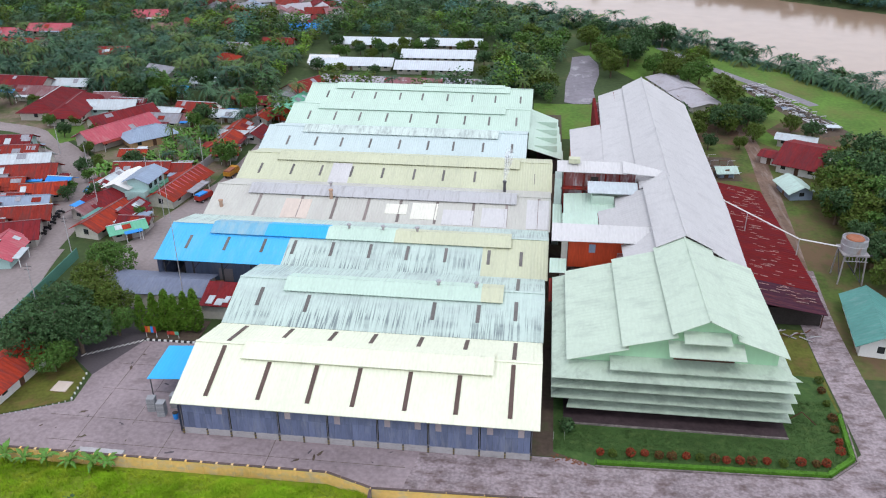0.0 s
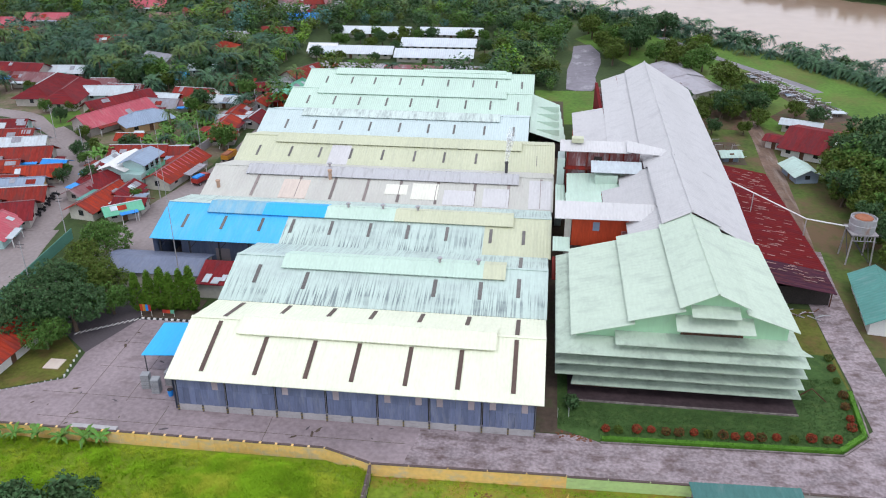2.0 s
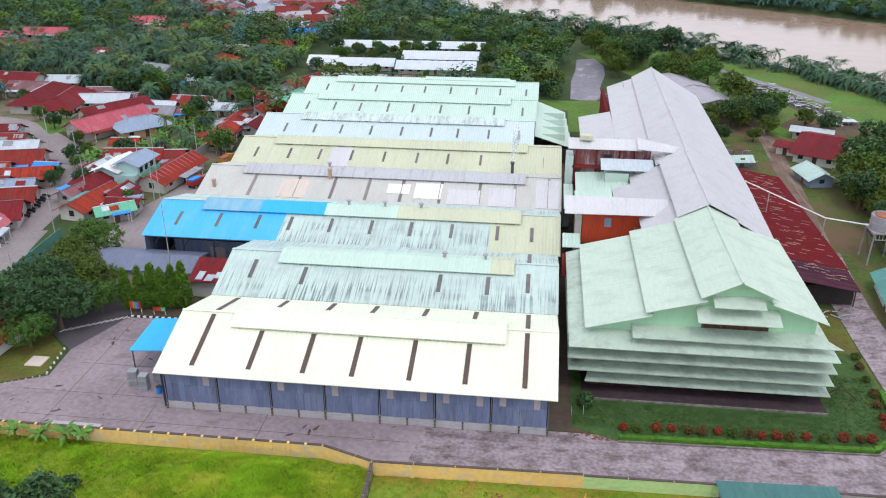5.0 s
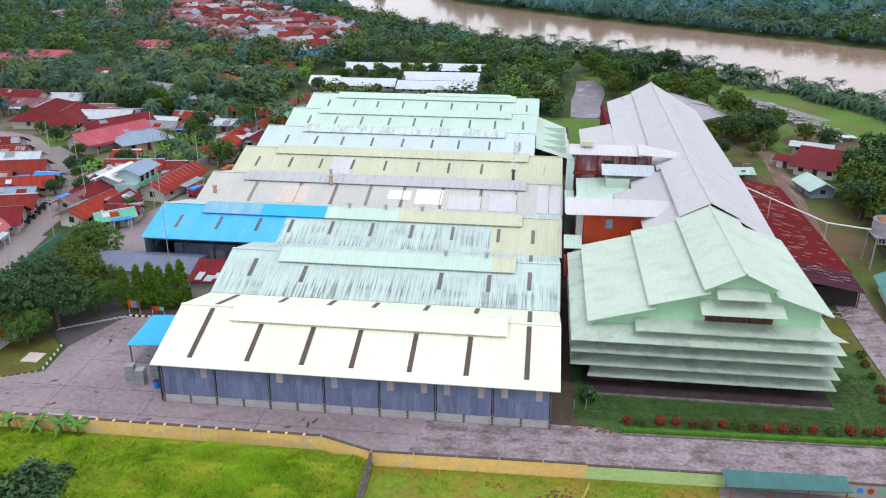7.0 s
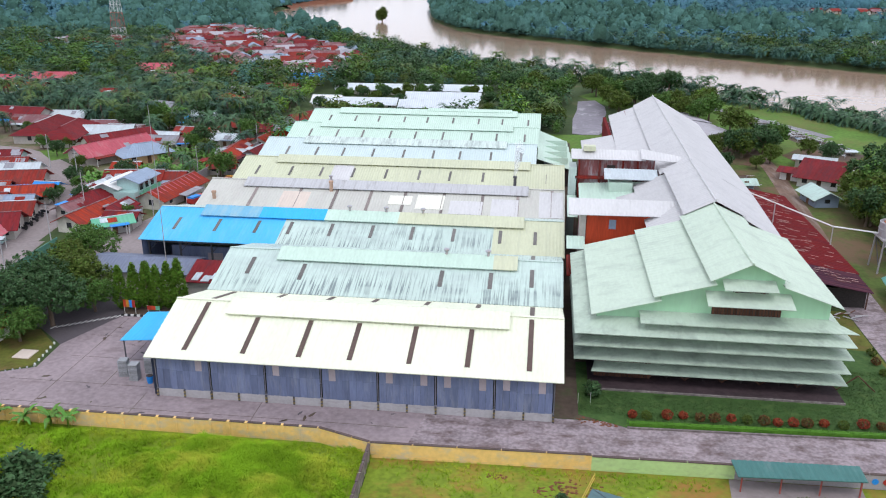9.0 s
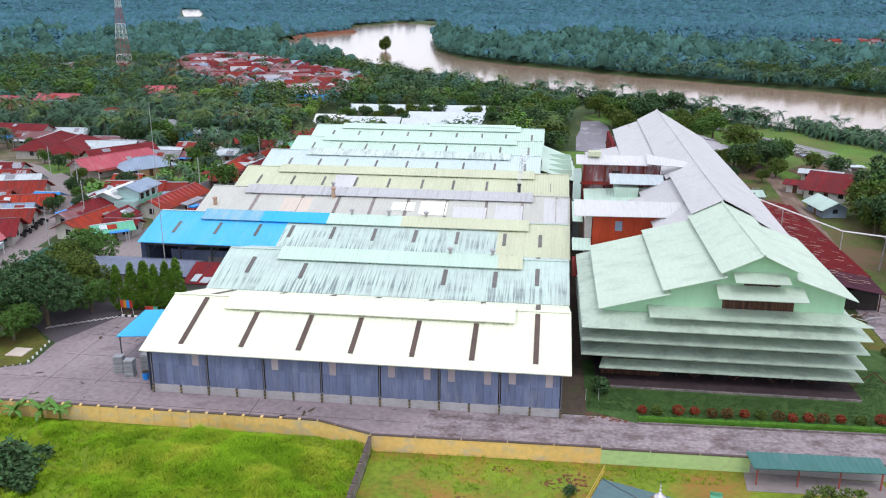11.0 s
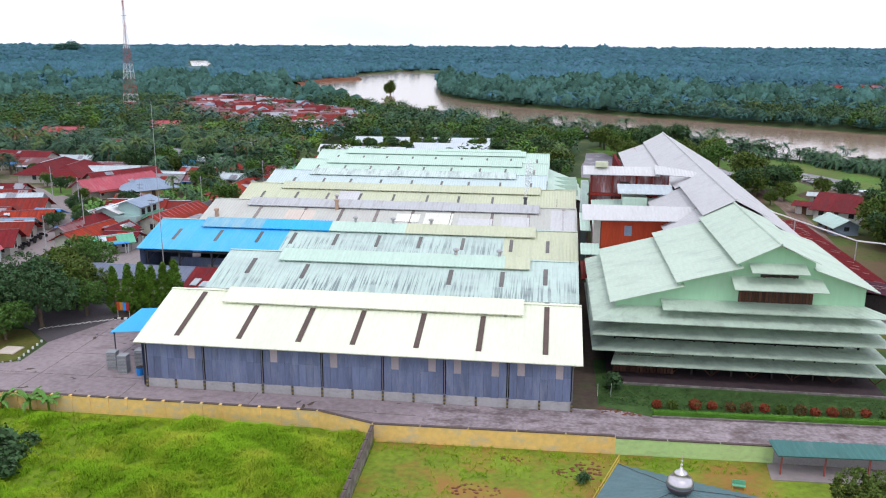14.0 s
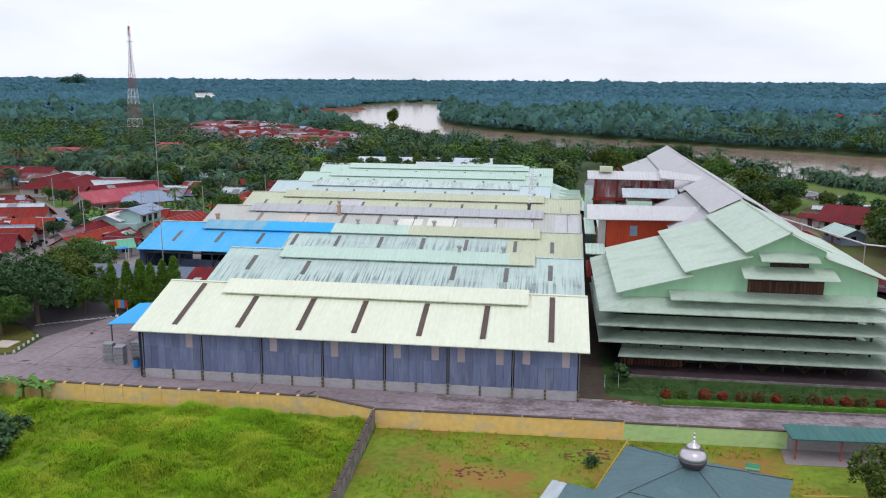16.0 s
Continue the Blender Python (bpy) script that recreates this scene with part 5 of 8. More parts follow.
# long red shed on the lane side
red_shed = thing("shed", "long low dark red shed roof with pale worn patches", "shed")
part("roof", sheets(((45.1, 119.0, 3.05), (44.9, 160.0, 3.05), (34.0, 160.0, 5.0), (34.0, 119.0, 5.0)), pitch=0.8), M["red_shed"], red_shed)
M["shed_purple"] = stuff_of("dark purple shed sheet", (0.060, 0.020, 0.036), 0.85, 0, 0.6, 1.3, (0.3, 1, 1), 3, 0.3, (0.16, 0.05, 0.05), 0.6, (0.3, 1.6, 1), 0.54, spec=0.1)
part("roof", sheets(((44.6, 111.8, 2.98), (44.9, 119.3, 2.98), (34.0, 119.3, 4.93), (35.2, 111.2, 4.8)), pitch=0.8), M["shed_purple"], red_shed, "dark purple front sheets")
for i in range(12):
    bm = bmesh.new()
    x, y = 36 + i * 0.55, 109.6 + 1.6 * ((i * 7) % 5) / 5
    tube(bm, (x, y, 0.12 + 0.05 * (i % 3)), (x + 1.6, y + 0.9 * ((i * 3) % 4 - 1.5), 0.2 + 0.1 * (i % 4)), 0.08, sides=5)
    part("loose_timber", bm, M["plinth" if i % 3 else "timber"], red_shed)
# near-black sheet added across the open front in place of shade
part("front_wall", boxes((35.0, 44.4, 113.6, 113.8, 0, 2.9)), M["dark"], red_shed)
# near-black filler block for the unlit inside of the shed
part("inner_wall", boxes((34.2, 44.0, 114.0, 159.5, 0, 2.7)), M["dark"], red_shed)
for i in range(7):
    part("post", boxes((44.3, 44.45, 113.0 + i * 7.6, 113.15 + i * 7.6, 0, 2.95)), M["timber"], red_shed)
for i in range(120):
    x, y = random.uniform(35, 43.2), random.uniform(114, 159)
    z = 3.05 + (45.05 - x) * 0.174 + 0.085
    bm = bmesh.new()
    w = random.uniform(0.5, 1.6)
    slab(bm, [(x, y, z), (x + w, y, z - w * 0.174), (x + w, y + 0.13, z - w * 0.174), (x, y + 0.13, z)], 0.04)
    part("patch", bm, M["skylight_worn"], red_shed)

strip = thing("lean_to", "narrow rusty lean-to along the drying house", "lean-to")
part("roof", sheets(((35.4, 160.4, 3.2), (35.6, 197.0, 3.2), (32.6, 197.0, 4.6), (32.6, 160.4, 4.6)), pitch=0.8), M["red_shed"], strip)
part("wall", boxes((34.6, 34.75, 160.6, 196.8, 0, 3.3)), M["rust_wall"], strip)
plots = thing("garden_frame", "weathered timber garden frames beside the track", "garden frame")
for i in range(14):
    x, y = 37.0 + (i % 4) * 1.9, 174 + (i // 4) * 3.6
    bm = bmesh.new()
    tube(bm, (x, y, 0), (x, y, 1.5), 0.06, sides=5)
    tube(bm, (x, y, 1.4), (x + 1.7, y + 0.3, 1.4), 0.05, sides=5)
    part("frame", bm, M["plinth" if i % 2 else "timber"], plots)
flat_at = [(36.0, 172.5), (44.5, 172.5), (44.5, 187), (36.0, 187)]
bm = bmesh.new()
slab(bm, [(x, y, 0.04) for x, y in flat_at], 0.1)
solid("bed", bm, M["dark_earth"], "dark tilled garden beds", "planting bed", kind="structure")

# water tank on its steel stand, with the pipe from the drying house
tank = thing("water_tank", "rust-stained round sheet water tank on a steel stand", "water tank", at=(53.0, 129.6, 0))
bm = bmesh.new()
lathe(bm, (0, 0, 5.6), [(1.95, -0.2), (2.05, 0.2), (2.05, 1.2), (2.12, 1.25), (2.05, 1.3), (2.05, 2.3), (1.95, 2.32), (1.9, 1.9)], 24)
part("drum", bm, M["tin"], tank)
part("platform", boxes((-2.1, 2.1, -2.1, 2.1, 5.35, 5.6)), M["bare_concrete"], tank)
for sx in (-1.7, 1.7):
    for sy in (-1.7, 1.7):
        bm = bmesh.new()
        tube(bm, (sx * 1.15, sy * 1.15, 0), (sx, sy, 5.4), 0.14)
        part("leg", bm, M["bare_concrete"], tank)
    bm = bmesh.new()
    tube(bm, (sx, -1.7, 0.4), (sx, 1.7, 5.0), 0.07)
    tube(bm, (-1.7, sx, 5.0), (1.7, sx, 0.4), 0.07)
    part("brace", bm, M["steel"], tank)
bm = bmesh.new()
lathe(bm, (0, 0, 7.8), [(1.5, 0), (1.3, 0.16), (0.9, 0.2), (0.3, 0.1)], 14)
part("cover", bm, M["brick_red"], tank, "rusted remains of the cover")
for k in range(7):
    bm = bmesh.new()
    tube(bm, (-1.6 + 0.5 * k, -2.25, 4.6), (-1.75 + 0.55 * k, -2.3, 5.35), 0.05, sides=5)
    part("rail_post", bm, M["plinth"], tank)
part("hand_rail", boxes((-1.9, 1.9, -2.35, -2.25, 4.55, 4.63)), M["plinth"], tank)
part("bracket", boxes((2.0, 3.6, -0.1, 0.1, 4.6, 4.8)), M["steel"], tank)
pipe = thing("water_pipe", "pale pipe on props leading to the water tank", "pipe")
bm = bmesh.new()
for a, b in (((33.0, 141.0, 9.0), (44.8, 131.6, 6.2)), ((44.8, 131.6, 6.2), (51.1, 129.8, 6.0))):
    tube(bm, a, b, 0.12)
part("tube", bm, M["white"], pipe)
for p, q in (((44.8, 131.6, 6.2), (44.8, 131.6, 0)), ((37.2, 137.6, 8.0), (37.2, 137.6, 3.9))):
    bm = bmesh.new()
    tube(bm, p, q, 0.09)
    part("prop", bm, M["plinth"], pipe)

# ---- houses ----


def house(x, y, turn, w, l, h, roof, wallm="plaster", hip=False, rise=0.26, over=0.85, label="", openings=3, group="houses of the town"):
    """A house with its ridge along its own x axis."""
    words = {"rust": "rusty red", "orange_roof": "orange red", "maroon": "dark maroon", "pink": "faded rose", "grey_roof": "weathered grey", "pale_roof": "pale grey", "slate_blue": "blue grey",
             "teal": "teal green", "green_tin": "mint green", "tarp": "blue", "white": "white", "blue_bright": "bright blue", "zinc_pale": "pale zinc", "old_rose": "weathered rose", "school_white": "white", "lavender_grey": "lavender grey", "mint_pale": "pale mint"}[roof]
    ob = thing("house", label or f"{words} sheet-roofed low town house with plastered walls", "house", group, at=(x, y, 0), turn=turn)
    h *= 0.8
    rnd = random.Random(int(x * 7 + y * 13))
    a, b, top = l / 2, w / 2, h + rise * w
    ra = a - (w * 0.45 if hip else 0)
    bm = bmesh.new()
    lo = [(-a, -b), (a, -b), (a, b), (-a, b)]
    v = [bm.verts.new((p[0], p[1], z)) for z in (-0.05, h) for p in lo]
    for i in range(4):
        j = (i + 1) % 4
        bm.faces.new((v[i], v[j], v[4 + j], v[4 + i]))
    e0, e1 = bm.verts.new((-ra, 0, top - 0.12)), bm.verts.new((ra, 0, top - 0.12))
    bm.faces.new((v[4], e0, v[7]))
    bm.faces.new((v[6], e1, v[5]))
    part("wall", bm, M[wallm], ob)
    A, B, dz, R = a + over, b + over, over * rise * 2, ra + (0 if hip else over)
    bm = bmesh.new()
    sheet(bm, (-A, -B, h - dz + 0.08), (A, -B, h - dz + 0.08), (R, 0, top), (-R, 0, top), 0.7, 0.04)
    slopes = {1: part("roof_slope", bm, M[roof], ob)}
    bm = bmesh.new()
    sheet(bm, (A, B, h - dz + 0.08), (-A, B, h - dz + 0.08), (-R, 0, top), (R, 0, top), 0.7, 0.04)
    slopes[-1] = part("roof_slope", bm, M[roof], ob)
    if hip:
        for s in (-1, 1):
            bm = bmesh.new()
            sheet(bm, (s * A, s * -B, h - dz + 0.08), (s * A, s * B, h - dz + 0.08), (s * R, 0.02, top), (s * R, -0.02, top), 0.7, 0.02)
            part("roof_hip", bm, M[roof], ob)
    if group == "houses of the town":
        part("ridge_cap", boxes((-R, R, -0.14, 0.14, top - 0.02, top + 0.07)), M["pale_roof" if rnd.random() < 0.35 else "old_rose" if roof in ("rust", "maroon", "orange_roof") else roof], ob)
    slope = (top - (h - dz + 0.08)) / B
    if not hip and group == "houses of the town":
        for i in range(rnd.randint(2, 4)):
            s, u0 = rnd.choice((-1, 1)), rnd.uniform(-A, A - 2.2)
            v0 = rnd.uniform(0.1, B * 0.5)
            u1, v1 = u0 + rnd.uniform(0.8, 2.2), v0 + rnd.uniform(1.0, B * 0.5)
            bm = bmesh.new()
            p = [(u0, s * -v1), (u1, s * -v1), (u1, s * -v0), (u0, s * -v0)]
            if s < 0:
                p = [p[1], p[0], p[3], p[2]]
            sheet(bm, *[(q[0], q[1], top - abs(q[1]) * slope + 0.10) for q in p], 0.6, 0.03, 0.03)
            part("roof_patch", bm, M[rnd.choice((roof, "rust", "maroon", "pale_roof", "grey_roof", "grey_roof", "orange_roof"))], slopes[s])
        for s in (-1, 1) if rnd.random() < 0.6 else (rnd.choice((-1, 1)),):
            d0 = rnd.uniform(1.4, 2.8)
            u0 = rnd.uniform(-a, 0)
            u1 = u0 + rnd.uniform(0.4, 0.6) * l
            bm = bmesh.new()
            q = [(u0, s * -(b + d0), 1.9), (u1, s * -(b + d0), 1.9), (u1, s * -b, h - 0.15), (u0, s * -b, h - 0.15)]
            if s < 0:
                q = [q[1], q[0], q[3], q[2]]
            sheet(bm, *q, 0.6, 0.03)
            part("porch_roof", bm, M[rnd.choice((roof, "rust", "maroon", "pale_roof", "grey_roof", "slate_blue", "tarp", "teal"))], ob)
            for u in (u0 + 0.2, u1 - 0.2):
                part("porch_post", boxes((u - 0.06, u + 0.06, s * -(b + d0 - 0.2) - 0.06, s * -(b + d0 - 0.2) + 0.06, 0, 1.92)), M["white"], ob)
    n = openings
    for i in range(n):
        px = -a + l * (i + 0.5) / n
        for s in (-1, 1):
            if i == n // 2:
                part("door", boxes((px - 0.45, px + 0.45, s * b - 0.04, s * b + 0.04, 0, 2.0)), M["door"], ob)
            else:
                part("window", boxes((px - 0.5, px + 0.5, s * b - 0.04, s * b + 0.04, 0.9, min(2.0, h - 0.3))), M["glass"], ob)
    for s in (-1, 1):
        part("window", boxes((s * a - 0.04, s * a + 0.04, -0.5, 0.5, 0.9, min(2.0, h - 0.3))), M["glass"], ob)
    return ob


# x, y, turn, width, length, eaves, roof, walls, hip
MARKET = [
    (-125, 174, 10, 6, 7, 2.6, "maroon", "mint_plaster", False), (-121, 168, 12, 5, 9, 2.6, "rust", "plaster", False), (-115, 162, 15, 6, 10, 2.7, "pale_roof", "plaster", False),
    (-110, 155, 15, 7, 11, 2.8, "rust", "plaster", False), (-112, 148.5, 15, 5, 8, 2.6, "orange_roof", "plaster", False), (-102, 147, 18, 5, 8, 2.6, "orange_roof", "plaster", False),
    (-103, 140.5, 14, 4, 10, 2.6, "slate_blue", "ochre_plaster", False), (-99, 134.5, 16, 6, 10, 2.8, "rust", "plaster", False), (-96, 127, 20, 7, 8, 2.8, "maroon", "plaster", False),
    (-94.5, 120, 100, 6, 8, 2.7, "pink", "mint_plaster", False), (-104, 128, 10, 6, 9, 2.7, "rust", "plaster", False), (-110, 135, 10, 6, 8, 2.7, "maroon", "plaster", False),
    (-116, 143, 10, 6, 9, 2.7, "rust", "plaster", False), (-119, 152, 12, 6, 8, 2.7, "pale_roof", "plaster", False),
]
ROADSIDE = [
    (-126, 160, 12, 6, 9, 2.7, "rust", "plaster", False), (-102, 119, 12, 7, 8, 2.8, "orange_roof", "plaster", False), (-152, 220, -3, 9, 17, 3.2, "maroon", "plaster", False),
    (-133.5, 205, 95, 8.5, 20, 3.2, "maroon", "plaster", True), (-124.5, 201, 98, 8.5, 19, 3.2, "maroon", "plaster", True), (-115.5, 204, 8, 5.5, 12, 2.8, "pale_roof", "mint_plaster", False),
    (-107.5, 193.5, 52, 7, 16, 3.2, "maroon", "plaster", False), (-104, 183.5, 60, 7.5, 18, 3.2, "pink", "plaster", False), (-95.5, 182.5, 46, 7, 11, 3.0, "slate_blue", "ochre_plaster", True),
    (-93.5, 170.5, 5, 3, 5, 2.3, "orange_roof", "plaster", False), (-96.5, 195.5, 0, 5, 7, 2.4, "grey_roof", "plaster", False), (-92, 204.5, -4, 6, 9, 2.7, "rust", "plaster", False),
    (-88, 203, 80, 3, 6, 2.6, "white", "plaster", False), (-104.5, 221.5, 8, 4, 5, 2.4, "blue_bright", "plaster", False),
]
UPPER_TOWN = [
    (-116.5, 238.5, -20, 7, 9, 2.9, "grey_roof", "plaster", False), (-103.5, 258, 0, 6, 7, 2.6, "orange_roof", "plaster", True), (-85, 217.5, 4, 6, 8, 2.7, "rust", "plaster", True),
    (-68.5, 227, 60, 7, 11, 3.0, "rust", "plaster", False), (-66, 208, 82, 8, 12, 3.0, "green_tin", "orange_wall", False), (-75.2, 190, 90, 4, 6, 2.8, "orange_roof", "plaster", False),
    (-74.6, 179.5, 90, 5, 8.5, 2.8, "orange_roof", "plaster", False), (-74, 185.5, 0, 2.5, 7.5, 2.6, "pale_roof", "plaster", False), 
    (-86.5, 160.5, 8, 5, 11, 2.9, "rust", "ochre_plaster", False), (-86, 145.5, 62, 5.5, 9, 2.9, "maroon", "plaster", True), (-82.6, 135, 80, 5, 11, 2.8, "orange_roof", "plaster", False),
    (-76, 134.5, 0, 3.5, 5, 2.5, "maroon", "plaster", False), (-76.4, 131.5, 38, 3, 5.5, 2.6, "green_tin", "plaster", False),
]
EDGE_OF_TOWN = [
    (-101.5, 152.5, 0, 3, 4, 2.3, "tarp", "plaster", False), (-197.5, 285, 0, 7, 9, 2.8, "pink", "plaster", False), (-185, 294, 5, 7, 15, 2.8, "pink", "plaster", False),
    (-182, 271.5, 0, 6, 14, 2.8, "rust", "plaster", False), (-158.5, 322, 10, 8, 13, 2.8, "pink", "plaster", False), (-93, 282.5, 0, 5, 10, 2.7, "rust", "plaster", False),
    (-104.5, 273.5, 0, 5, 7, 2.7, "grey_roof", "plaster", False), (-90, 304.5, 8, 6, 10, 3.0, "tarp", "plaster", False), (-70.5, 258.5, 0, 6, 8, 2.8, "white", "plaster", False),
    (-144, 262, 8, 6, 9, 2.8, "rust", "plaster", False), (-100, 231, 0, 4, 7, 2.5, "pale_roof", "plaster", False),
    (-63, 220, 60, 4, 7, 2.5, "pale_roof", "plaster", False), (-73.5, 217, 60, 3, 8, 2.4, "grey_roof", "plaster", False),
]
TOWN = MARKET + ROADSIDE + UPPER_TOWN + EDGE_OF_TOWN
shack_at = random.Random(19)
for i in range(30):
    f = shack_at.random()
    x, y = -93 - 30 * f + shack_at.uniform(-13, 1), 116 + 50 * f + shack_at.uniform(-5, 5)
    if min(math.hypot(x - p[0], y - p[1]) for p in TOWN_ROAD) > 6.5:
        TOWN.append((round(x, 1), round(y, 1), 14 + shack_at.uniform(-8, 8) + 90 * (shack_at.random() < 0.3), shack_at.uniform(3.2, 5), shack_at.uniform(4, 7), shack_at.uniform(2.3, 3.2), shack_at.choice(("rust", "maroon", "rust", "orange_roof", "grey_roof", "pink", "old_rose", "pale_roof", "slate_blue")), "plaster", False))
SHACKS_BY_ROAD = [
    (-90.5, 153, 80, 4, 6, 2.6, "pale_roof"), (-90, 147.5, 100, 3.6, 6, 2.6, "maroon"), (-88.5, 139.5, 75, 3.5, 5, 2.4, "old_rose"),
    (-79.8, 139.5, 85, 3.6, 6, 2.6, "maroon"), (-79.5, 161.5, 8, 4.5, 6, 2.6, "rust"), (-120, 212, 5, 5, 8, 2.6, "old_rose"),
    (-112, 207, 0, 5, 9, 2.6, "maroon"), (-99, 201, -5, 4, 8, 2.5, "pale_roof"), (-109, 194.5, 0, 4, 7, 2.4, "old_rose"),
]
SHACKS_BEHIND = [
    (-142, 214, 0, 6, 12, 2.8, "old_rose"), (-138, 224, 5, 5, 9, 2.6, "pale_roof"), (-90, 196.5, 10, 4, 7, 2.4, "old_rose"),
    (-82, 201, 0, 4, 7, 2.4, "pale_roof"), (-78, 212, 20, 5, 7, 2.6, "maroon"), (-72, 201, 85, 4, 7, 2.6, "orange_roof"),
    (-69.5, 187, 84, 4, 6, 2.5, "maroon"), (-72.5, 173.5, 10, 3.6, 5, 2.4, "rust"),
]
for x, y, turn, w, l, h, r in SHACKS_BY_ROAD + SHACKS_BEHIND:
    TOWN.append((x, y, turn, w, l, h, r, "plaster", False))
house(-72.0, 85.4, 84, 5.4, 10, 2.9, "orange_roof", "white", label="white gatehouse with an orange red roof", group="")
for row in TOWN:
    house(*row[:6], row[6], row[7], row[8])
# pale two-storey house
two = house(-84.6, 149.6, 86, 4.6, 8.4, 5.0, "white", "mint_plaster", label="pale mint two-storey house with a white sheet roof", rise=0.2, group="")
for i in range(3):
    part("window", boxes((-3.2 + i * 2.2, -2.1 + i * 2.2, -2.38, -2.3, 2.6, 3.6)), M["glass"], two)
blue = house(-80.4, 149.2, 86, 4.4, 6.6, 6.6, "slate_blue", "mint_plaster", label="tall mint house with a blue-grey roof and balconies", rise=0.2, group="")
for i in range(3):
    part("window", boxes((-2.7 + i * 2.0, -1.7 + i * 2.0, -2.28, -2.2, 3.4, 4.5)), M["glass"], blue)
part("balcony", boxes((-3.2, 3.2, -3.2, -2.22, 2.7, 2.82), (-3.2, 3.2, -3.2, -3.14, 2.82, 3.6)), M["green_tin"], blue)
part("side_wing", boxes((-4.9, -3.3, -2.2, 2.2, 0, 3.4)), M["mint_plaster"], blue)
# pale stripes of newer sheets on the long orange roof
stripes = house(-74.6, 152.2, 82, 5.4, 15, 2.9, "orange_roof", "plaster", label="long low house with a striped orange red roof")
for i in range(11):
    x = -7.4 + i * 1.42
    bm = bmesh.new()
    sheet(bm, (x, -3.3, 2.03), (x + 0.3, -3.3, 2.03), (x + 0.3, -0.2, 3.72), (x, -0.2, 3.72), 0.3, 0.02, 0.03)
    part("roof_stripe", bm, M["pink"], stripes)
# long white school blocks beyond the halls
for x, y, l, w in ((-61.0, 258.0, 25, 7), (-34.2, 255.6, 23, 7.6), (-34.6, 270.6, 23, 7.6), (-60.5, 287, 26, 7), (-32.4, 288, 20, 7)):
    house(x, y, 1.5, w, l, 2.5, "school_white", "plaster", label="long white-roofed school block", openings=9, group="white school blocks", rise=0.2, over=1.0)
for x, y, l, w, r in ((-56.0, 237.0, 18, 8, "lavender_grey"), (-37.5, 236.5, 16, 7.5, "old_rose"), (-23.0, 237.5, 12, 7, "grey_roof")):
    house(x, y, -2, w, l, 2.4, r, "plaster", label="low patched shed roof behind the last hall", group="sheds behind the halls", rise=0.16)
for i in range(9):
    x, y = -62 + i * 5.2, 234.2 + 0.7 * (i % 3)
    part("patch", sheets(((0, 0, 0), (1.6, 0, 0), (1.6, 2.0, 0.32), (0, 2.0, 0.32))), M[("rust", "pale_roof", "maroon")[i % 3]], thing("loose_sheet", "loose roofing sheet lying on the shed roof", "roofing sheet", "loose roofing sheets", at=(x, y, 2.62)))
# right bank side: grey extension, red house, huts
house(38.0, 244, 108, 9, 14, 2.4, "lavender_grey", "plaster", label="long low lavender-grey roofed store", rise=0.10, group="low grey stores", openings=4)
house(42.4, 229.5, 108, 8.5, 15, 2.2, "lavender_grey", "plaster", label="long low lavender-grey roofed store", rise=0.10, group="low grey stores", openings=4)
house(60.7, 185.0, -28, 17.5, 8.6, 2.8, "maroon", "white", label="low white house with a broad dark red sheet roof", rise=0.125, over=1.0, group="")
house(53.2, 185.6, -28, 4.4, 3.6, 2.5, "maroon", "white", label="small dark red roofed porch beside the red house", rise=0.12, group="", openings=1)
house(61.4, 197.0, -20, 4, 8, 2.6, "pale_roof", "plaster", label="pale lean-to behind the red house", rise=0.1, group="")
house(53.6, 166.6, -80, 4.6, 6.6, 2.5, "mint_pale", "slate_blue", label="small hut with a pale mint roof", group="huts by the lane")
house(41.0, 175.5, 10, 2.6, 3.4, 2.0, "mint_pale", "slate_blue", label="small hut with a pale mint roof", group="huts by the lane")
house(51.4, 112.5, 82, 5.6, 14, 3.0, "teal", "white", label="white-walled hut with a teal roof and pale gable", group="", rise=0.3)

# ---- lawns and fields ----


def flat(name, pts, z, mat, label, category="lawn"):
    bm = bmesh.new()
    slab(bm, [(x, y, z) for x, y in pts], 0.12)
    return solid(name, bm, mat, label, category, kind="structure")


def hump(x, y):
    """Height of the rough field: soft mounds of overgrown earth; for arrays."""
    m = 1.0 * np.exp(-(((x + 30) / 7) ** 2 + ((y - 65) / 4) ** 2)) + 0.8 * np.exp(-(((x + 24) / 5) ** 2 + ((y - 60) / 4) ** 2)) + 0.6 * np.exp(-(((x + 34) / 4) ** 2 + ((y - 58) / 4) ** 2))
    m = m + 0.2 * (np.sin(x * 0.9 + 1.7 * np.sin(y * 0.5)) + np.sin(y * 1.1 + x * 0.35)) + 0.13 * np.sin(x * 1.9 + 2.2 * np.sin(y * 0.8)) * np.sin(y * 2.1 + np.sin(x * 0.7)) + 0.25
    return np.clip(m, 0, None) * np.clip((70.6 - y) / 2.0, 0, 1) * np.clip((-16.6 - x) / 2.0, 0, 1)


fx, fy = np.meshgrid(np.linspace(-66, -16.9, 120), np.linspace(42, 70.4, 72))
fi = np.arange(fx.size).reshape(fx.shape)
fq = np.stack([fi[:-1, :-1], fi[:-1, 1:], fi[1:, 1:], fi[1:, :-1]], -1).reshape(-1, 4)
mounds = tagged(new("field", raw_mesh("field", np.stack([fx, fy, 0.03 + hump(fx, fy)], -1).reshape(-1, 3), fq, [M["field_floor"]])), "lush overgrown mounds in the field", "field", kind="structure")
for p in mounds.data.polygons:
    p.use_smooth = True
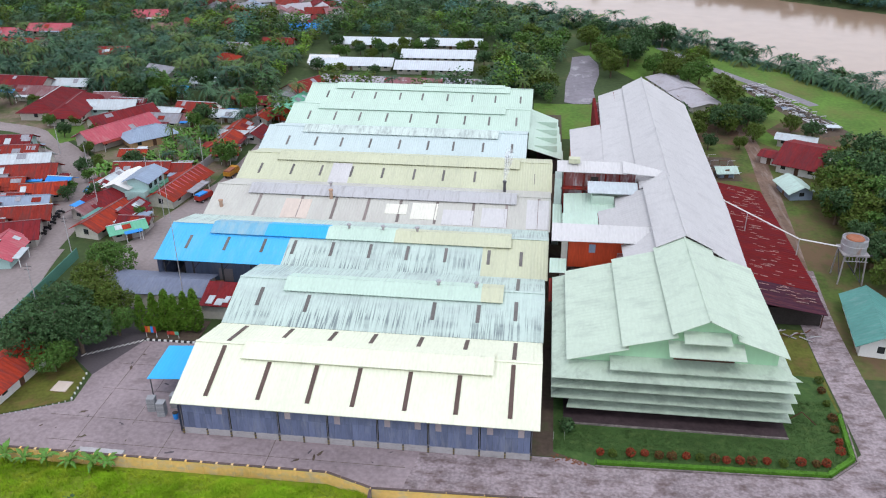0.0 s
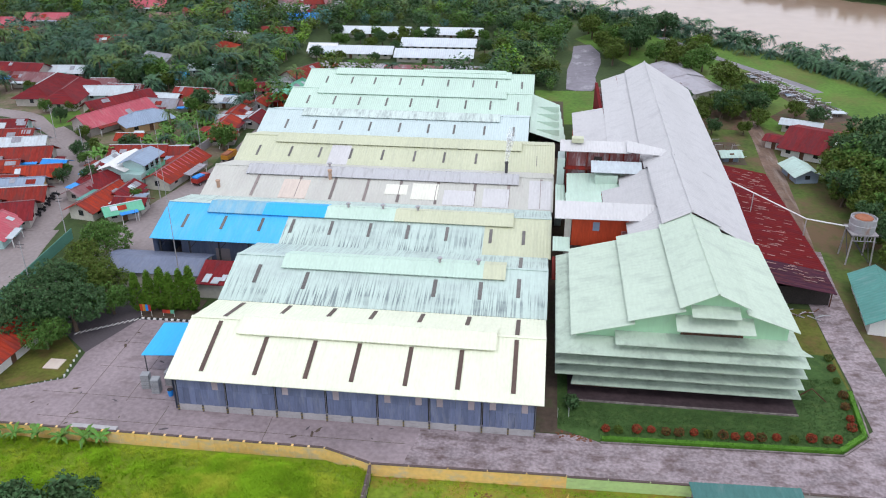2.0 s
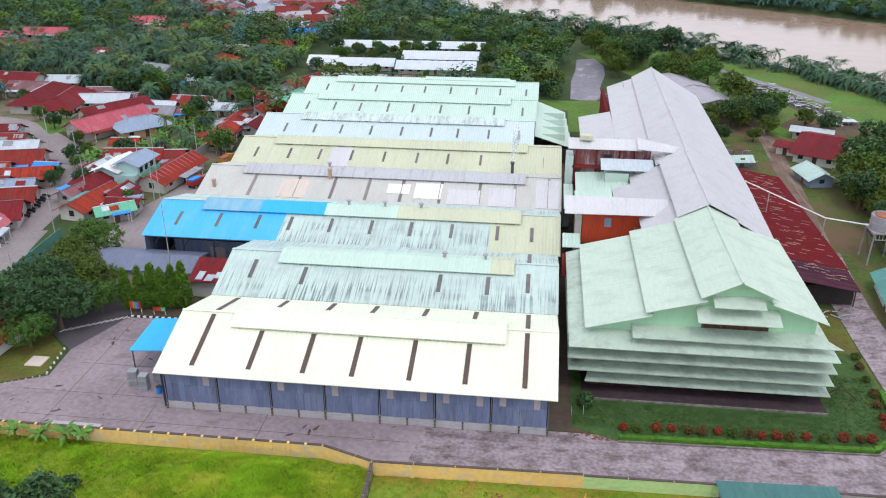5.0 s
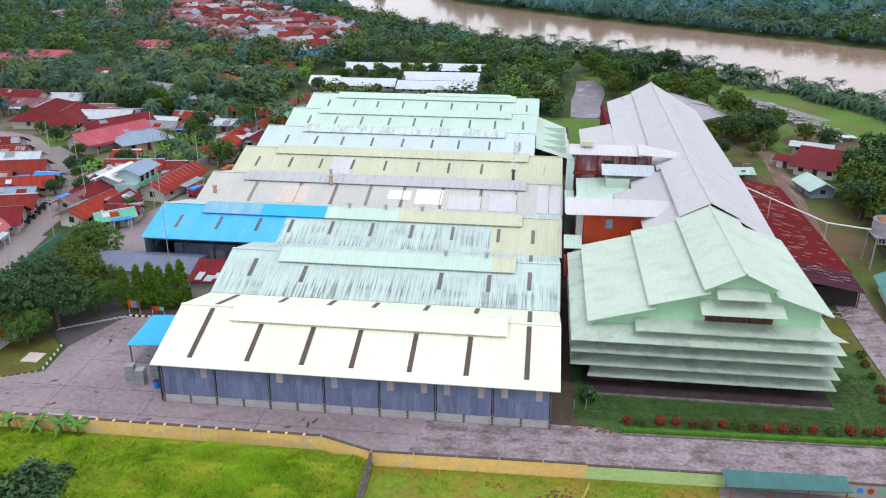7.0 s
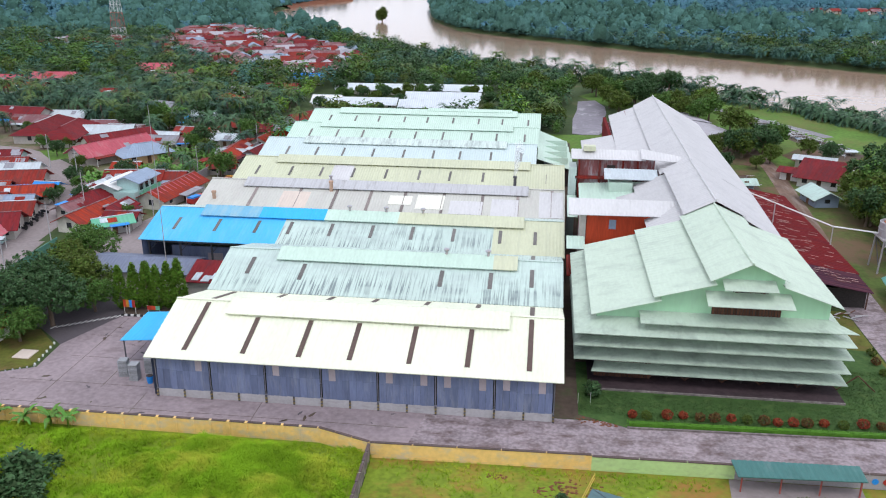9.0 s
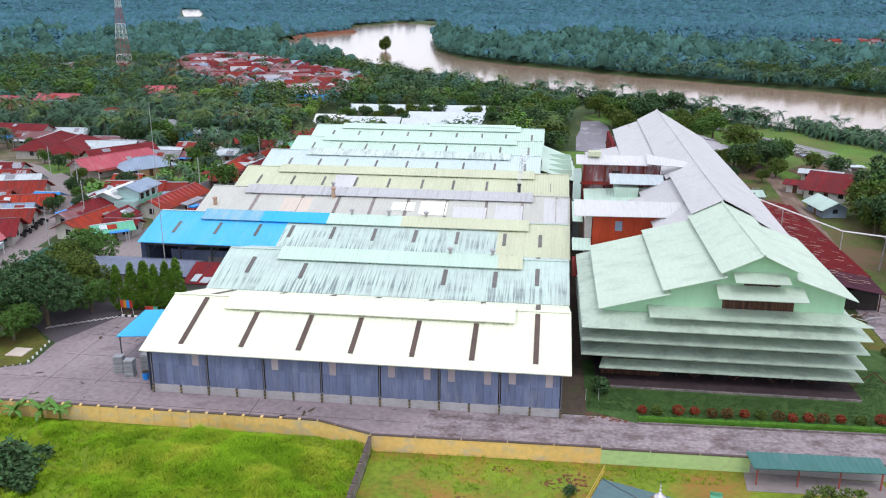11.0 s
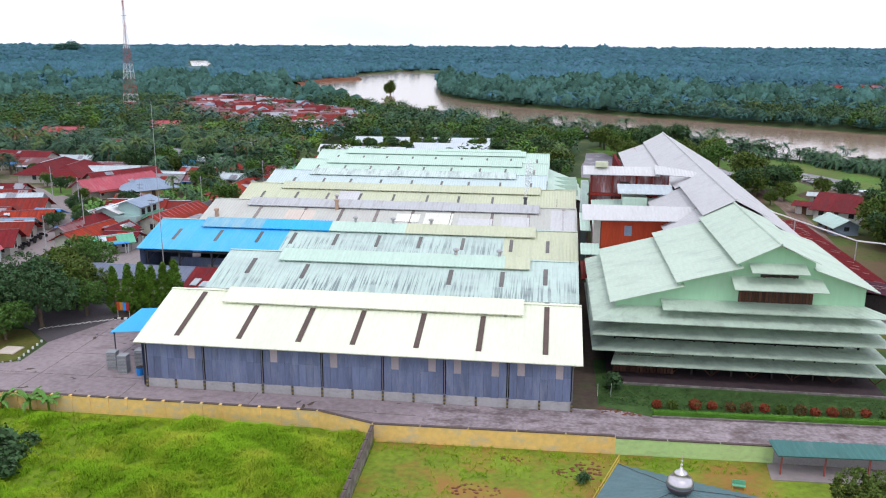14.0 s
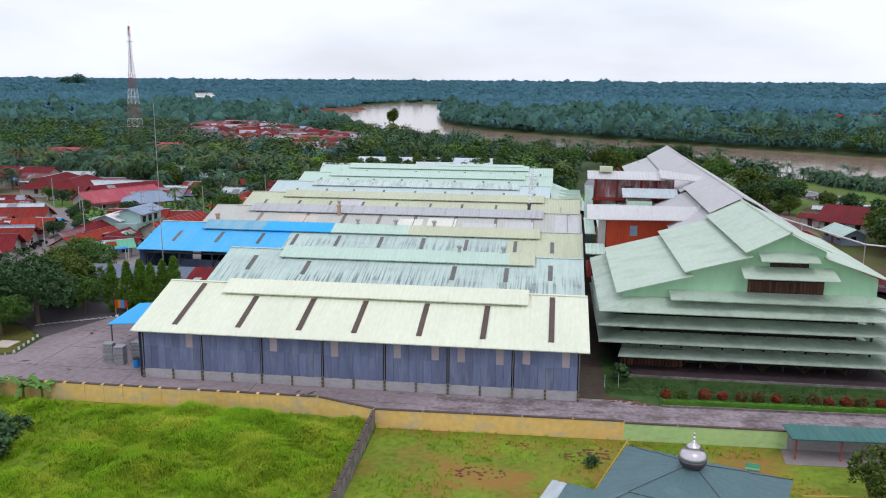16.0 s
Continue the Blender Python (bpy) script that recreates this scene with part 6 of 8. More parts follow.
flat("field", [(-120, 20), (-16.3, 20), (-16.9, 69.2), (-22.6, 71.1), (-120, 70.9)], 0.015, M["field_floor"], "lush rough field before the wall", "field")
flat("field", [(-15.9, 20), (70, 20), (70, 70.2), (18, 70.1), (4.6, 69.8), (-16.8, 69.2)], 0.015, M["dry_field"], "trodden grass field with bare earth patches", "field")
flat("lawn", [(3.7, 79.9), (6.0, 79.0), (8.6, 77.9), (36.2, 78.9), (40.0, 82.3), (40.7, 91.5), (40.6, 99.5), (33.5, 100), (3.7, 92)], 0.06, M["lawn"], "dark green ground cover before the drying house")
flat("lawn", [(-61.2, 82.6), (-61.8, 88.4), (-66, 92.3), (-75, 92), (-75, 79), (-69.8, 78.3)], 0.05, M["lawn_dry"], "small thin lawn beside the gatehouse")
flat("bed", [(-57.5, 98.2), (-49.5, 98.4), (-49.5, 104), (-60.0, 104)], 0.09, M["dark_earth"], "planted bed under the cypresses", "planting bed")
for x0, x1, y0, y1 in ((-62, -43.2, 79.6, 79.66), (-60, -14, 74.9, 74.96), (-50.4, -50.34, 78.8, 97.4), (-56.2, -56.14, 72, 97), (-44.6, -44.54, 71.8, 78.4), (-31, -30.94, 71.8, 78.2), (-58, -43.6, 85.8, 85.86), (-58.5, -50.4, 91.6, 91.66)):
    part("joint", boxes((x0, x1, y0, y1, 0.0, 0.034)), M["dark_earth"], yard)
for i in range(30):
    cx, cy, q = random.uniform(-66, -15), random.uniform(72.2, 77.6), random.uniform(0.15, 0.5)
    if i % 2:
        cx, cy = random.uniform(-58, -44.5), random.uniform(78, 96)
    bm = bmesh.new()
    turn = random.uniform(0, math.tau)
    slab(bm, [(cx + q * random.uniform(0.5, 1.9) * math.cos(turn) * math.cos(k * math.tau / 9) - 0.4 * q * math.sin(turn) * math.sin(k * math.tau / 9), cy + q * random.uniform(0.5, 1.9) * math.sin(turn) * math.cos(k * math.tau / 9) + 0.4 * q * math.cos(turn) * math.sin(k * math.tau / 9), 0.035 + 0.0003 * i) for k in range(9)], 0.03)
    part("oil_stain", bm, M["dark_earth" if i % 3 else "asphalt"], yard)
flat("meadow", [(-2, 196), (12.8, 196), (12.9, 199), (22, 199.5), (19, 214), (15, 225.5), (-2, 225)], 0.03, M["meadow"], "bright green grass patch", "meadow")
flat("meadow", [(54, 198), (74, 165), (96, 150), (118, 165), (106, 205), (92, 240), (76, 268), (62, 284), (44, 298), (20, 306), (10, 290)], 0.03, M["meadow"], "bright riverside meadow", "meadow")
flat("meadow", [(46.6, 100), (80, 100), (80, 165), (47, 165)], 0.02, M["verge_green"], "patchy verge along the track", "verge")
flat("pavement", [(-120, 112), (-90, 112), (-94, 150), (-112, 172), (-135, 182), (-140, 150)], 0.022, M["dirt_road"], "dusty ground of the market quarter", "pavement")
flat("verge", [(36, 165.1), (90, 165.1), (90, 190), (74, 206), (52, 215), (34, 222)], 0.02, M["verge_green"], "patchy verge along the track", "verge")
flat("verge", [(-92, 150), (-78, 128), (-73, 138), (-70, 160), (-72, 205), (-100, 214), (-140, 220), (-165, 228), (-165, 200), (-120, 186), (-104, 172)], 0.018, M["dirt_yard"], "patchy yards between the houses", "verge")
flat("verge", [(33.8, 92), (41.0, 92), (41.4, 112), (33.8, 112)], 0.032, M["lawn_dry"], "dry golden grass verge beside the lane", "verge")
flat("pavement", [(6.4, 227), (9, 225.7), (13.5, 226.2), (15.2, 231), (15.0, 240), (17.5, 258), (17.8, 270), (15.2, 282), (9.5, 279), (8.6, 262), (7.0, 248)], 0.05, M["lot"], "empty grey paved lot among the trees", "pavement")
solid("road", ribbon(curve([(40, 296), (47, 282), (54.5, 267), (62, 254), (69.5, 242), (75, 231)]), 3.4, 0.07), M["lot"], "narrow grey paved path by the river", "road", kind="structure")
flat("verge", [(59, 199), (78, 197), (79, 206), (74, 214), (63, 216), (57, 208)], 0.055, M["red_soil"], "trampled reddish brown plot behind the red house", "verge")
flat("verge", [(37, 198), (47, 196), (50, 206), (46, 216), (38.5, 214)], 0.055, M["red_soil"], "trampled reddish brown plot beside the drying house", "verge")
flat("lawn", [(-125.7, 187.8), (-116.9, 178.7), (-112.7, 184.7), (-120.2, 195.2)], 0.06, M["meadow"], "strip of green garden beside the town road")
flat("pavement", [(17.2, 67.1), (29.3, 67.5), (29.5, 70), (17.5, 70)], 0.05, M["dirt_road"], "pale dusty earthen floor under the shelter", "pavement")
for x, y, r in ((3.0, 66.8, 1.9), (1.2, 66.0, 1.4), (-7.0, 62.0, 1.4), (7.0, 78.6, 1.0), (38.0, 80.8, 0.5), (5.4, 78.8, 1.3), (-4.4, 67.6, 0.7)):
    ob = thing("bare_earth", "crumbled patch of bare red earth", "bare earth", kind="structure")
    for n in range(34):
        a, d, q = random.uniform(0, math.tau), r * random.random() ** 0.6, random.uniform(0.05, 0.2) * min(1, r)
        cx, cy = x + 1.5 * d * math.cos(a), y + 0.8 * d * math.sin(a)
        bm = bmesh.new()
        slab(bm, [(cx + q * random.uniform(0.6, 1.4) * math.cos(k * math.tau / 7), cy + q * random.uniform(0.5, 1.1) * math.sin(k * math.tau / 7), 0.045 + 0.012 * n / 26) for k in range(7)], 0.06)
        part("clod", bm, M["clod_earth"], ob)
cliff_y = np.linspace(738, 868, 40)
edge = np.interp(cliff_y, [738, 785, 830, 868], [-232, -233, -221, -206]) + np.sin(cliff_y * 0.21) + np.array([random.uniform(-1.0, 1.0) for _ in cliff_y])
lip = 1.5 + np.array([random.uniform(-0.7, 0.7) for _ in cliff_y])
rows = np.stack([np.stack([edge + d, cliff_y, np.clip(lip, 0.3, 3) * h - 1.7 * (1 - h)], -1) for d, h in ((3.5, 0.0), (0.0, 0.75), (-3.0, 1.0), (-9.0, 0.5))], 1)
ids = np.arange(160).reshape(40, 4)
tagged(new("bank_cliff", raw_mesh("bank_cliff", rows.reshape(-1, 3), np.stack([ids[:-1, :-1], ids[1:, :-1], ids[1:, 1:], ids[:-1, 1:]], -1).reshape(-1, 4), [M["clod_earth"]])), "low bare red earth bank above the water", "river bank", kind="structure")

# ---- plants ----


def leaf_cards(rng, centres, size, spread, per, up=0.5):
    """Small four-cornered leaves scattered round the given centres."""
    n = len(centres) * per
    c = np.repeat(centres, per, 0) + rng.normal(0, 1, (n, 3)) * spread
    out = rng.normal(0, 1, (n, 3))
    out[:, 2] = np.abs(out[:, 2]) + up
    out /= np.linalg.norm(out, axis=1)[:, None]
    a = np.cross(out, rng.normal(0, 1, (n, 3)))
    a /= np.linalg.norm(a, axis=1)[:, None]
    b = np.cross(out, a)
    s = size * rng.uniform(0.6, 1.3, (n, 1))
    v = np.stack([c - a * s, c - b * s * 0.55, c + a * s, c + b * s * 0.55], 1).reshape(-1, 3)
    return v, np.arange(n * 4).reshape(-1, 4)


def crown_points(rng, n, r, rz, z, lobes=7):
    """Clump centres on a lumpy crown made of several lobes."""
    lobe = rng.normal(0, 1, (lobes, 3))
    lobe /= np.linalg.norm(lobe, axis=1)[:, None]
    lobe *= np.array([r, r, rz]) * 0.55
    lobe[:, 2] = np.abs(lobe[:, 2]) * 0.9 - rz * 0.15
    p = rng.normal(0, 1, (n, 3))
    p /= np.linalg.norm(p, axis=1)[:, None]
    p *= (rng.uniform(0.55, 1.0, (n, 1)) ** 0.5) * np.array([r, r, rz]) * 0.55
    p += lobe[rng.integers(0, lobes, n)]
    p[:, 2] += z
    return p


def tree_thing(seed, r, h, mat, n, per, size, label, group="", name="tree", category="tree", trunk=0.25, low=0.56):
    rng = np.random.default_rng(seed)
    ob = thing(name, label, category, group)
    rz = h * 0.46
    bm = bmesh.new()
    tube(bm, (0, 0, -0.1), (0.1, 0.05, h * 0.45), trunk, trunk * 0.7, 7)
    for k in range(5):
        a = k * math.tau / 5 + seed
        tube(bm, (0.1, 0.05, h * 0.42), (r * 0.55 * math.cos(a), r * 0.55 * math.sin(a), h * 0.68), trunk * 0.5, trunk * 0.18, 5)
    part("trunk", bm, M["bark"], ob)
    v, q = leaf_cards(rng, crown_points(rng, n, r, rz, h * low), size, size * 0.9, per)
    crown = new("crown", raw_mesh("crown", v, q, [M[mat]]))
    crown.parent = ob
    return ob


def frond_cards(rng, n, length, droop, leaflets, width, z, wild=0.3, lift=0.1):
    """Arching fronds; each is a midrib strip with leaflets on both sides (no leaflets: a V-shaped strip)."""
    vs, qs = [], []

    def quad(a, b, c, d):
        k = len(vs)
        vs.extend((a, b, c, d))
        qs.append((k, k + 1, k + 2, k + 3))

    for i in range(n):
        t = i * 2.4 + rng.uniform(-0.2, 0.2)
        rise = rng.uniform(lift, lift + 1.6)
        L = length * rng.uniform(0.8, 1.1)
        d = np.array([math.cos(t), math.sin(t), 0])
        side = np.array([-d[1], d[0], 0])
        seg = max(3, leaflets or 3)
        pts = []
        for k in range(seg + 1):
            f = k / seg
            pts.append(d * L * (f - 0.18 * f * f) + np.array([0, 0, z + L * (0.62 * rise * f - droop * f * f)]))
        for k in range(seg):
            p, q = pts[k], pts[k + 1]
            w = width * (1.15 - 0.9 * abs(k / seg - 0.35))
            if leaflets:
                quad(p - side * 0.05, q - side * 0.05, q + side * 0.05, p + side * 0.05)
                for s in (-1, 1):
                    tip = p + (q - p) * 1.6 + side * s * w + np.array([0, 0, -w * 0.22])
                    quad(p, p + (q - p) * 0.62, tip, tip - (q - p) * 0.18)
            else:
                for s in (-1, 1):
                    dn = np.array([0, 0, -w * 0.35])
                    w2 = w * (0.25 if k == seg - 1 else 1)
                    quad(p, q, q + side * s * w2 + dn, p + side * s * w + dn)
    return np.array(vs, float), np.array(qs)


def palm_thing(seed, h, label, group="palms around the town", n=26, length=4.2, tone="frond"):
    rng = np.random.default_rng(seed)
    ob = thing("palm", label, "palm", group)
    bm = bmesh.new()
    tube(bm, (0, 0, -0.1), (0.15, 0.1, h), 0.28, 0.2, 7)
    part("trunk", bm, M["bark"], ob)
    v, q = frond_cards(rng, n, length, 0.72, 10, 0.50, h)
    crown = new("crown", raw_mesh("crown", v, q, [M[tone]]))
    crown.parent = ob
    return ob


def banana_thing(seed, label="banana plant with broad torn green leaves", group="banana plants"):
    rng = np.random.default_rng(seed)
    ob = thing("banana_plant", label, "banana plant", group)
    bm = bmesh.new()
    tube(bm, (0, 0, -0.1), (0.05, 0.02, 1.5), 0.14, 0.09, 7)
    part("stem", bm, M["leaf_bright"], ob)
    v, q = frond_cards(rng, 9, 1.9, 0.85, 0, 0.25, 1.35, lift=0.9)
    crown = new("leaves", raw_mesh("leaves", v, q, [M["banana"]]))
    crown.parent = ob
    return ob


def scatter(maker, places, spread=0.16, turn=True):
    """The first one where it is named first; copies of the makers' plants at the rest."""
    models = maker
    used = set()
    for i, p in enumerate(places):
        m = models[i % len(models)]
        s = p[2] if len(p) > 2 else random.uniform(1 - spread, 1 + spread)
        at = pose(p[0], p[1], 0, 0, 0, random.uniform(0, 360) if turn else 0)
        if id(m) in used:
            m = copy_thing(m, at)
        used.add(id(m))
        m.matrix_basis = at
        m.scale = (s, s, s)


BIG = "broad dark green shade tree by the gate"
big = [tree_thing(3, 5.6, 9.0, "leaf_dark", 620, 16, 0.20, BIG, "shade trees by the gate", trunk=0.4), tree_thing(4, 4.8, 8.2, "leaf_olive", 560, 16, 0.20, BIG, "shade trees by the gate", trunk=0.35), tree_thing(5, 5.0, 8.6, "leaf", 560, 16, 0.20, BIG, "shade trees by the gate", trunk=0.35)]
scatter(big, [(-70.0, 92.0, 1.0), (-71.0, 108.5, 0.82), (-71.0, 115.0, 0.84), (-70.8, 98.0, 0.95), (-65.2, 103.0, 0.80), (-61.8, 98.6, 0.62), (-65.0, 93.5, 0.85), (-68.0, 103.5, 0.8), (-66.5, 88.6, 0.62)])
MID = "leafy green tree among the houses and lanes"
mid = [tree_thing(11, 3.6, 7.2, "leaf_dark", 260, 15, 0.24, MID, "leafy trees"), tree_thing(12, 3.2, 6.2, "leaf_olive", 240, 15, 0.23, MID, "leafy trees"), tree_thing(13, 3.0, 6.6, "leaf", 230, 15, 0.23, MID, "leafy trees")]
LANE_TREES = [
    (52.7, 226, 1.3), (46.7, 199, 1.0), (55.3, 202, 1.05),
    (46.7, 250, 1.3), (27, 268, 1.4), (37.7, 262, 1.3),
    (62.6, 162.5, 1.5), (69.4, 176, 1.6), (58.5, 152.3, 1.15),
    (65, 155, 1.5), (44.5, 205, 1.0), (53, 211, 1.05),
    (2.9, 268, 1.5), (-4.8, 242, 1.4), (1.1, 236, 1.2),
    (58, 206, 0.9), (57, 216, 1.1), (48, 210, 0.9),
    (60, 210, 0.9), (50, 236, 1.2), (43, 247, 1.1),
    (66, 200, 0.8), (38, 252, 1.2), (20, 274, 1.4),
]
RIVERSIDE_TREES = [
    (24, 282, 1.3), (16, 290, 1.3), (72, 166, 1.6),
    (76, 174, 1.6), (71, 157, 1.5), (61.5, 145, 1.0),
    (67, 148, 1.35), (75, 160, 1.6), (60, 138, 0.8),
    (66, 140, 1.2), (74, 150, 1.5), (62, 219, 0.8),
    (34, 256, 1.2), (30, 276, 1.2), (22, 264, 1.2),
    (-70.8, 168.5, 1.05), (-100, 160, 0.6), (-98.6, 163, 0.5),
    (-97, 156, 0.5), (-118, 183, 0.6), (-111, 186, 0.55),
    (-126, 190, 0.6), (-90.5, 164, 0.7), (-106, 172, 0.6),
]
TOWN_TREES = [
    (-108, 217, 1.2), (-114, 213, 1.1), (-103, 213, 1.0),
    (-111, 222, 1.2), (-98, 225, 1.1), (-120, 219, 1.0),
    (-98, 150, 0.45), (-96.5, 146, 0.5), (-100.5, 166.5, 0.45),
    (-91, 150, 0.5), (-90, 146, 0.6), (-108, 179, 0.5),
    (-77.5, 139, 0.45), (-75.5, 146.5, 0.4), (-120, 192, 0.5),
    (-118.5, 205, 0.5), (-136, 200, 0.6), (-140, 207, 0.6),
    (-88, 192, 0.8), (-86, 196, 0.9), (-82, 187, 0.8),
    (-66, 247.5, 0.6), (-52, 248, 0.55), (-47.6, 275, 0.7),
]
SCHOOL_TREES = [
    (-28, 280, 0.7), (-47.6, 263, 0.6), (-57, 268, 0.7), (-66, 270, 0.7), (-62, 274, 0.6), (-52, 279, 0.6),
    (-36, 247.5, 0.4), (-71, 251, 0.7), (-63, 250.5, 0.6), (-68, 268, 0.8), (-54, 272, 0.75), (-48, 283, 0.8), (-43, 281, 0.7), (-38, 280, 0.75), (-26, 281, 0.8), (-21, 279, 0.8), (-72, 281, 0.8), (-64, 280, 0.7), (-58, 281, 0.75), (-19, 262, 0.8), (-18, 249, 0.7), (-78, 205, 1.0), (-80, 211, 0.9),
    (-12, 258, 1.2), (-8, 280, 1.3), (-14, 288, 1.2),
    (-4, 296, 1.3), (6, 290, 1.2),
]
MID_AT = LANE_TREES + RIVERSIDE_TREES + TOWN_TREES + SCHOOL_TREES


def open_ground(p):
    """The meadow with the racks and the plot behind the red house, where no tree stands."""
    return 57 < p[0] < 84 and 208 < p[1] < 264 or 55 < p[0] < 80 and 189 < p[1] <= 208 and p[2] > 0.85


scatter(mid, [p for p in MID_AT if not open_ground(p)])
DARK_GROVE = [
    (62.7, 207, 0.8), (57.5, 152, 1.1), (58.2, 158, 1.2),
    (60.5, 164, 1.3), (63.5, 170, 1.3), (59.0, 146, 1.0),
    (62.0, 156, 1.5), (66, 164, 1.6), (69, 170, 1.6),
    (66.5, 176, 1.4), (58.0, 140, 0.9), (62, 150, 1.4),
    (56.2, 134, 0.8), (59.5, 132, 1.1), (63, 136, 1.3),
    (58.5, 126, 1.0), (62, 122, 1.2), (50.5, 226, 1.4),
    (46.5, 204, 1.1), (51.5, 205, 1.1),
]
FAR_LANE_TREES = [
    (55.5, 207, 1.2), (60.5, 210, 1.1), (63.0, 207, 0.9),
    (49.0, 214, 1.0), (45.0, 212, 0.9), (54.0, 217, 0.9),
    (24, 276, 1.5), (19, 268, 1.3), (41, 296, 1.3),
    (48, 268, 1.3), (45, 259, 1.2), (33, 284, 1.4),
    (64, 230, 0.8), (52, 199, 0.8), (47.5, 193, 0.6),
    (40, 192, 0.6), (38, 200, 0.8), (41, 208, 0.8),
    (36, 212, 0.8), (20.8, 255, 1.2), (15, 298, 1.2), (19, 306, 1.1), (28, 281, 1.3),
]
bright = tree_thing(14, 3.8, 7.0, "leaf_bright", 300, 15, 0.24, "round bright green tree beside the grey store")
bright.matrix_basis = pose(48.5, 268.5, 0)
scatter([mid[1], mid[0], mid[1]], [p for p in DARK_GROVE + FAR_LANE_TREES if not open_ground(p)])
CYP = "tall narrow bright green cypress in the bed"
rng = np.random.default_rng(21)
cyp = thing("cypress", CYP, "cypress", "row of cypresses")
bm = bmesh.new()
tube(bm, (0, 0, -0.1), (0, 0, 5.5), 0.14, 0.05, 6)
part("trunk", bm, M["bark"], cyp)
f = rng.uniform(0, 1, 420)
ang = rng.uniform(0, math.tau, 420)
rad = 1.12 * np.clip(1.25 * (1 - f) ** 0.6, 0, 1) * np.clip(f * 6 + 0.3, 0, 1) * rng.uniform(0.75, 1.0, 420)
v, q = leaf_cards(rng, np.stack([rad * np.cos(ang), rad * np.sin(ang), 0.4 + f * 7.2], 1), 0.15, 0.13, 14)
crown = new("crown", raw_mesh("crown", v, q, [M["cypress"]]))
crown.parent = cyp
scatter([cyp], [(-58.6, 100.0, 0.84), (-56.6, 100.2, 0.88), (-55.0, 100.6, 0.9), (-53.4, 100.4, 0.86), (-52.0, 100.9, 0.9), (-50.5, 101.0, 0.97), (-55.8, 102.6, 0.8)])
bananas = [banana_thing(31), banana_thing(32), banana_thing(33)]
scatter(bananas, [(-62.2, 70.1), (-59.7, 70.0), (-56.8, 69.9), (-53.9, 70.1), (-51.1, 70.2), (-49.2, 70.3)] + [(random.uniform(-92, -76), random.uniform(162, 190), random.uniform(0.6, 1.0)) for _ in range(120)]
        + [(-94 + random.uniform(-2, 2), 158 + random.uniform(-3, 3), 1.4) for _ in range(5)], 0.15)

# ---- palms and woods ----
BLOCKED = [(-66, 6, 60, 224), (-80, -14, 227, 298), (3, 50, 60, 256), (5, 18, 222, 284), (-130, -60, 100, 160)]


def clear_of(x, y):
    """True where a plant may stand: off roofs, roads and water; for arrays."""
    ok = bank(x, y) > 3
    for x0, x1, y0, y1 in BLOCKED:
        ok &= ~((x > x0) & (x < x1) & (y > y0) & (y < y1))
    for h in TOWN:
        ok &= np.hypot(x - h[0], y - h[1]) > 0.55 * max(h[3], h[4]) + 2.2
    for px, py in TOWN_ROAD[::2]:
        ok &= np.hypot(x - px, y - py) > 6
    ok &= ~village_zone(x, y) & ~bare(x, y)
    return ok


def reach(x, y, y0, y1, half):
    """A narrow stretch of far water seen end on; for arrays."""
    return (np.abs(x + 0.44 * y) < half) & (y > y0) & (y < y1)


def bare(x, y):
    """The open flat beyond the head of the river reach; for arrays."""
    return (np.hypot((x + 150) / 42, (y - 1125) / 52) < 1) | reach(x, y, 900, 1720, 26)


VILLAGE = [(-84, 314), (-106, 317), (-135, 339), (-160, 360), (-186, 396), (-202, 425), (-222, 470), (-214, 520), (-185, 512), (-150, 470), (-122, 436), (-98, 405), (-80, 366)]


def village_zone(x, y):
    """The far village: a long patch along the near bank; for arrays."""
    inside = np.zeros(np.shape(x), bool)
    for (ax, ay), (bx, by) in zip(VILLAGE, VILLAGE[1:] + VILLAGE[:1]):
        inside ^= ((ay > y) != (by > y)) & (x < (bx - ax) * (y - ay) / (by - ay) + ax)
    return inside & (bank(x, y) > 8) | (np.hypot((x - 238) / 62, (y - 712) / 48) < 1) | (np.hypot(x - 130, y - 552) < 14) | (np.hypot(x - 169, y - 452) < 12) | (np.hypot((x + 264) / 24, (y - 416) / 14) < 1) | (np.hypot(x + 230, y - 430) < 7)


def wedge(rng, n, y0, y1, pad=1.08):
    """Random places within the view's fan between two distances."""
    y = np.sqrt(rng.uniform(y0 * y0, y1 * y1, n))
    return y * rng.uniform(-0.80 * pad, 0.40 * pad, n), y


def spaced(x, y, gap):
    """Keeps a subset at least about gap apart."""
    seen, keep = set(), []
    for i, (a, b) in enumerate(zip(x, y)):
        key = (int(a // gap), int(b // gap))
        if key not in seen:
            seen.add(key)
            keep.append(i)
    return np.array(keep, int)


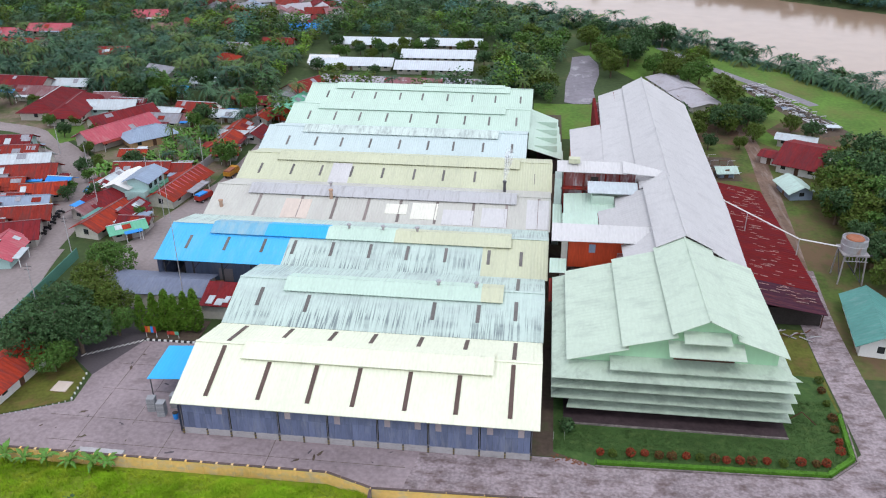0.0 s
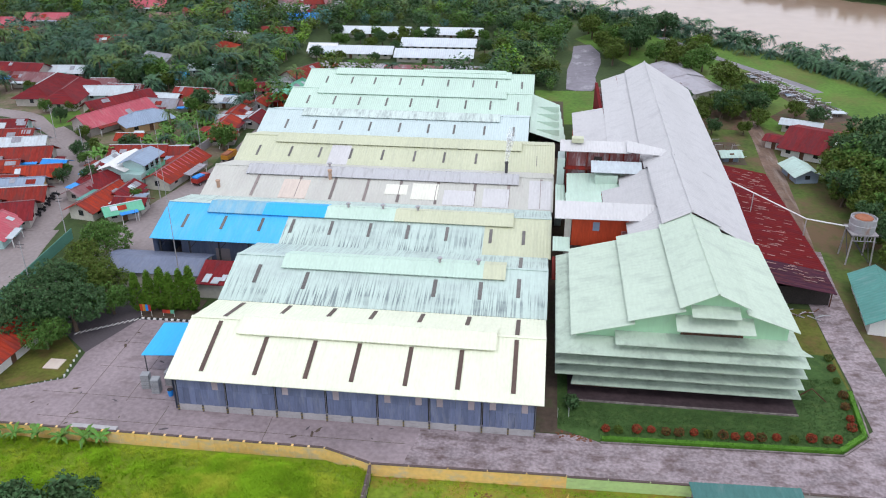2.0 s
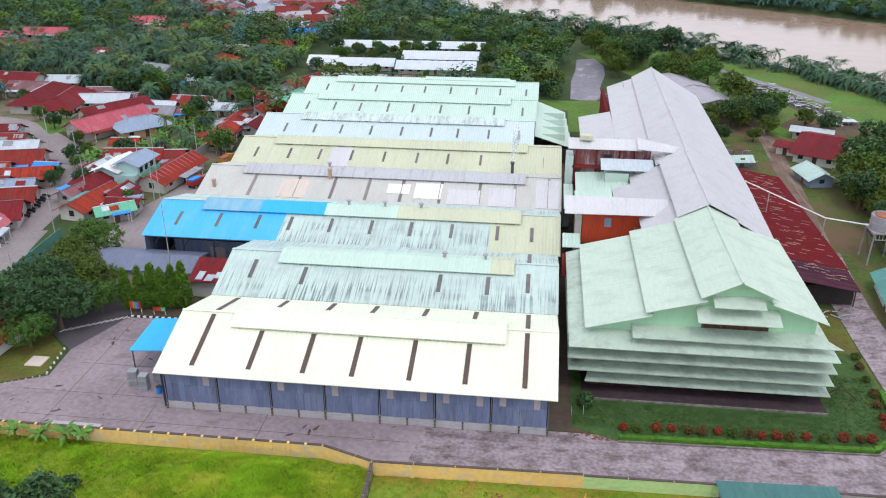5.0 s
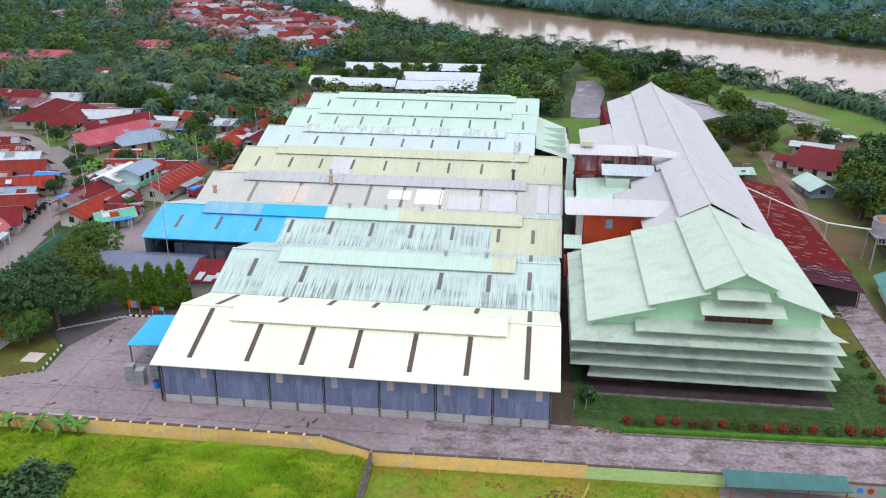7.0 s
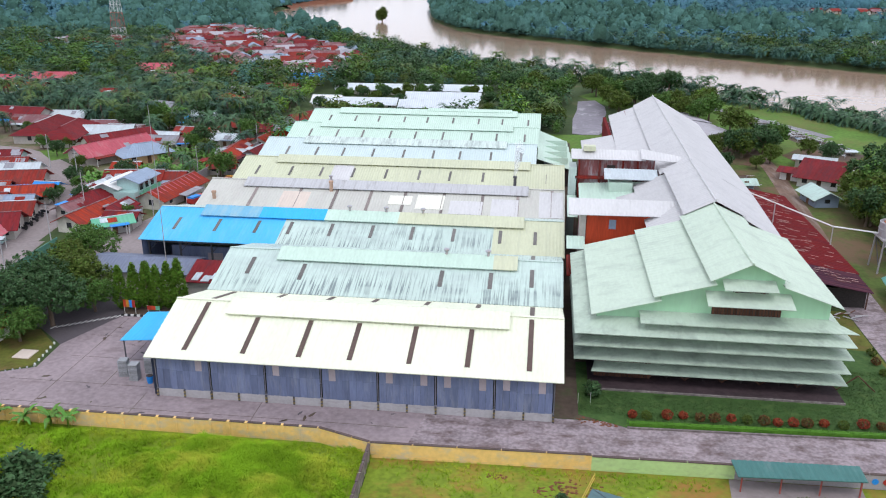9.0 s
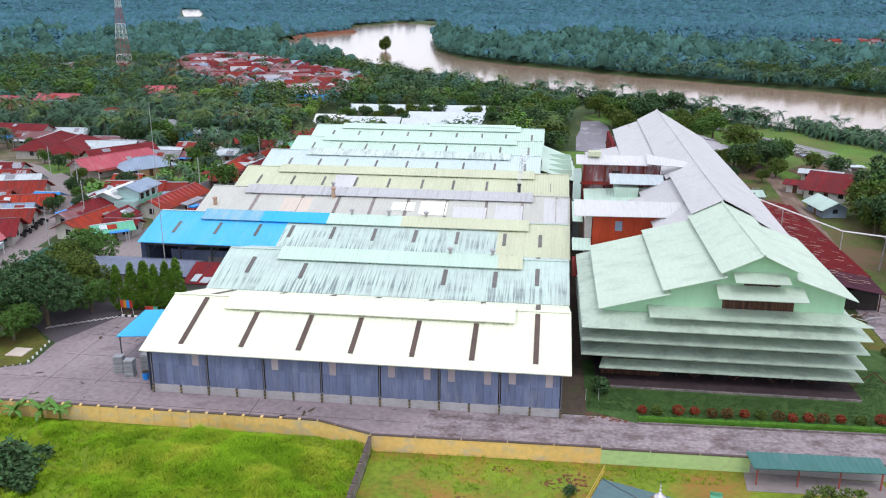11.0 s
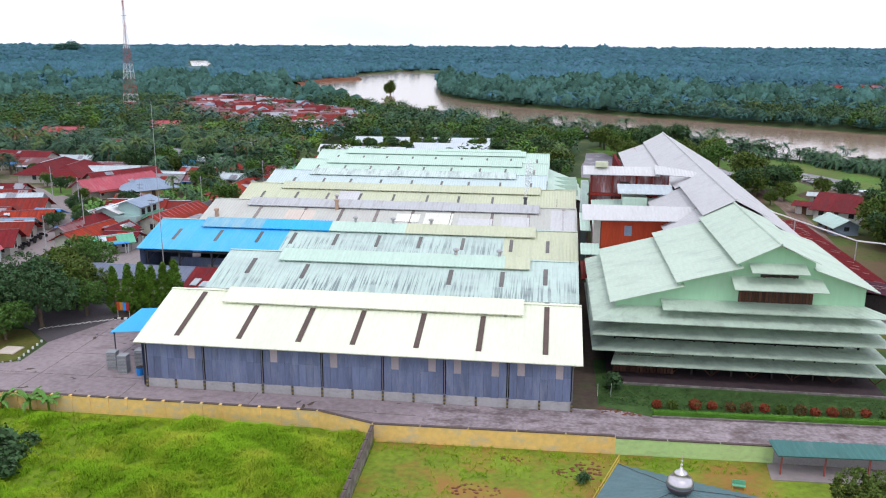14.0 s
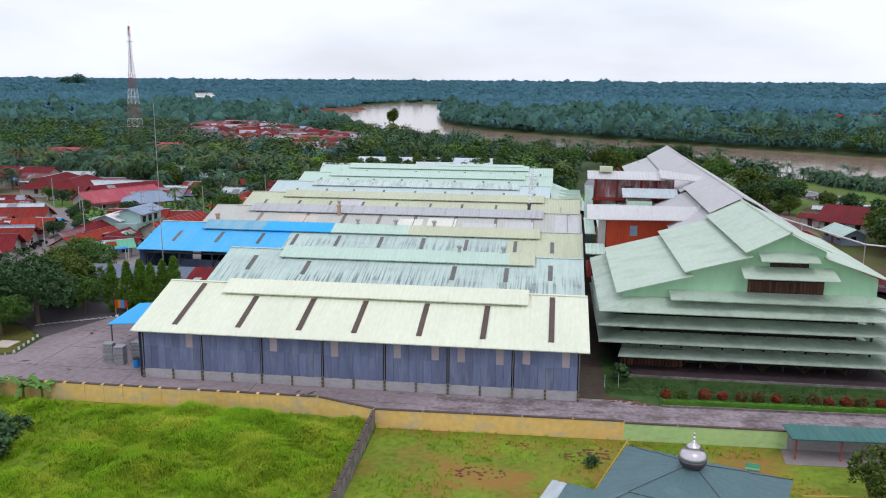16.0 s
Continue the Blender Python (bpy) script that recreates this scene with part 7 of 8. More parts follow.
PALM = "dark green oil palm with arching fronds"
palms = [palm_thing(41, 3.2, PALM, n=30, tone="frond_dark"), palm_thing(42, 4.2, PALM, n=30, length=4.4), palm_thing(43, 6.4, "tall palm with a yellowish green crown", n=24, length=3.6, tone="frond_light"), palm_thing(46, 4.6, PALM, n=30, tone="frond_dark")]
rng = np.random.default_rng(5)
px, py = rng.uniform(-175, 5, 2500), rng.uniform(196, 262, 2500)
ok = clear_of(px, py) & ((px < -72) | (py > 226))
px, py = px[ok], py[ok]
k = spaced(px, py, 6.2)[:110]
near_bank = []
for d in np.arange(0, 330, 6.4):
    x = 108 - d * 0.66
    y = 150 + d * 0.80
    s = bank(np.array([x]), np.array([y]))[0]
    g = 0
    while s > 7 and g < 60:
        x, y, g = x + 1.0, y + 1.0, g + 1
        s = bank(np.array([x]), np.array([y]))[0]
    near_bank += [(x + random.uniform(-2, 2), y + random.uniform(-2, 2), random.uniform(0.85, 1.1)), (x - 5 + random.uniform(-2, 2), y - 5 + random.uniform(-2, 2), random.uniform(0.75, 1.0)), (x - 2 + random.uniform(-2, 2), y - 3.5 + random.uniform(-2, 2), random.uniform(0.5, 0.8))]
palm_at = [(-76, 196, 1.1), (-69.5, 207, 1.15), (-66.5, 214, 1.0), (-100, 214, 1.0), (-104, 207, 0.9), (-83, 176, 0.7), (-88, 180, 0.75), (-80, 184, 0.8), (-85, 170, 0.6), (-79, 171, 0.6)] + [(a, b) for a, b in zip(px[k], py[k])]
scatter(palms, palm_at)
low_palms = [palm_thing(44, 1.5, "low bushy oil palm on the river bank", "palms along the river", n=30, length=4.6, tone="frond_dark"), palm_thing(45, 2.3, "low bushy oil palm on the river bank", "palms along the river", n=30, length=4.8)]
near_bank += [(78 + i * 1.25 + random.uniform(-1.5, 1.5), 266 - i * 2.6 + random.uniform(-2, 2), random.uniform(0.9, 1.15)) for i in range(24)]
scatter(low_palms, [p for p in near_bank if bank(np.array([p[0]]), np.array([p[1]]))[0] > 1.5])


def strew(templates, x, y, size, rng, lift=0.0, swing=math.pi):
    """One mesh of many plants: each place takes one template, turned and sized."""
    vs, qs, k = [], [], 0
    pick = rng.integers(0, len(templates), len(x))
    for i, (tv, tq) in enumerate(templates):
        at = np.where(pick == i)[0]
        if not len(at):
            continue
        a, s = rng.uniform(-swing, swing, len(at)), size[at] * rng.uniform(0.8, 1.2, len(at))
        c, sn = np.cos(a)[:, None], np.sin(a)[:, None]
        out = np.empty((len(at), len(tv), 3))
        out[:, :, 0] = (tv[:, 0] * c - tv[:, 1] * sn) * s[:, None] + x[at][:, None]
        out[:, :, 1] = (tv[:, 0] * sn + tv[:, 1] * c) * s[:, None] + y[at][:, None]
        out[:, :, 2] = tv[:, 2] * s[:, None] + lift
        vs.append(out.reshape(-1, 3))
        qs.append((tq[None] + (np.arange(len(at)) * len(tv))[:, None, None] + k).reshape(-1, 4))
        k += out.shape[0] * out.shape[1]
    return np.concatenate(vs), np.concatenate(qs)


def blob(seed, n, r, h, size):
    g = np.random.default_rng(seed)
    return leaf_cards(g, crown_points(g, n, r, h * 0.55, h * 0.5, 5), size, size * 0.5, 1, 1.1)


def puff(seed, rings, segs, r, h):
    """A far tree crown: a rounded, lumpy clump with an uneven outline."""
    g = np.random.default_rng(seed)
    t = np.linspace(1.9, 0.0, rings + 1)[:, None]
    a = (np.arange(segs) * math.tau / segs)[None]
    k = g.uniform(0.72, 1.22, (rings + 1, segs))
    v = np.stack([r * k * np.sin(t) * np.cos(a), r * k * np.sin(t) * np.sin(a), h * 0.45 + h * 0.55 * k * np.cos(t) * np.ones_like(a)], -1)
    i = np.arange((rings + 1) * segs).reshape(rings + 1, segs)
    return v.reshape(-1, 3), np.stack([i[:-1], np.roll(i[:-1], -1, 1), np.roll(i[1:], -1, 1), i[1:]], -1).reshape(-1, 4)


def wood(name, templates, x, y, size, mat, label, seed, land=None):
    v, q = strew(templates, x, y, size, np.random.default_rng(seed))
    if land:
        v[:, 2] += land(v[:, 0], v[:, 1])
    mesh = raw_mesh(name, v, q, [mat])
    if land:
        mesh.polygons.foreach_set("use_smooth", np.ones(len(mesh.polygons), bool))
    return tagged(new(name, mesh), label, "wood", kind="stuff")


rng = np.random.default_rng(8)
# middle woods, mixed palms and broad crowns
x, y = wedge(rng, 26000, 196, 470)
x, y = np.concatenate([x, rng.uniform(40, 130, 3000)]), np.concatenate([y, rng.uniform(150, 330, 3000)])
ok = clear_of(x, y) & ~((x > 5) & (bank(x, y) > 14) & (x < 130) & (y < 330)) & ~((x > 45) & (y < 280)) & ~((x > -175) & (x < 5) & (y < 262) & (rng.uniform(0, 1, len(x)) > 0.5))
x, y = x[ok], y[ok]
k = spaced(x, y, 5.0)
x, y = x[k], y[k]
mid_palm = [frond_cards(np.random.default_rng(60 + i), 15, 3.6, 0.72, 5, 0.60, 2.8 + 1.1 * i) for i in range(3)]
mid_leaf = [blob(70 + i, 260, 3.2, 5.4 + 1.3 * i, 0.42) for i in range(3)]
half = np.sin(x * 0.031) + np.sin(y * 0.043 + x * 0.017) + rng.normal(0, 0.8, len(x)) > 0.1
share = rng.uniform(0, 1, len(x))
for lo, hi, tone, words in ((0.0, 0.45, "frond_dark", "dark dense oil palms beyond the town"), (0.45, 0.86, "frond", "dense oil palms beyond the town"), (0.86, 1.0, "frond_light", "yellowish palms beyond the town")):
    one = half & (share >= lo) & (share < hi)
    wood("palm_wood", mid_palm, x[one], y[one], rng.uniform(0.7, 1.25, one.sum()), M[tone], words, 1)
for lo, hi, tone, words, seed in ((0.0, 0.48, "leaf_dark", "dense dark leafy trees beyond the town", 6), (0.48, 0.70, "leaf", "fresh green leafy trees beyond the town", 2), (0.70, 0.86, "leaf_olive", "olive leafy trees beyond the town", 16), (0.86, 0.93, "haze_leaf", "leafy trees beyond the town with haze blue in their colour", 18), (0.93, 1.0, "leaf_bright", "bright young leafy trees beyond the town", 17)):
    one = ~half & (share >= lo) & (share < hi) & ((tone != "leaf_bright") | (y < 330))
    wood("leafy_wood", mid_leaf, x[one], y[one], rng.uniform(0.6, 1.35, one.sum()), M[tone], words, seed)
x, y = rng.uniform(-250, -78, 700), rng.uniform(312, 600, 700)
ok = village_zone(x, y)
x, y = x[ok], y[ok]
k = spaced(x, y, 19)
wood("leafy_wood", mid_leaf, x[k], y[k], rng.uniform(0.6, 1.0, len(k)), M["leaf_dark"], "trees between the village houses", 12)
# undergrowth and palms close along both banks; haze is coloured into the far side
x, y = rng.uniform(-260, 330, 60000), rng.uniform(90, 700, 60000)
b = bank(x, y)
ok = (b > 0.8) & (b < 13) & (x < 0.62 * y + 25) & (x > -0.86 * y) & ~village_zone(x, y) & ~((x > 20) & (y < 300) & (b > 9)) & ~((x > 45) & (y < 280) & (b > 7))
x, y = x[ok], y[ok]
k = spaced(x, y, 3.6)
x, y = x[k], y[k]
half = rng.uniform(0, 1, len(x)) > 0.6
bush = [blob(75 + i, 150, 2.6, 3.6, 0.5) for i in range(2)]
for over, tone, words, seed in ((False, "leaf_dark", "bushes along the near river bank", 9), (True, "haze_leaf", "bushes along the far river bank", 10)):
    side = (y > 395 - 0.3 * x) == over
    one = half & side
    wood("palm_wood", mid_palm, x[one], y[one], np.full(one.sum(), 0.9), M["haze_leaf" if over else "frond_dark"], "oil palms along the far river bank" if over else "oil palms along the near river bank", 7 + over)
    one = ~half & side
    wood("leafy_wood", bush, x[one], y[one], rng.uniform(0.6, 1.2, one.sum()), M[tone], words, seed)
# floor of the far woods, seen between the crowns; haze and shade in its colour


def level(x, y):
    return 0.0 * x


def rise(x, y):
    """The land swells gently towards the horizon; for arrays."""
    return 9.0 * np.clip((np.hypot(x, y) - 2200) / 2700, 0, 1) ** 1.5


cr = np.geomspace(430, 4990, 400)
ca = np.linspace(-0.80, 0.46, 260)
CR, CA = np.meshgrid(cr, ca, indexing="ij")
g = np.random.default_rng(40)
CA = CA + g.uniform(-0.002, 0.002, CA.shape)
CR = CR * (1 + g.uniform(-0.002, 0.002, CR.shape))
cx, cy = CR * np.sin(CA), CR * np.cos(CA)
lumps = g.uniform(0, 1, CR.shape) * 1.6 + 0.8
cz = lumps * np.where(reach(cx, cy, 850, 1740, 40), 0.2, 1) + rise(cx, cy)
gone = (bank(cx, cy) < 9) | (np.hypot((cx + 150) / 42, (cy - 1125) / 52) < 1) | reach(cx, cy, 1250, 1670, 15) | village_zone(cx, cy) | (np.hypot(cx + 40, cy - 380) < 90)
cz = np.where(gone, -3.5, cz)
ci = np.arange(CR.size).reshape(CR.shape)
cq = np.stack([ci[:-1, :-1], ci[:-1, 1:], ci[1:, 1:], ci[1:, :-1]], -1)[~(gone[:-1, :-1] & gone[1:, 1:])].reshape(-1, 4)
canopy = tagged(new("canopy", raw_mesh("canopy", np.stack([cx, cy, cz], -1).reshape(-1, 3), cq[:, ::-1], [M["far_haze_floor"]])), "closed canopy of endless plantations", "wood", kind="stuff")
for p in canopy.data.polygons:
    p.use_smooth = True
flat("water", [(-0.44 * 1260 - 12, 1260), (-0.44 * 1270 + 14, 1270), (-0.44 * 1450 + 22, 1450), (-0.44 * 1660 + 18, 1660), (-0.44 * 1650 - 18, 1650), (-0.44 * 1430 - 16, 1430)], 0.3, M["water"], "far bend of the river between the trees", "water")
# far woods, with the blue of distance haze put into their colour
x, y = wedge(rng, 90000, 450, 1150)
ok = clear_of(x, y)
x, y = x[ok], y[ok]
k = spaced(x, y, 6.8)
x, y = x[k], y[k]
far_palm = [frond_cards(np.random.default_rng(80 + i), 11, 4.0, 0.72, 0, 0.5, 3.4 + i) for i in range(2)]
far_leaf = [puff(90 + i, 4, 8, 3.5, 5.4 + 0.8 * i) for i in range(4)]
close_leaf = [puff(94 + i, 6, 11, 3.7, 6.0 + 1.3 * i) for i in range(4)]
half = np.sin(x * 0.011) + np.sin(y * 0.017 + x * 0.006) + rng.normal(0, 0.7, len(x)) > 0.9
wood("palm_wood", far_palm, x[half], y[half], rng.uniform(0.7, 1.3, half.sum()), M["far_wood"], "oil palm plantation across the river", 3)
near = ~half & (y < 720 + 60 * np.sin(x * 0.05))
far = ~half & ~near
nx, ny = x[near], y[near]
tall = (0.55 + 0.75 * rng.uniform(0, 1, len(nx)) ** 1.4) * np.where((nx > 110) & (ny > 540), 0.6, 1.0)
wood("leafy_wood", close_leaf, nx, ny, tall, M["haze_crown"], "leafy woods across the river", 5, level)
wood("leafy_wood", [puff(104 + i, 5, 9, 2.2, 5.5 + i) for i in range(4)], nx + rng.uniform(-4, 4, len(nx)), ny + rng.uniform(-4, 4, len(nx)), tall * rng.uniform(0.7, 1.3, len(nx)), M["haze_crown"], "smaller crowns between the trees across the river", 19, level)
wood("leafy_wood", [blob(114 + i, 70, 3.9, 7.4 + 1.3 * i, 0.62) for i in range(4)], nx, ny, tall * 1.02, M["haze_leaf"], "outer leaves of the woods across the river", 5)
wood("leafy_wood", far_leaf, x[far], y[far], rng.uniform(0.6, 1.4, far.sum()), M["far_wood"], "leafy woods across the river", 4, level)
for y0, y1, gap, size, many in ((1150, 1900, 11.5, 1.0, 2), (1900, 3000, 20, 1.4, 2), (3000, 4950, 38, 2.1, 2)):
    x, y = wedge(rng, 110000, y0, y1)
    ok = (bank(x, y) > 5) & ~bare(x, y)
    x, y = x[ok], y[ok]
    k = spaced(x, y, gap)
    x, y = x[k], y[k]
    lump = [puff(100 + i, many, 6, 5.8, 5.2 + i) for i in range(4)]
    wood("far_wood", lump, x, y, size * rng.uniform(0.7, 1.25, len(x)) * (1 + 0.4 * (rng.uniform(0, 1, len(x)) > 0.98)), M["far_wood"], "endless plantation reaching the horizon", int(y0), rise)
# lone tree standing in the river, and the rounded hill grove on the horizon
lone = tree_thing(51, 4.4, 15.0, "leaf_olive", 420, 12, 0.42, "lone tall leafy tree standing at the water", trunk=0.5, low=0.42)
lone.matrix_basis = pose(-122, 612, -2.4)
# the grove's leaf colour holds painted haze as well
v, q = strew([blob(110, 500, 6, 8, 0.7), blob(111, 500, 6, 7, 0.7)], np.array([-1612., -1592., -1570, -1630, -1650]), np.array([2600., 2610., 2600, 2620, 2610]), np.array([5.2, 6.2, 4.8, 4.2, 3.0]), np.random.default_rng(3))
tagged(new("grove", raw_mesh("grove", v, q, [M["haze_leaf"]])), "tall rounded grove on the horizon", "grove", kind="stuff")

# grass of the field before the wall
rng = np.random.default_rng(15)
n = 24000
x, y = rng.uniform(-66, -16.8, n), rng.uniform(46, 70.4, n)
mound = hump(x, y)
keep = rng.uniform(0, 1, n) < 0.55 + 0.45 * np.clip(mound, 0, 1)
x, y, mound = x[keep], y[keep], np.clip(mound[keep], 0, 1.2)
tuft = []
for i in range(4):
    g = np.random.default_rng(200 + i)
    vs, qs = [], []
    for b in range(12):
        t, lean_out, hgt, w = g.uniform(0, math.tau), g.uniform(0.15, 0.6), g.uniform(0.35, 0.85), g.uniform(0.012, 0.024)
        d, s_ = np.array([math.cos(t), math.sin(t), 0]), np.array([-math.sin(t), math.cos(t), 0])
        base = np.array([g.uniform(-0.22, 0.22), g.uniform(-0.22, 0.22), 0])
        m = base + d * lean_out * 0.45 + np.array([0, 0, hgt * 0.8])
        e = base + d * lean_out * 1.4 + np.array([0, 0, hgt * 0.75])
        k = len(vs)
        vs += [base - s_ * w, base + s_ * w, m + s_ * w, m - s_ * w, e + s_ * 0.006, e - s_ * 0.006]
        qs += [(k, k + 1, k + 2, k + 3), (k + 3, k + 2, k + 4, k + 5)]
    tuft.append((np.array(vs), np.array(qs)))
v, q = strew(tuft, x, y, 0.50 + 0.42 * mound + 0.55 * np.clip(np.sin(x * 2.3 + 2 * np.sin(y * 1.1)) * np.sin(y * 2.7 + 1.5 * np.sin(x * 0.9)) - 0.45, 0, 1) + 0.16 * np.sin(x * 0.8 + np.sin(y)) * np.sin(y * 0.9), rng)
at = np.repeat(np.arange(len(v) // 72), 72)
foot = v.reshape(-1, 72, 3).mean(1)
v[:, 2] += hump(foot[:, 0], foot[:, 1])[at]
tagged(new("field_grass", raw_mesh("field_grass", v, q, [M["field_grass"]])), "tall wind-combed bright green grass", "grass", kind="stuff")
x, y = rng.uniform(-16, 45, 9000), rng.uniform(44, 69.5, 9000)
ok = (np.sin(x * 0.5 + 1.3 * np.sin(y * 0.35)) + np.sin(y * 0.6 + x * 0.15) + rng.normal(0, 0.6, 9000) > 0.2) | (y > 67.5)
ok &= ~((x > 15.5) & (y > 65)) & (np.hypot((x - 2.2) / 2.6, (y - 66.5) / 1.6) > 1)
v, q = strew(tuft, x[ok], y[ok], np.full(ok.sum(), 0.38), rng)
tagged(new("field_grass", raw_mesh("field_grass", v, q, [M["field_grass"]])), "short rough grass of the trodden field", "grass", kind="stuff")
x, y = rng.uniform(3.8, 40.2, 10000), rng.uniform(79.0, 94, 10000)
ok = ~((x > 36.0) & (y < 82.6 - (39.7 - x) * 0.86)) & ~((x < 8.6) & (y < 80.2)) & ~((x < 33.3) & (y > 85.2))
v, q = leaf_cards(rng, np.stack([x, y, np.full(10000, 0.12)], 1)[ok], 0.075, 0.05, 6, 1.6)
tagged(new("ground_cover", raw_mesh("ground_cover", v, q, [M["lawn"]])), "low dense ground cover plants", "ground cover", kind="stuff")


def shrub(seed, x, y, r, mat, label, name="shrub", group="round shrubs along the hedge"):
    g = np.random.default_rng(seed)
    ob = thing(name, label, "shrub", group, at=(x, y, 0))
    bm = bmesh.new()
    tube(bm, (0, 0, -0.05), (0, 0, r), 0.05, 0.03, 5)
    part("stem", bm, M["bark"], ob)
    p = g.normal(0, 1, (110, 3))
    p /= np.linalg.norm(p, axis=1)[:, None]
    p = p * r * np.array([1, 1, 0.85]) + np.array([0, 0, r * 0.95])
    v, q = leaf_cards(g, p, 0.08, 0.04, 10)
    crown = new("foliage", raw_mesh("foliage", v, q, [M[mat]]))
    crown.parent = ob
    return ob


BUSHES = [(9.4, 80.1, 1), (10.9, 80.0, 0), (13.1, 80.3, 1), (14.8, 80.5, 1), (16.5, 80.3, 2), (18.0, 80.3, 2), (19.8, 80.6, 1), (21.4, 80.4, 0), (23.1, 80.4, 2), (24.5, 80.4, 1), (26.1, 80.5, 1), (27.5, 80.5, 2),
          (29.3, 80.8, 1), (31.2, 80.6, 0), (33.3, 81.0, 1), (35.1, 81.0, 2), (36.3, 81.2, 1), (38.6, 83.6, 1), (39.0, 85.4, 1), (39.1, 87.8, 2), (39.5, 90.1, 2), (39.7, 93.3, 0), (39.8, 96.1, 2), (40.1, 98.4, 0)]
TINTS = (("leaf_olive", "round olive green shrub behind the hedge"), ("red_leaf", "round red-leaved shrub behind the hedge"), ("rust_leaf", "round brownish red shrub behind the hedge"))
for i, (x, y, tint) in enumerate(BUSHES):
    shrub(300 + i, x, y, 0.44 + 0.06 * (i % 3), *TINTS[tint])
hedge = thing("hedge", "clipped bright green hedge along the lane", "hedge")
for a, b in (((8.9, 78.25), (36.0, 79.2)), ((36.0, 79.2), (39.7, 82.4)), ((39.7, 82.4), (40.6, 91.0))):
    n = int(math.hypot(b[0] - a[0], b[1] - a[1]) * 90)
    f = rng.uniform(0, 1, n)
    p = np.stack([a[0] + (b[0] - a[0]) * f + rng.uniform(-0.28, 0.28, n), a[1] + (b[1] - a[1]) * f + rng.uniform(-0.28, 0.28, n), rng.uniform(0.1, 0.6, n)], 1)
    v, q = leaf_cards(rng, p, 0.085, 0.03, 4, 0.6)
    bm = bmesh.new()
    d = Vector((b[0] - a[0], b[1] - a[1], 0)).normalized()
    side = Vector((-d.y, d.x, 0)) * 0.26
    A, B = Vector((*a, 0.55)), Vector((*b, 0.55))
    slab(bm, [A - side, B - side, B + side, A + side], 0.5)
    part("core", bm, M["hedge"], hedge)
    leaves = new("run", raw_mesh("run", v, q, [M["hedge"]]))
    leaves.parent = hedge
kerb = thing("kerb", "stained concrete kerb under the hedge", "kerb", kind="structure")
for a, b in (((8.7, 77.78), (36.3, 78.72)), ((36.3, 78.72), (40.25, 82.15)), ((40.25, 82.15), (41.2, 91.2))):
    d = Vector((b[0] - a[0], b[1] - a[1], 0)).normalized()
    s = Vector((-d.y, d.x, 0)) * 0.1
    bm = bmesh.new()
    A, B = Vector((*a, 0.22)), Vector((*b, 0.22))
    slab(bm, [A - s, B - s, B + s, A + s], 0.22)
    part("kerb_run", bm, M["old_block"], kerb)

# ---- gate yard ----


def pallet_stack(x, y, turn, n):
    ob = thing("crate_stack", "tall stack of grey galvanised crates on the yard", "crate stack", "crate stacks", at=(x, y, 0.03), turn=turn)
    for i in range(n):
        part("crate", boxes((-0.52, 0.52, -0.52, 0.52, i * 0.16, i * 0.16 + 0.11)), M["block"], ob)
    part("core", boxes((-0.46, 0.46, -0.46, 0.46, 0, n * 0.16 - 0.1)), M["steel"], ob)


for x, y, t, n in ((-49.0, 82.0, 8, 13), (-47.3, 81.2, 4, 13), (-46.2, 83.0, 0, 13), (-44.9, 82.4, 6, 12)):
    pallet_stack(x, y, t, n)
drum = thing("bin", "blue plastic bin beside the crates", "bin", at=(-45.2, 80.6, 0.03))
bm = bmesh.new()
lathe(bm, (0, 0, 0), [(0.3, 0), (0.36, 0.45), (0.36, 0.8), (0.32, 0.9)], 12)
part("body", bm, M["tarp"], drum)
bm = bmesh.new()
lathe(bm, (0, 0, 0.9), [(0.37, 0), (0.37, 0.06), (0.1, 0.12)], 12)
part("lid", bm, M["dark"], drum)
for i in range(13):
    f = i / 12
    dx, dy = -64.9 + 7.4 * f, 92.6 + 4.9 * f
    bm = bmesh.new()
    slab(bm, [(dx, dy, 0.04), (dx + 0.17, dy - 0.02, 0.04), (dx + 0.55, dy + 0.9, 0.04), (dx + 0.38, dy + 0.92, 0.04)], 0.04)
    solid("road_mark", bm, M["white"], "white painted dash on the asphalt", "road marking", "dashes across the drive")
solid("slab", boxes((-64.8, -62.6, 84.2, 86.4, 0.0, 0.16)), M["repair_pink"], "pale square concrete slab on the lawn", "concrete slab")
solid("slab", boxes((-54.6, -48.8, 72.4, 73.6, 0.0, 0.35)), M["plinth"], "long pale concrete slab by the wall", "concrete slab")
edging = thing("edging", "black and white painted kerb of the bed", "edging", kind="structure")
for i in range(18):
    part("edge_stone", boxes((-57.6 + i * 0.45, -57.18 + i * 0.45, 97.7, 97.95, 0.02, 0.25)), M["white" if i % 2 else "black"], edging)
for i in range(14):
    f = i / 13
    bx, by = -69.4 + 8.6 * f, 78.3 + 4.3 * f ** 1.3
    solid("bollard", boxes((bx - 0.07, bx + 0.07, by - 0.07, by + 0.07, 0.0, 0.2)), M["plinth"], "small white edging stone by the lawn", "edging stone", "white stones round the lawn")
for i in range(6):
    f = i / 5
    solid("bollard", boxes((-60.9 - 0.9 * f - 0.09, -60.9 - 0.9 * f + 0.09, 82.8 + 5.6 * f, 82.98 + 5.6 * f, 0.0, 0.3)), M["white"], "small white edging stone by the lawn", "edging stone", "white stones round the lawn")


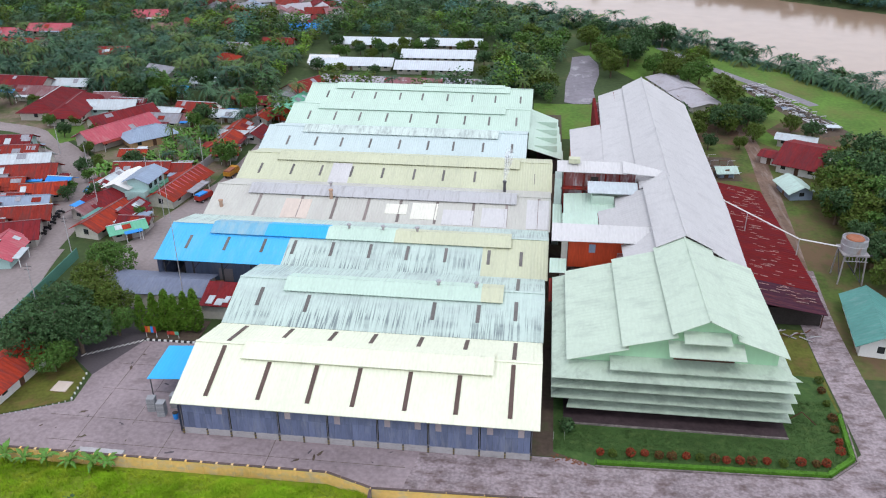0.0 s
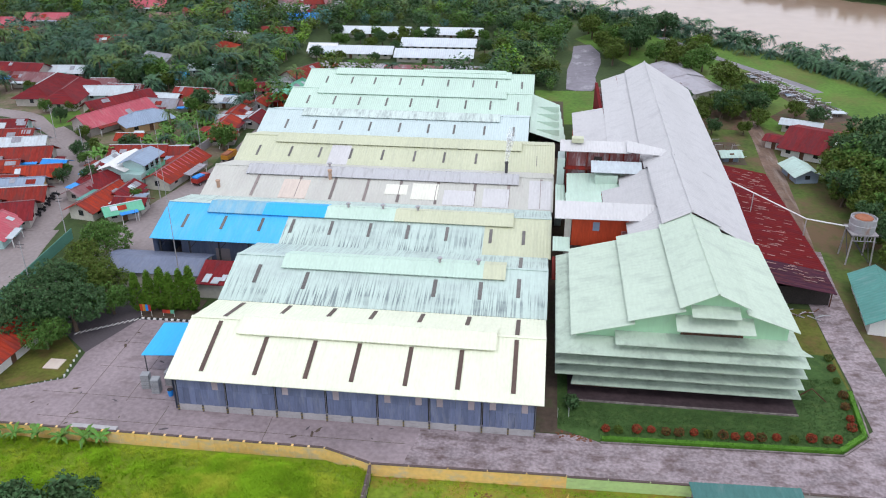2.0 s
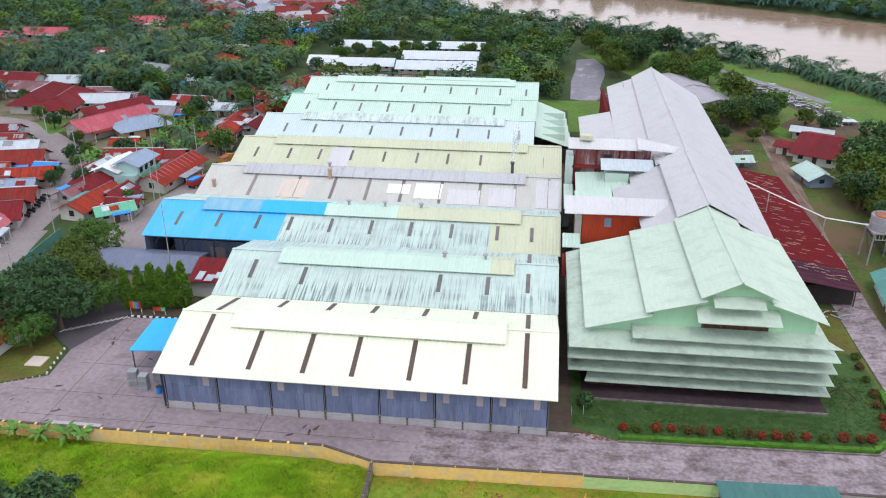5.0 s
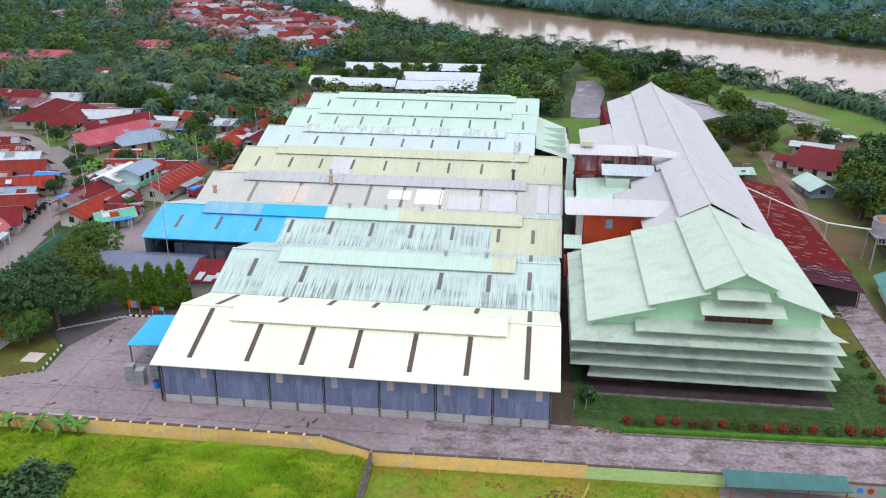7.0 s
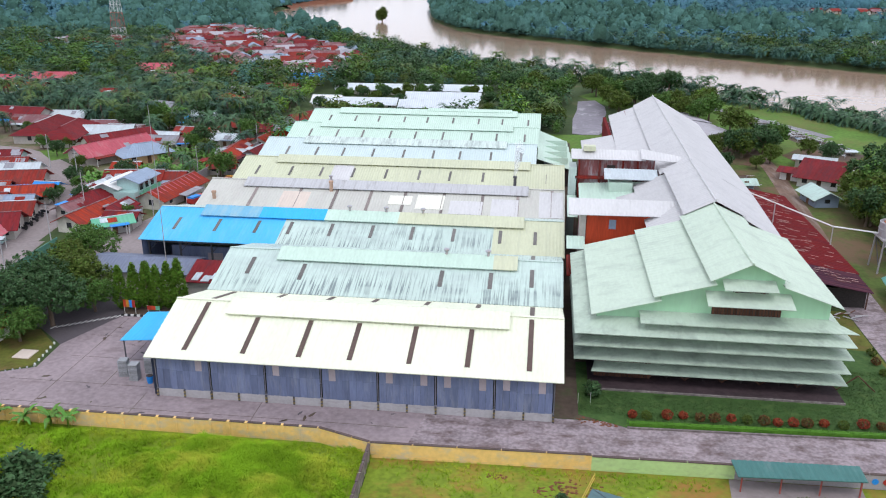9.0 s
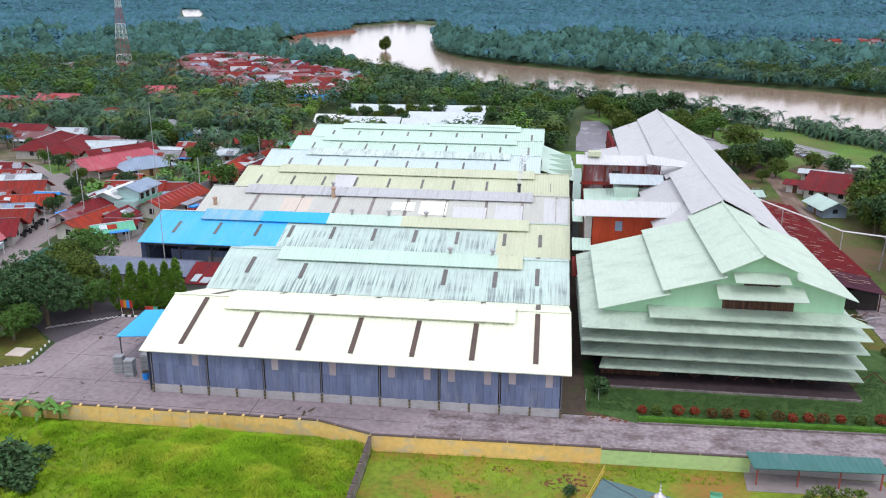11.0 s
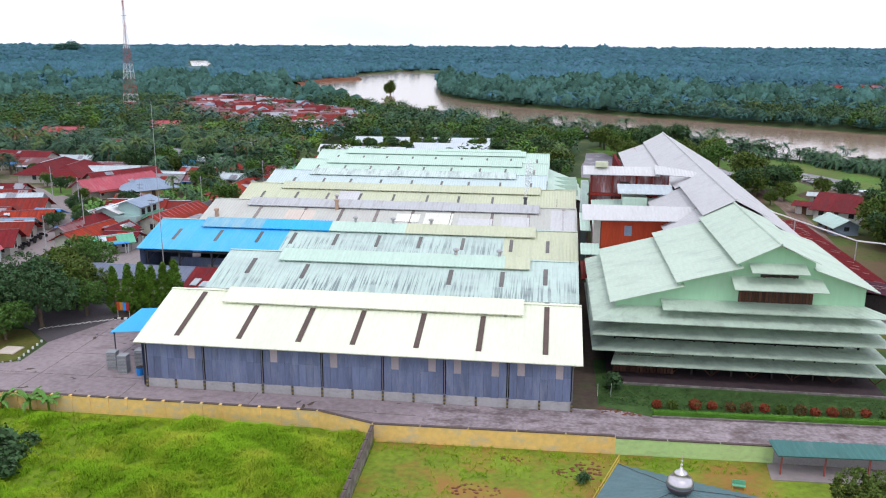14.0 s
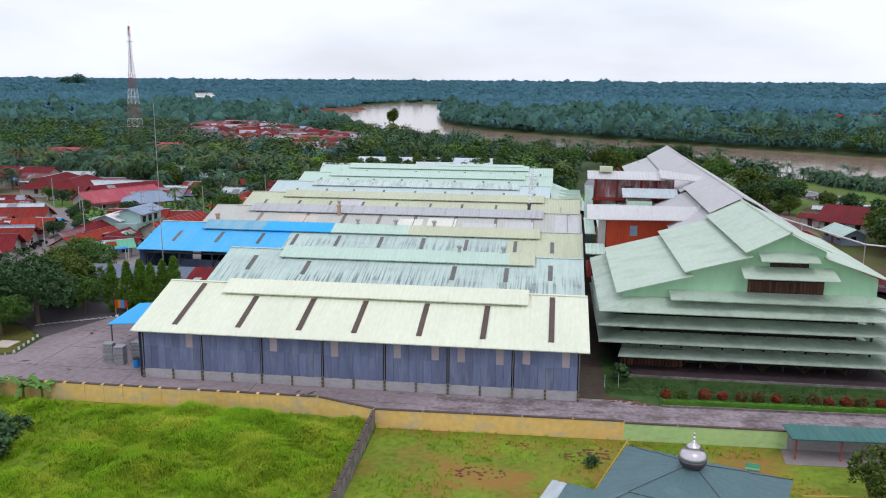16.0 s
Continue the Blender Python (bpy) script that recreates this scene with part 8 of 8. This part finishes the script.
def banner(x, y, w, h, z, cols, label):
    ob = thing("banner", label, "banner", at=(x, y, 0))
    for sx in (0.05, w - 0.05):
        bm = bmesh.new()
        tube(bm, (sx, 0, 0), (sx, 0, z + h), 0.035, sides=6)
        part("pole", bm, M["white"], ob)
    for i, c in enumerate(cols):
        part("stripe", boxes((w * i / len(cols), w * (i + 1) / len(cols), -0.05, -0.03, z, z + h)), M[c], ob)


banner(-57.5, 98.5, 1.7, 1.1, 1.0, ("orange_wall", "truck_yellow", "tarp", "truck_red"), "red, orange and blue printed banner on poles")
banner(-54.2, 98.7, 1.8, 0.6, 0.7, ("truck_red", "orange_wall", "green_tin"), "red and white printed banner on poles")


def vehicle(x, y, turn, l, w, h, mat, label, name="car", load=None):
    ob = thing(name, label, name, at=(x, y, 0.03), turn=turn)
    bm = bmesh.new()
    prof = [(-l / 2, 0.35), (l / 2, 0.35), (l / 2, 0.85), (l * 0.30, 0.95), (l * 0.14, h), (-l * 0.30, h), (-l * 0.46, 0.95), (-l / 2, 0.85)] if not load else [(l * 0.2, 0.5), (l / 2, 0.5), (l / 2, 1.4), (l * 0.42, h), (l * 0.2, h)]
    s0 = [bm.verts.new((a, -w / 2, b)) for a, b in prof]
    s1 = [bm.verts.new((a, w / 2, b)) for a, b in prof]
    bm.faces.new(s0)
    bm.faces.new(s1[::-1])
    for i in range(len(prof)):
        j = (i + 1) % len(prof)
        bm.faces.new((s0[j], s0[i], s1[i], s1[j]))
    part("body", bm, M[mat], ob)
    part("windscreen", boxes((l * 0.31 if not load else l * 0.46, l * 0.33 if not load else l * 0.48, -w * 0.4, w * 0.4, 0.98 if not load else 1.45, h - 0.12)), M["glass"], ob)
    if load:
        part("bed", boxes((-l / 2, l * 0.18, -w / 2, w / 2, 0.7, 1.6)), M[mat], ob)
        part("load", boxes((-l * 0.46, l * 0.14, -w * 0.42, w * 0.42, 1.55, 1.9)), M[load], ob)
    for a in (-l * 0.31, l * 0.31):
        for s in (-1, 1):
            bm = bmesh.new()
            tube(bm, (a, s * (w / 2 - 0.18), 0.33), (a, s * (w / 2 + 0.02), 0.33), 0.33, sides=12)
            wheel = part("wheel", bm, M["black"], ob)
            bm = bmesh.new()
            tube(bm, (a, s * (w / 2 - 0.1), 0.33), (a, s * (w / 2 + 0.03), 0.33), 0.19, sides=10)
            part("rim", bm, M["tin"], wheel)


vehicle(-66.6, 100.6, 12, 4.3, 1.75, 1.55, "car_dark", "dark parked car under the trees")
vehicle(-68.4, 149.3, 70, 4.0, 1.6, 1.8, "truck_red", "red truck with a blue load beside the sheds", "truck", "tarp")
vehicle(-67.4, 163.0, 80, 4.2, 1.7, 1.9, "truck_yellow", "small yellow orange truck beside the sheds", "truck", "brick_red")
vehicle(-67.6, 188.0, 85, 4.2, 1.7, 1.5, "car_dark", "dark parked car beside the sheds")
for i in range(9):
    ob = thing("motorbike", "dark parked motorbike by the market", "motorbike", "parked motorbikes", at=(-92.6 - 0.25 * i - (i % 2) * 0.5, 129.5 + 1.25 * i, 0.05), turn=10 + 35 * random.random())
    part("frame", boxes((-0.6, 0.5, -0.12, 0.12, 0.35, 0.75), (-0.5, 0.1, -0.14, 0.14, 0.75, 0.85), (0.4, 0.5, -0.3, 0.3, 0.95, 1.02)), M["car_dark"], ob)
    for a in (-0.62, 0.62):
        bm = bmesh.new()
        tube(bm, (a, -0.05, 0.3), (a, 0.05, 0.3), 0.3, sides=10)
        part("wheel", bm, M["black"], ob)
street_fence = thing("fence", "dull green sheet fence along the town road", "fence", kind="structure")
for i in range(14):
    f, g = i / 14, (i + 1) / 14
    bm = bmesh.new()
    a, b = Vector((-79.6 - 1.7 * f, 84 + 38 * f, 2.0)), Vector((-79.6 - 1.7 * g, 84 + 38 * g, 2.0))
    slab(bm, [a, b, b + Vector((0.12, 0, 0)), a + Vector((0.12, 0, 0))], 2.0)
    part("panel", bm, M["gate_green"], street_fence)
yard_wall = thing("yard_wall", "grey plastered wall along the side yard", "wall", kind="structure")
for (ax, ay), (bx, by), n in (((-76, 160), (-70, 222), 12), ((-70, 222), (-66, 244), 5)):
    for i in range(n):
        a, b = Vector((ax, ay, 2.0)).lerp(Vector((bx, by, 2.0)), i / n), Vector((ax, ay, 2.0)).lerp(Vector((bx, by, 2.0)), (i + 1) / n)
        bm = bmesh.new()
        slab(bm, [a, b - Vector((0, 0.06, 0)), b + Vector((0.15, -0.06, 0)), a + Vector((0.15, 0, 0))], 2.0)
        part("panel", bm, M["bare_concrete"], yard_wall)


def utility_pole(x, y, h, label="grey utility pole with a crossarm", lamp=False):
    ob = thing("utility_pole", label, "utility pole", "utility poles", at=(x, y, 0))
    bm = bmesh.new()
    tube(bm, (0, 0, -0.1), (0, 0, h), 0.095, 0.06)
    part("post", bm, M["plinth"], ob)
    part("crossarm", boxes((-0.7, 0.7, -0.04, 0.04, h - 0.6, h - 0.52)), M["steel"], ob)
    part("crossarm", boxes((-0.55, 0.55, -0.04, 0.04, h - 1.2, h - 1.12)), M["steel"], ob)
    if lamp:
        bm = bmesh.new()
        tube(bm, (0, 0, h - 0.9), (1.4, 0, h - 0.4), 0.05)
        part("lamp_arm", bm, M["steel"], ob)


for x, y, h in ((-82.7, 122.5, 8), (-87.0, 141, 8), (-99.0, 159.5, 8), (-113, 172, 8), (-80.3, 150, 9), (-74.6, 165, 8), (-73.0, 140, 8), (-79, 105, 8), (-70, 190, 8)):
    utility_pole(x, y, h)
mast = thing("mast", "tall thin pale radio mast beside the annex", "mast", at=(-54.2, 105.7, 0))
bm = bmesh.new()
tube(bm, (0, 0, 0), (0, 0, 9), 0.09, 0.07, 6)
part("base_pole", bm, M["bare_concrete"], mast)
bm = bmesh.new()
tube(bm, (0, 0, 9), (0, 0, 27.5), 0.06, 0.03, 6)
part("pole", bm, M["tin"], mast)

# red and white lattice tower
tower = thing("lattice_tower", "red and white banded steel lattice tower", "tower", at=(-230, 430, 0))
LEVELS = [40.0 * k / 10 for k in range(11)] + [40.0 + 17.0 * k / 6 for k in range(1, 7)]
for k, (z0, z1) in enumerate(zip(LEVELS, LEVELS[1:])):
    r0, r1 = (4.5 - 0.086 * z if k < 10 else 1.06 - 0.03 * (z - 40) for z in (z0, z1))
    paint = M["tower_red" if k // 2 % 2 else "tower_white"]
    for i in range(4):
        a, b = math.pi / 4 + i * math.pi / 2, math.pi / 4 + (i + 1) * math.pi / 2
        p0, p1 = Vector((r0 * math.cos(a), r0 * math.sin(a), z0)), Vector((r1 * math.cos(a), r1 * math.sin(a), z1))
        q0, q1 = Vector((r0 * math.cos(b), r0 * math.sin(b), z0)), Vector((r1 * math.cos(b), r1 * math.sin(b), z1))
        thin = 0.9 if k < 10 else 0.5
        for name, u, w, r in (("leg", p0, p1, 0.13), ("brace", p0, q1, 0.07), ("brace", q0, p1, 0.07), ("crossbar", p1, q1, 0.08)):
            bm = bmesh.new()
            tube(bm, u, w, r * thin, sides=4)
            part(name, bm, paint, tower)
part("platform", boxes((-1.3, 1.3, -1.3, 1.3, 49.0, 49.2)), M["tin"], tower)
bm = bmesh.new()
tube(bm, (0, 0, 33), (0, 0, 60), 0.16, 0.06, 6)
part("antenna", bm, M["tower_red"], tower)

# ---- far village ----
models = []
for i, (w, l, r) in enumerate(((7, 9, "rust"), (6, 9, "maroon"), (7, 10, "old_rose"), (6, 8, "grey_roof"), (7, 9, "rust"), (6, 9, "lavender_grey"), (6, 8, "slate_blue"), (6, 8, "maroon"), (7, 12, "old_rose"), (6, 8, "old_rose"), (6, 9, "lavender_grey"), (6, 8, "maroon"))):
    models.append(house(0, 0, 0, w, l, 3.0, r, "plaster", label="", openings=2, group="houses of the far village"))
rng = np.random.default_rng(77)
x, y = rng.uniform(-260, -60, 9000), rng.uniform(315, 570, 9000)
ok = village_zone(x, y)
x, y = x[ok], y[ok]
k = spaced(x, y, 9.0)
extra = [(-230, 405), (-238, 409), (-246, 402), (-252, 409), (-215, 396), (-175, 372), (-168, 378), (-250, 330), (-141, 300), (-136, 306), (-120, 309), (130, 563), (169, 462), (180, 882), (190, 880), (218, 740), (230, 735), (244, 738), (256, 746), (268, 750), (280, 752), (250, 725), (236, 722), (262, 732)]
spots = [(a, b) for a, b in zip(x[k], y[k])] + extra
for i, (a, b) in enumerate(spots):
    if i < len(models):
        ob = models[i]
    else:
        ob = copy_thing(models[int(rng.integers(0, len(models)))], Matrix.Identity(4))
    ob.matrix_basis = pose(a, b, 0, 0, 0, 25 + 90 * int(rng.integers(0, 2)) + rng.uniform(-10, 10))
    ob.scale = (0.95, 0.95, 0.95)

# ---- riverside frames and clutter on the right ----
racks = thing("timber_racks", "grey weathered timber drying racks by the river", "timber racks")
for i in range(20):
    for j in range(5):
        x, y = 58.5 + i * 0.60 + j * 1.25 + random.uniform(-0.4, 0.4), 247 - i * 2.0 + j * 1.1 + random.uniform(-0.4, 0.4)
        dx, dy = random.choice(((0.9, -1.7), (1.7, 0.5), (1.3, -2.4)))
        sx, sy = (0.35, 0.18) if dy < 0 else (-0.12, 0.4)
        bm = bmesh.new()
        slab(bm, [(x, y, 0.6), (x + dx, y + dy, 0.65), (x + dx + sx, y + dy + sy, 0.65), (x + sx, y + sy, 0.6)], 0.08)
        for f in (0.1, 0.9):
            tube(bm, (x + dx * f + sx / 2, y + dy * f + sy / 2, 0), (x + dx * f + sx / 2, y + dy * f + sy / 2, 0.56), 0.07, sides=5)
        part("rail", bm, M[random.choice(("plinth", "zinc", "steel", "lavender_grey"))], racks)
for i in range(6):
    x, y = 59 + i * 2.1, 244 - i * 6.0
    part("sheet", boxes((x, x + 2.4, y, y + 2.2, 0.3, 0.42)), M[("slate_blue", "pale_roof", "zinc")[i % 3]], racks)
part("roof_sheet", boxes((72.0, 75.5, 209, 211.5, 1.0, 1.1)), M["pale_roof"], racks)
flat("verge", [(57, 250), (63, 252), (78, 208), (70, 204)], 0.06, M["dark_earth"], "dark mud under the racks", "mud")

# ---- prayer house, shelter and play things before the wall ----
mosque = thing("prayer_house", "small prayer house with a grey teal hipped roof", "prayer house", at=(7.85, 55.9, 0), turn=-20)
part("wall", boxes((-5.2, 5.2, -4.8, 4.8, 0, 2.5)), M["wall_green"], mosque)
for s in range(4):
    t = Matrix.Rotation(s * math.pi / 2, 4, "Z")
    for (r0, z0), (r1, z1) in (((5.95, 2.45), (3.2, 3.55)), ((3.35, 3.56), (0.5, 4.7))):
        bm = bmesh.new()
        sheet(bm, t @ Vector((-r0, -r0, z0)), t @ Vector((r0, -r0, z0)), t @ Vector((r1, -r1, z1)), t @ Vector((-r1, -r1, z1)), 1.0, 0.03)
        part("roof", bm, M["mosque_roof"], mosque)
        bm = bmesh.new()
        tube(bm, t @ Vector((r0, -r0, z0 + 0.04)), t @ Vector((r1, -r1, z1 + 0.04)), 0.022, sides=5)
        part("hip_cap", bm, M["steel"], mosque)
bm = bmesh.new()
lathe(bm, (0, 0, 4.55), [(0.95, 0.78), (0.91, 1.00), (0.74, 1.28), (0.44, 1.52), (0.48, 1.58), (0.44, 1.68), (0.28, 1.78), (0.11, 1.92), (0.09, 2.05)], 24)
dome = part("dome", bm, M["chrome"], mosque, "polished metal onion dome")
bm = bmesh.new()
lathe(bm, (0, 0, 4.55), [(0.54, 0), (0.60, 0.14), (0.83, 0.34), (0.93, 0.58), (0.95, 0.78)], 24)
bowl = part("dome_bowl", bm, M["bowl"], mosque, "lower bowl of the dome with ground reflection in its dark colour")
for p in (*dome.data.polygons, *bowl.data.polygons):
    p.use_smooth = True
bm = bmesh.new()
lathe(bm, (0, 0, 6.55), [(0.03, 0), (0.03, 0.15), (0.11, 0.24), (0.03, 0.34), (0.03, 0.45), (0.09, 0.53), (0.03, 0.62), (0.02, 0.95)], 8)
part("finial", bm, M["chrome"], dome)
porch = thing("porch", "low grey and white roofed porch", "porch", at=(0.75, 54.4, 0), turn=-20)
part("roof", sheets(((-1.8, -1.6, 2.2), (3.0, -1.6, 2.2), (3.0, 1.6, 2.5), (-1.8, 1.6, 2.5))), M["mosque_roof"], porch)
part("edge_sheet", sheets(((-2.9, -1.6, 2.2), (-1.82, -1.6, 2.2), (-1.82, 1.6, 2.5), (-2.9, 1.6, 2.5))), M["pale_roof"], porch)
part("wall", boxes((-2.0, 2.8, -1.3, 1.3, 0, 2.15)), M["wall_green"], porch)
shelter = thing("shelter", "open shelter with a teal sheet roof on red posts", "shelter")
part("roof", sheets(((17.7, 67.7, 1.95), (29.2, 68.3, 1.95), (29.0, 70.2, 2.35), (17.4, 69.8, 2.35))), M["shelter_teal"], shelter)
for i in range(4):
    part("post", boxes((18.1 + i * 3.55, 18.22 + i * 3.55, 68.1 + 0.15 * i, 68.22 + 0.15 * i, 0.05, 1.95)), M["tower_red"], shelter)
rail = thing("fence", "yellow pipe fence beside the prayer house", "fence")
for a, b in (((0.9, 56.5), (4.8, 67.8)), ((16.4, 60.0), (20.8, 60.6))):
    for z in (0.55, 1.0):
        bm = bmesh.new()
        tube(bm, (*a, z), (*b, z), 0.05, sides=6)
        part("rail", bm, M["yellow_paint"], rail)
    for f in (0, 0.5, 1):
        bm = bmesh.new()
        p = (a[0] + (b[0] - a[0]) * f, a[1] + (b[1] - a[1]) * f)
        tube(bm, (*p, 0), (*p, 1.1), 0.06, sides=6)
        part("post", bm, M["yellow_paint"], rail)
bench = thing("bench", "small green painted bench on the grass", "bench", at=(14.2, 65.3, 0), turn=-8)
bench.scale = (0.74, 0.74, 0.74)
part("seat", boxes((-0.7, 0.7, -0.25, 0.25, 0.40, 0.46)), M["green_tin"], bench)
part("backrest", boxes((-0.7, 0.7, 0.22, 0.28, 0.5, 0.95)), M["green_tin"], bench)
for sx in (-0.6, 0.6):
    part("leg", boxes((sx - 0.05, sx + 0.05, -0.22, 0.26, 0, 0.4)), M["yellow_paint"], bench)
for x, c in ((30.6, "tarp"), (31.6, "truck_red"), (32.6, "green_tin"), (33.6, "truck_yellow"), (34.8, "white")):
    bm = bmesh.new()
    tube(bm, (x, 70.12, 0.85), (x, 70.22, 0.85), 0.3, sides=14)
    solid("painted_disc", bm, M[c], "round coloured disc painted on the wall", "painted disc", "coloured discs on the wall")
goal = thing("goal_frame", "pair of thin white pipe posts on the grass", "goal frame", at=(3.7, 82.0, 0.06))
for a, b in (((0, 0, 0), (0, 0, 1.4)), ((1.35, 0.2, 0), (1.35, 0.2, 1.4))):
    bm = bmesh.new()
    tube(bm, a, b, 0.018, sides=6)
    part("bar", bm, M["white"], goal)
scatter([tree_thing(61, 3.0, 5.2, "leaf_olive", 420, 16, 0.15, "leafy tree beside the shelter", "trees before the wall"), tree_thing(62, 1.0, 1.6, "leaf_dark", 60, 10, 0.2, "dark low bush in the field", "bushes before the wall", "bush", "bush", 0.06)],
        [(22.6, 60.2, 1.0), (5.0, 84.2, 1.1)])
scatter([tree_thing(63, 1.3, 1.5, "leaf_dark", 80, 10, 0.2, "dark low bush in the field", "bushes before the wall", "bush", "bush", 0.06)], [(-49.2, 61.2, 1.7), (-46.9, 63.6, 0.95), (-47.6, 60.6, 1.3), (-51.5, 59.5, 1.7), (-46.2, 61.0, 1.1), (-45.8, 58.8, 1.2), (-48.4, 58.2, 1.5), (-54, 61, 1.5), (1.6, 64.5, 0.5), (-51.0, 56.5, 1.5)])

# timber frame and slatted walls behind the lowest eave of the drying house
part("floor_slab", boxes((5.0, 33.0, 85.75, 112, 0.05, 0.22)), M["floor_purple"], dry)
part("floor_edge", boxes((5.0, 33.0, 85.5, 85.72, 0.05, 0.26)), M["old_block"], dry)
# posts coloured near-black to keep the shade between the eaves
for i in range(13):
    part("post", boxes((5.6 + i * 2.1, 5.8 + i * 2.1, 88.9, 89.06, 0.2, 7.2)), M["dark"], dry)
for i in range(6):
    bm = bmesh.new()
    tube(bm, (11.9 + i * 4.2, 88.6, 0.3), (14.0 + i * 4.2, 88.6, 2.2), 0.07, sides=5)
    tube(bm, (14.0 + i * 4.2, 88.6, 2.2), (16.1 + i * 4.2, 88.6, 0.3), 0.07, sides=5)
    part("brace", bm, M["timber"], dry)
for i in range(18):
    part("plank", boxes((5.7 + i * 0.36, 5.98 + i * 0.36, 88.5, 88.56, 0.3, 2.3)), M["timber"], dry)
for z in (2.95, 4.5, 6.0):
    for i in range(50):
        part("slat", boxes((5.6 + i * 0.52, 5.82 + i * 0.52, 89.1, 89.16, z, z + 0.7)), M["timber"], dry)
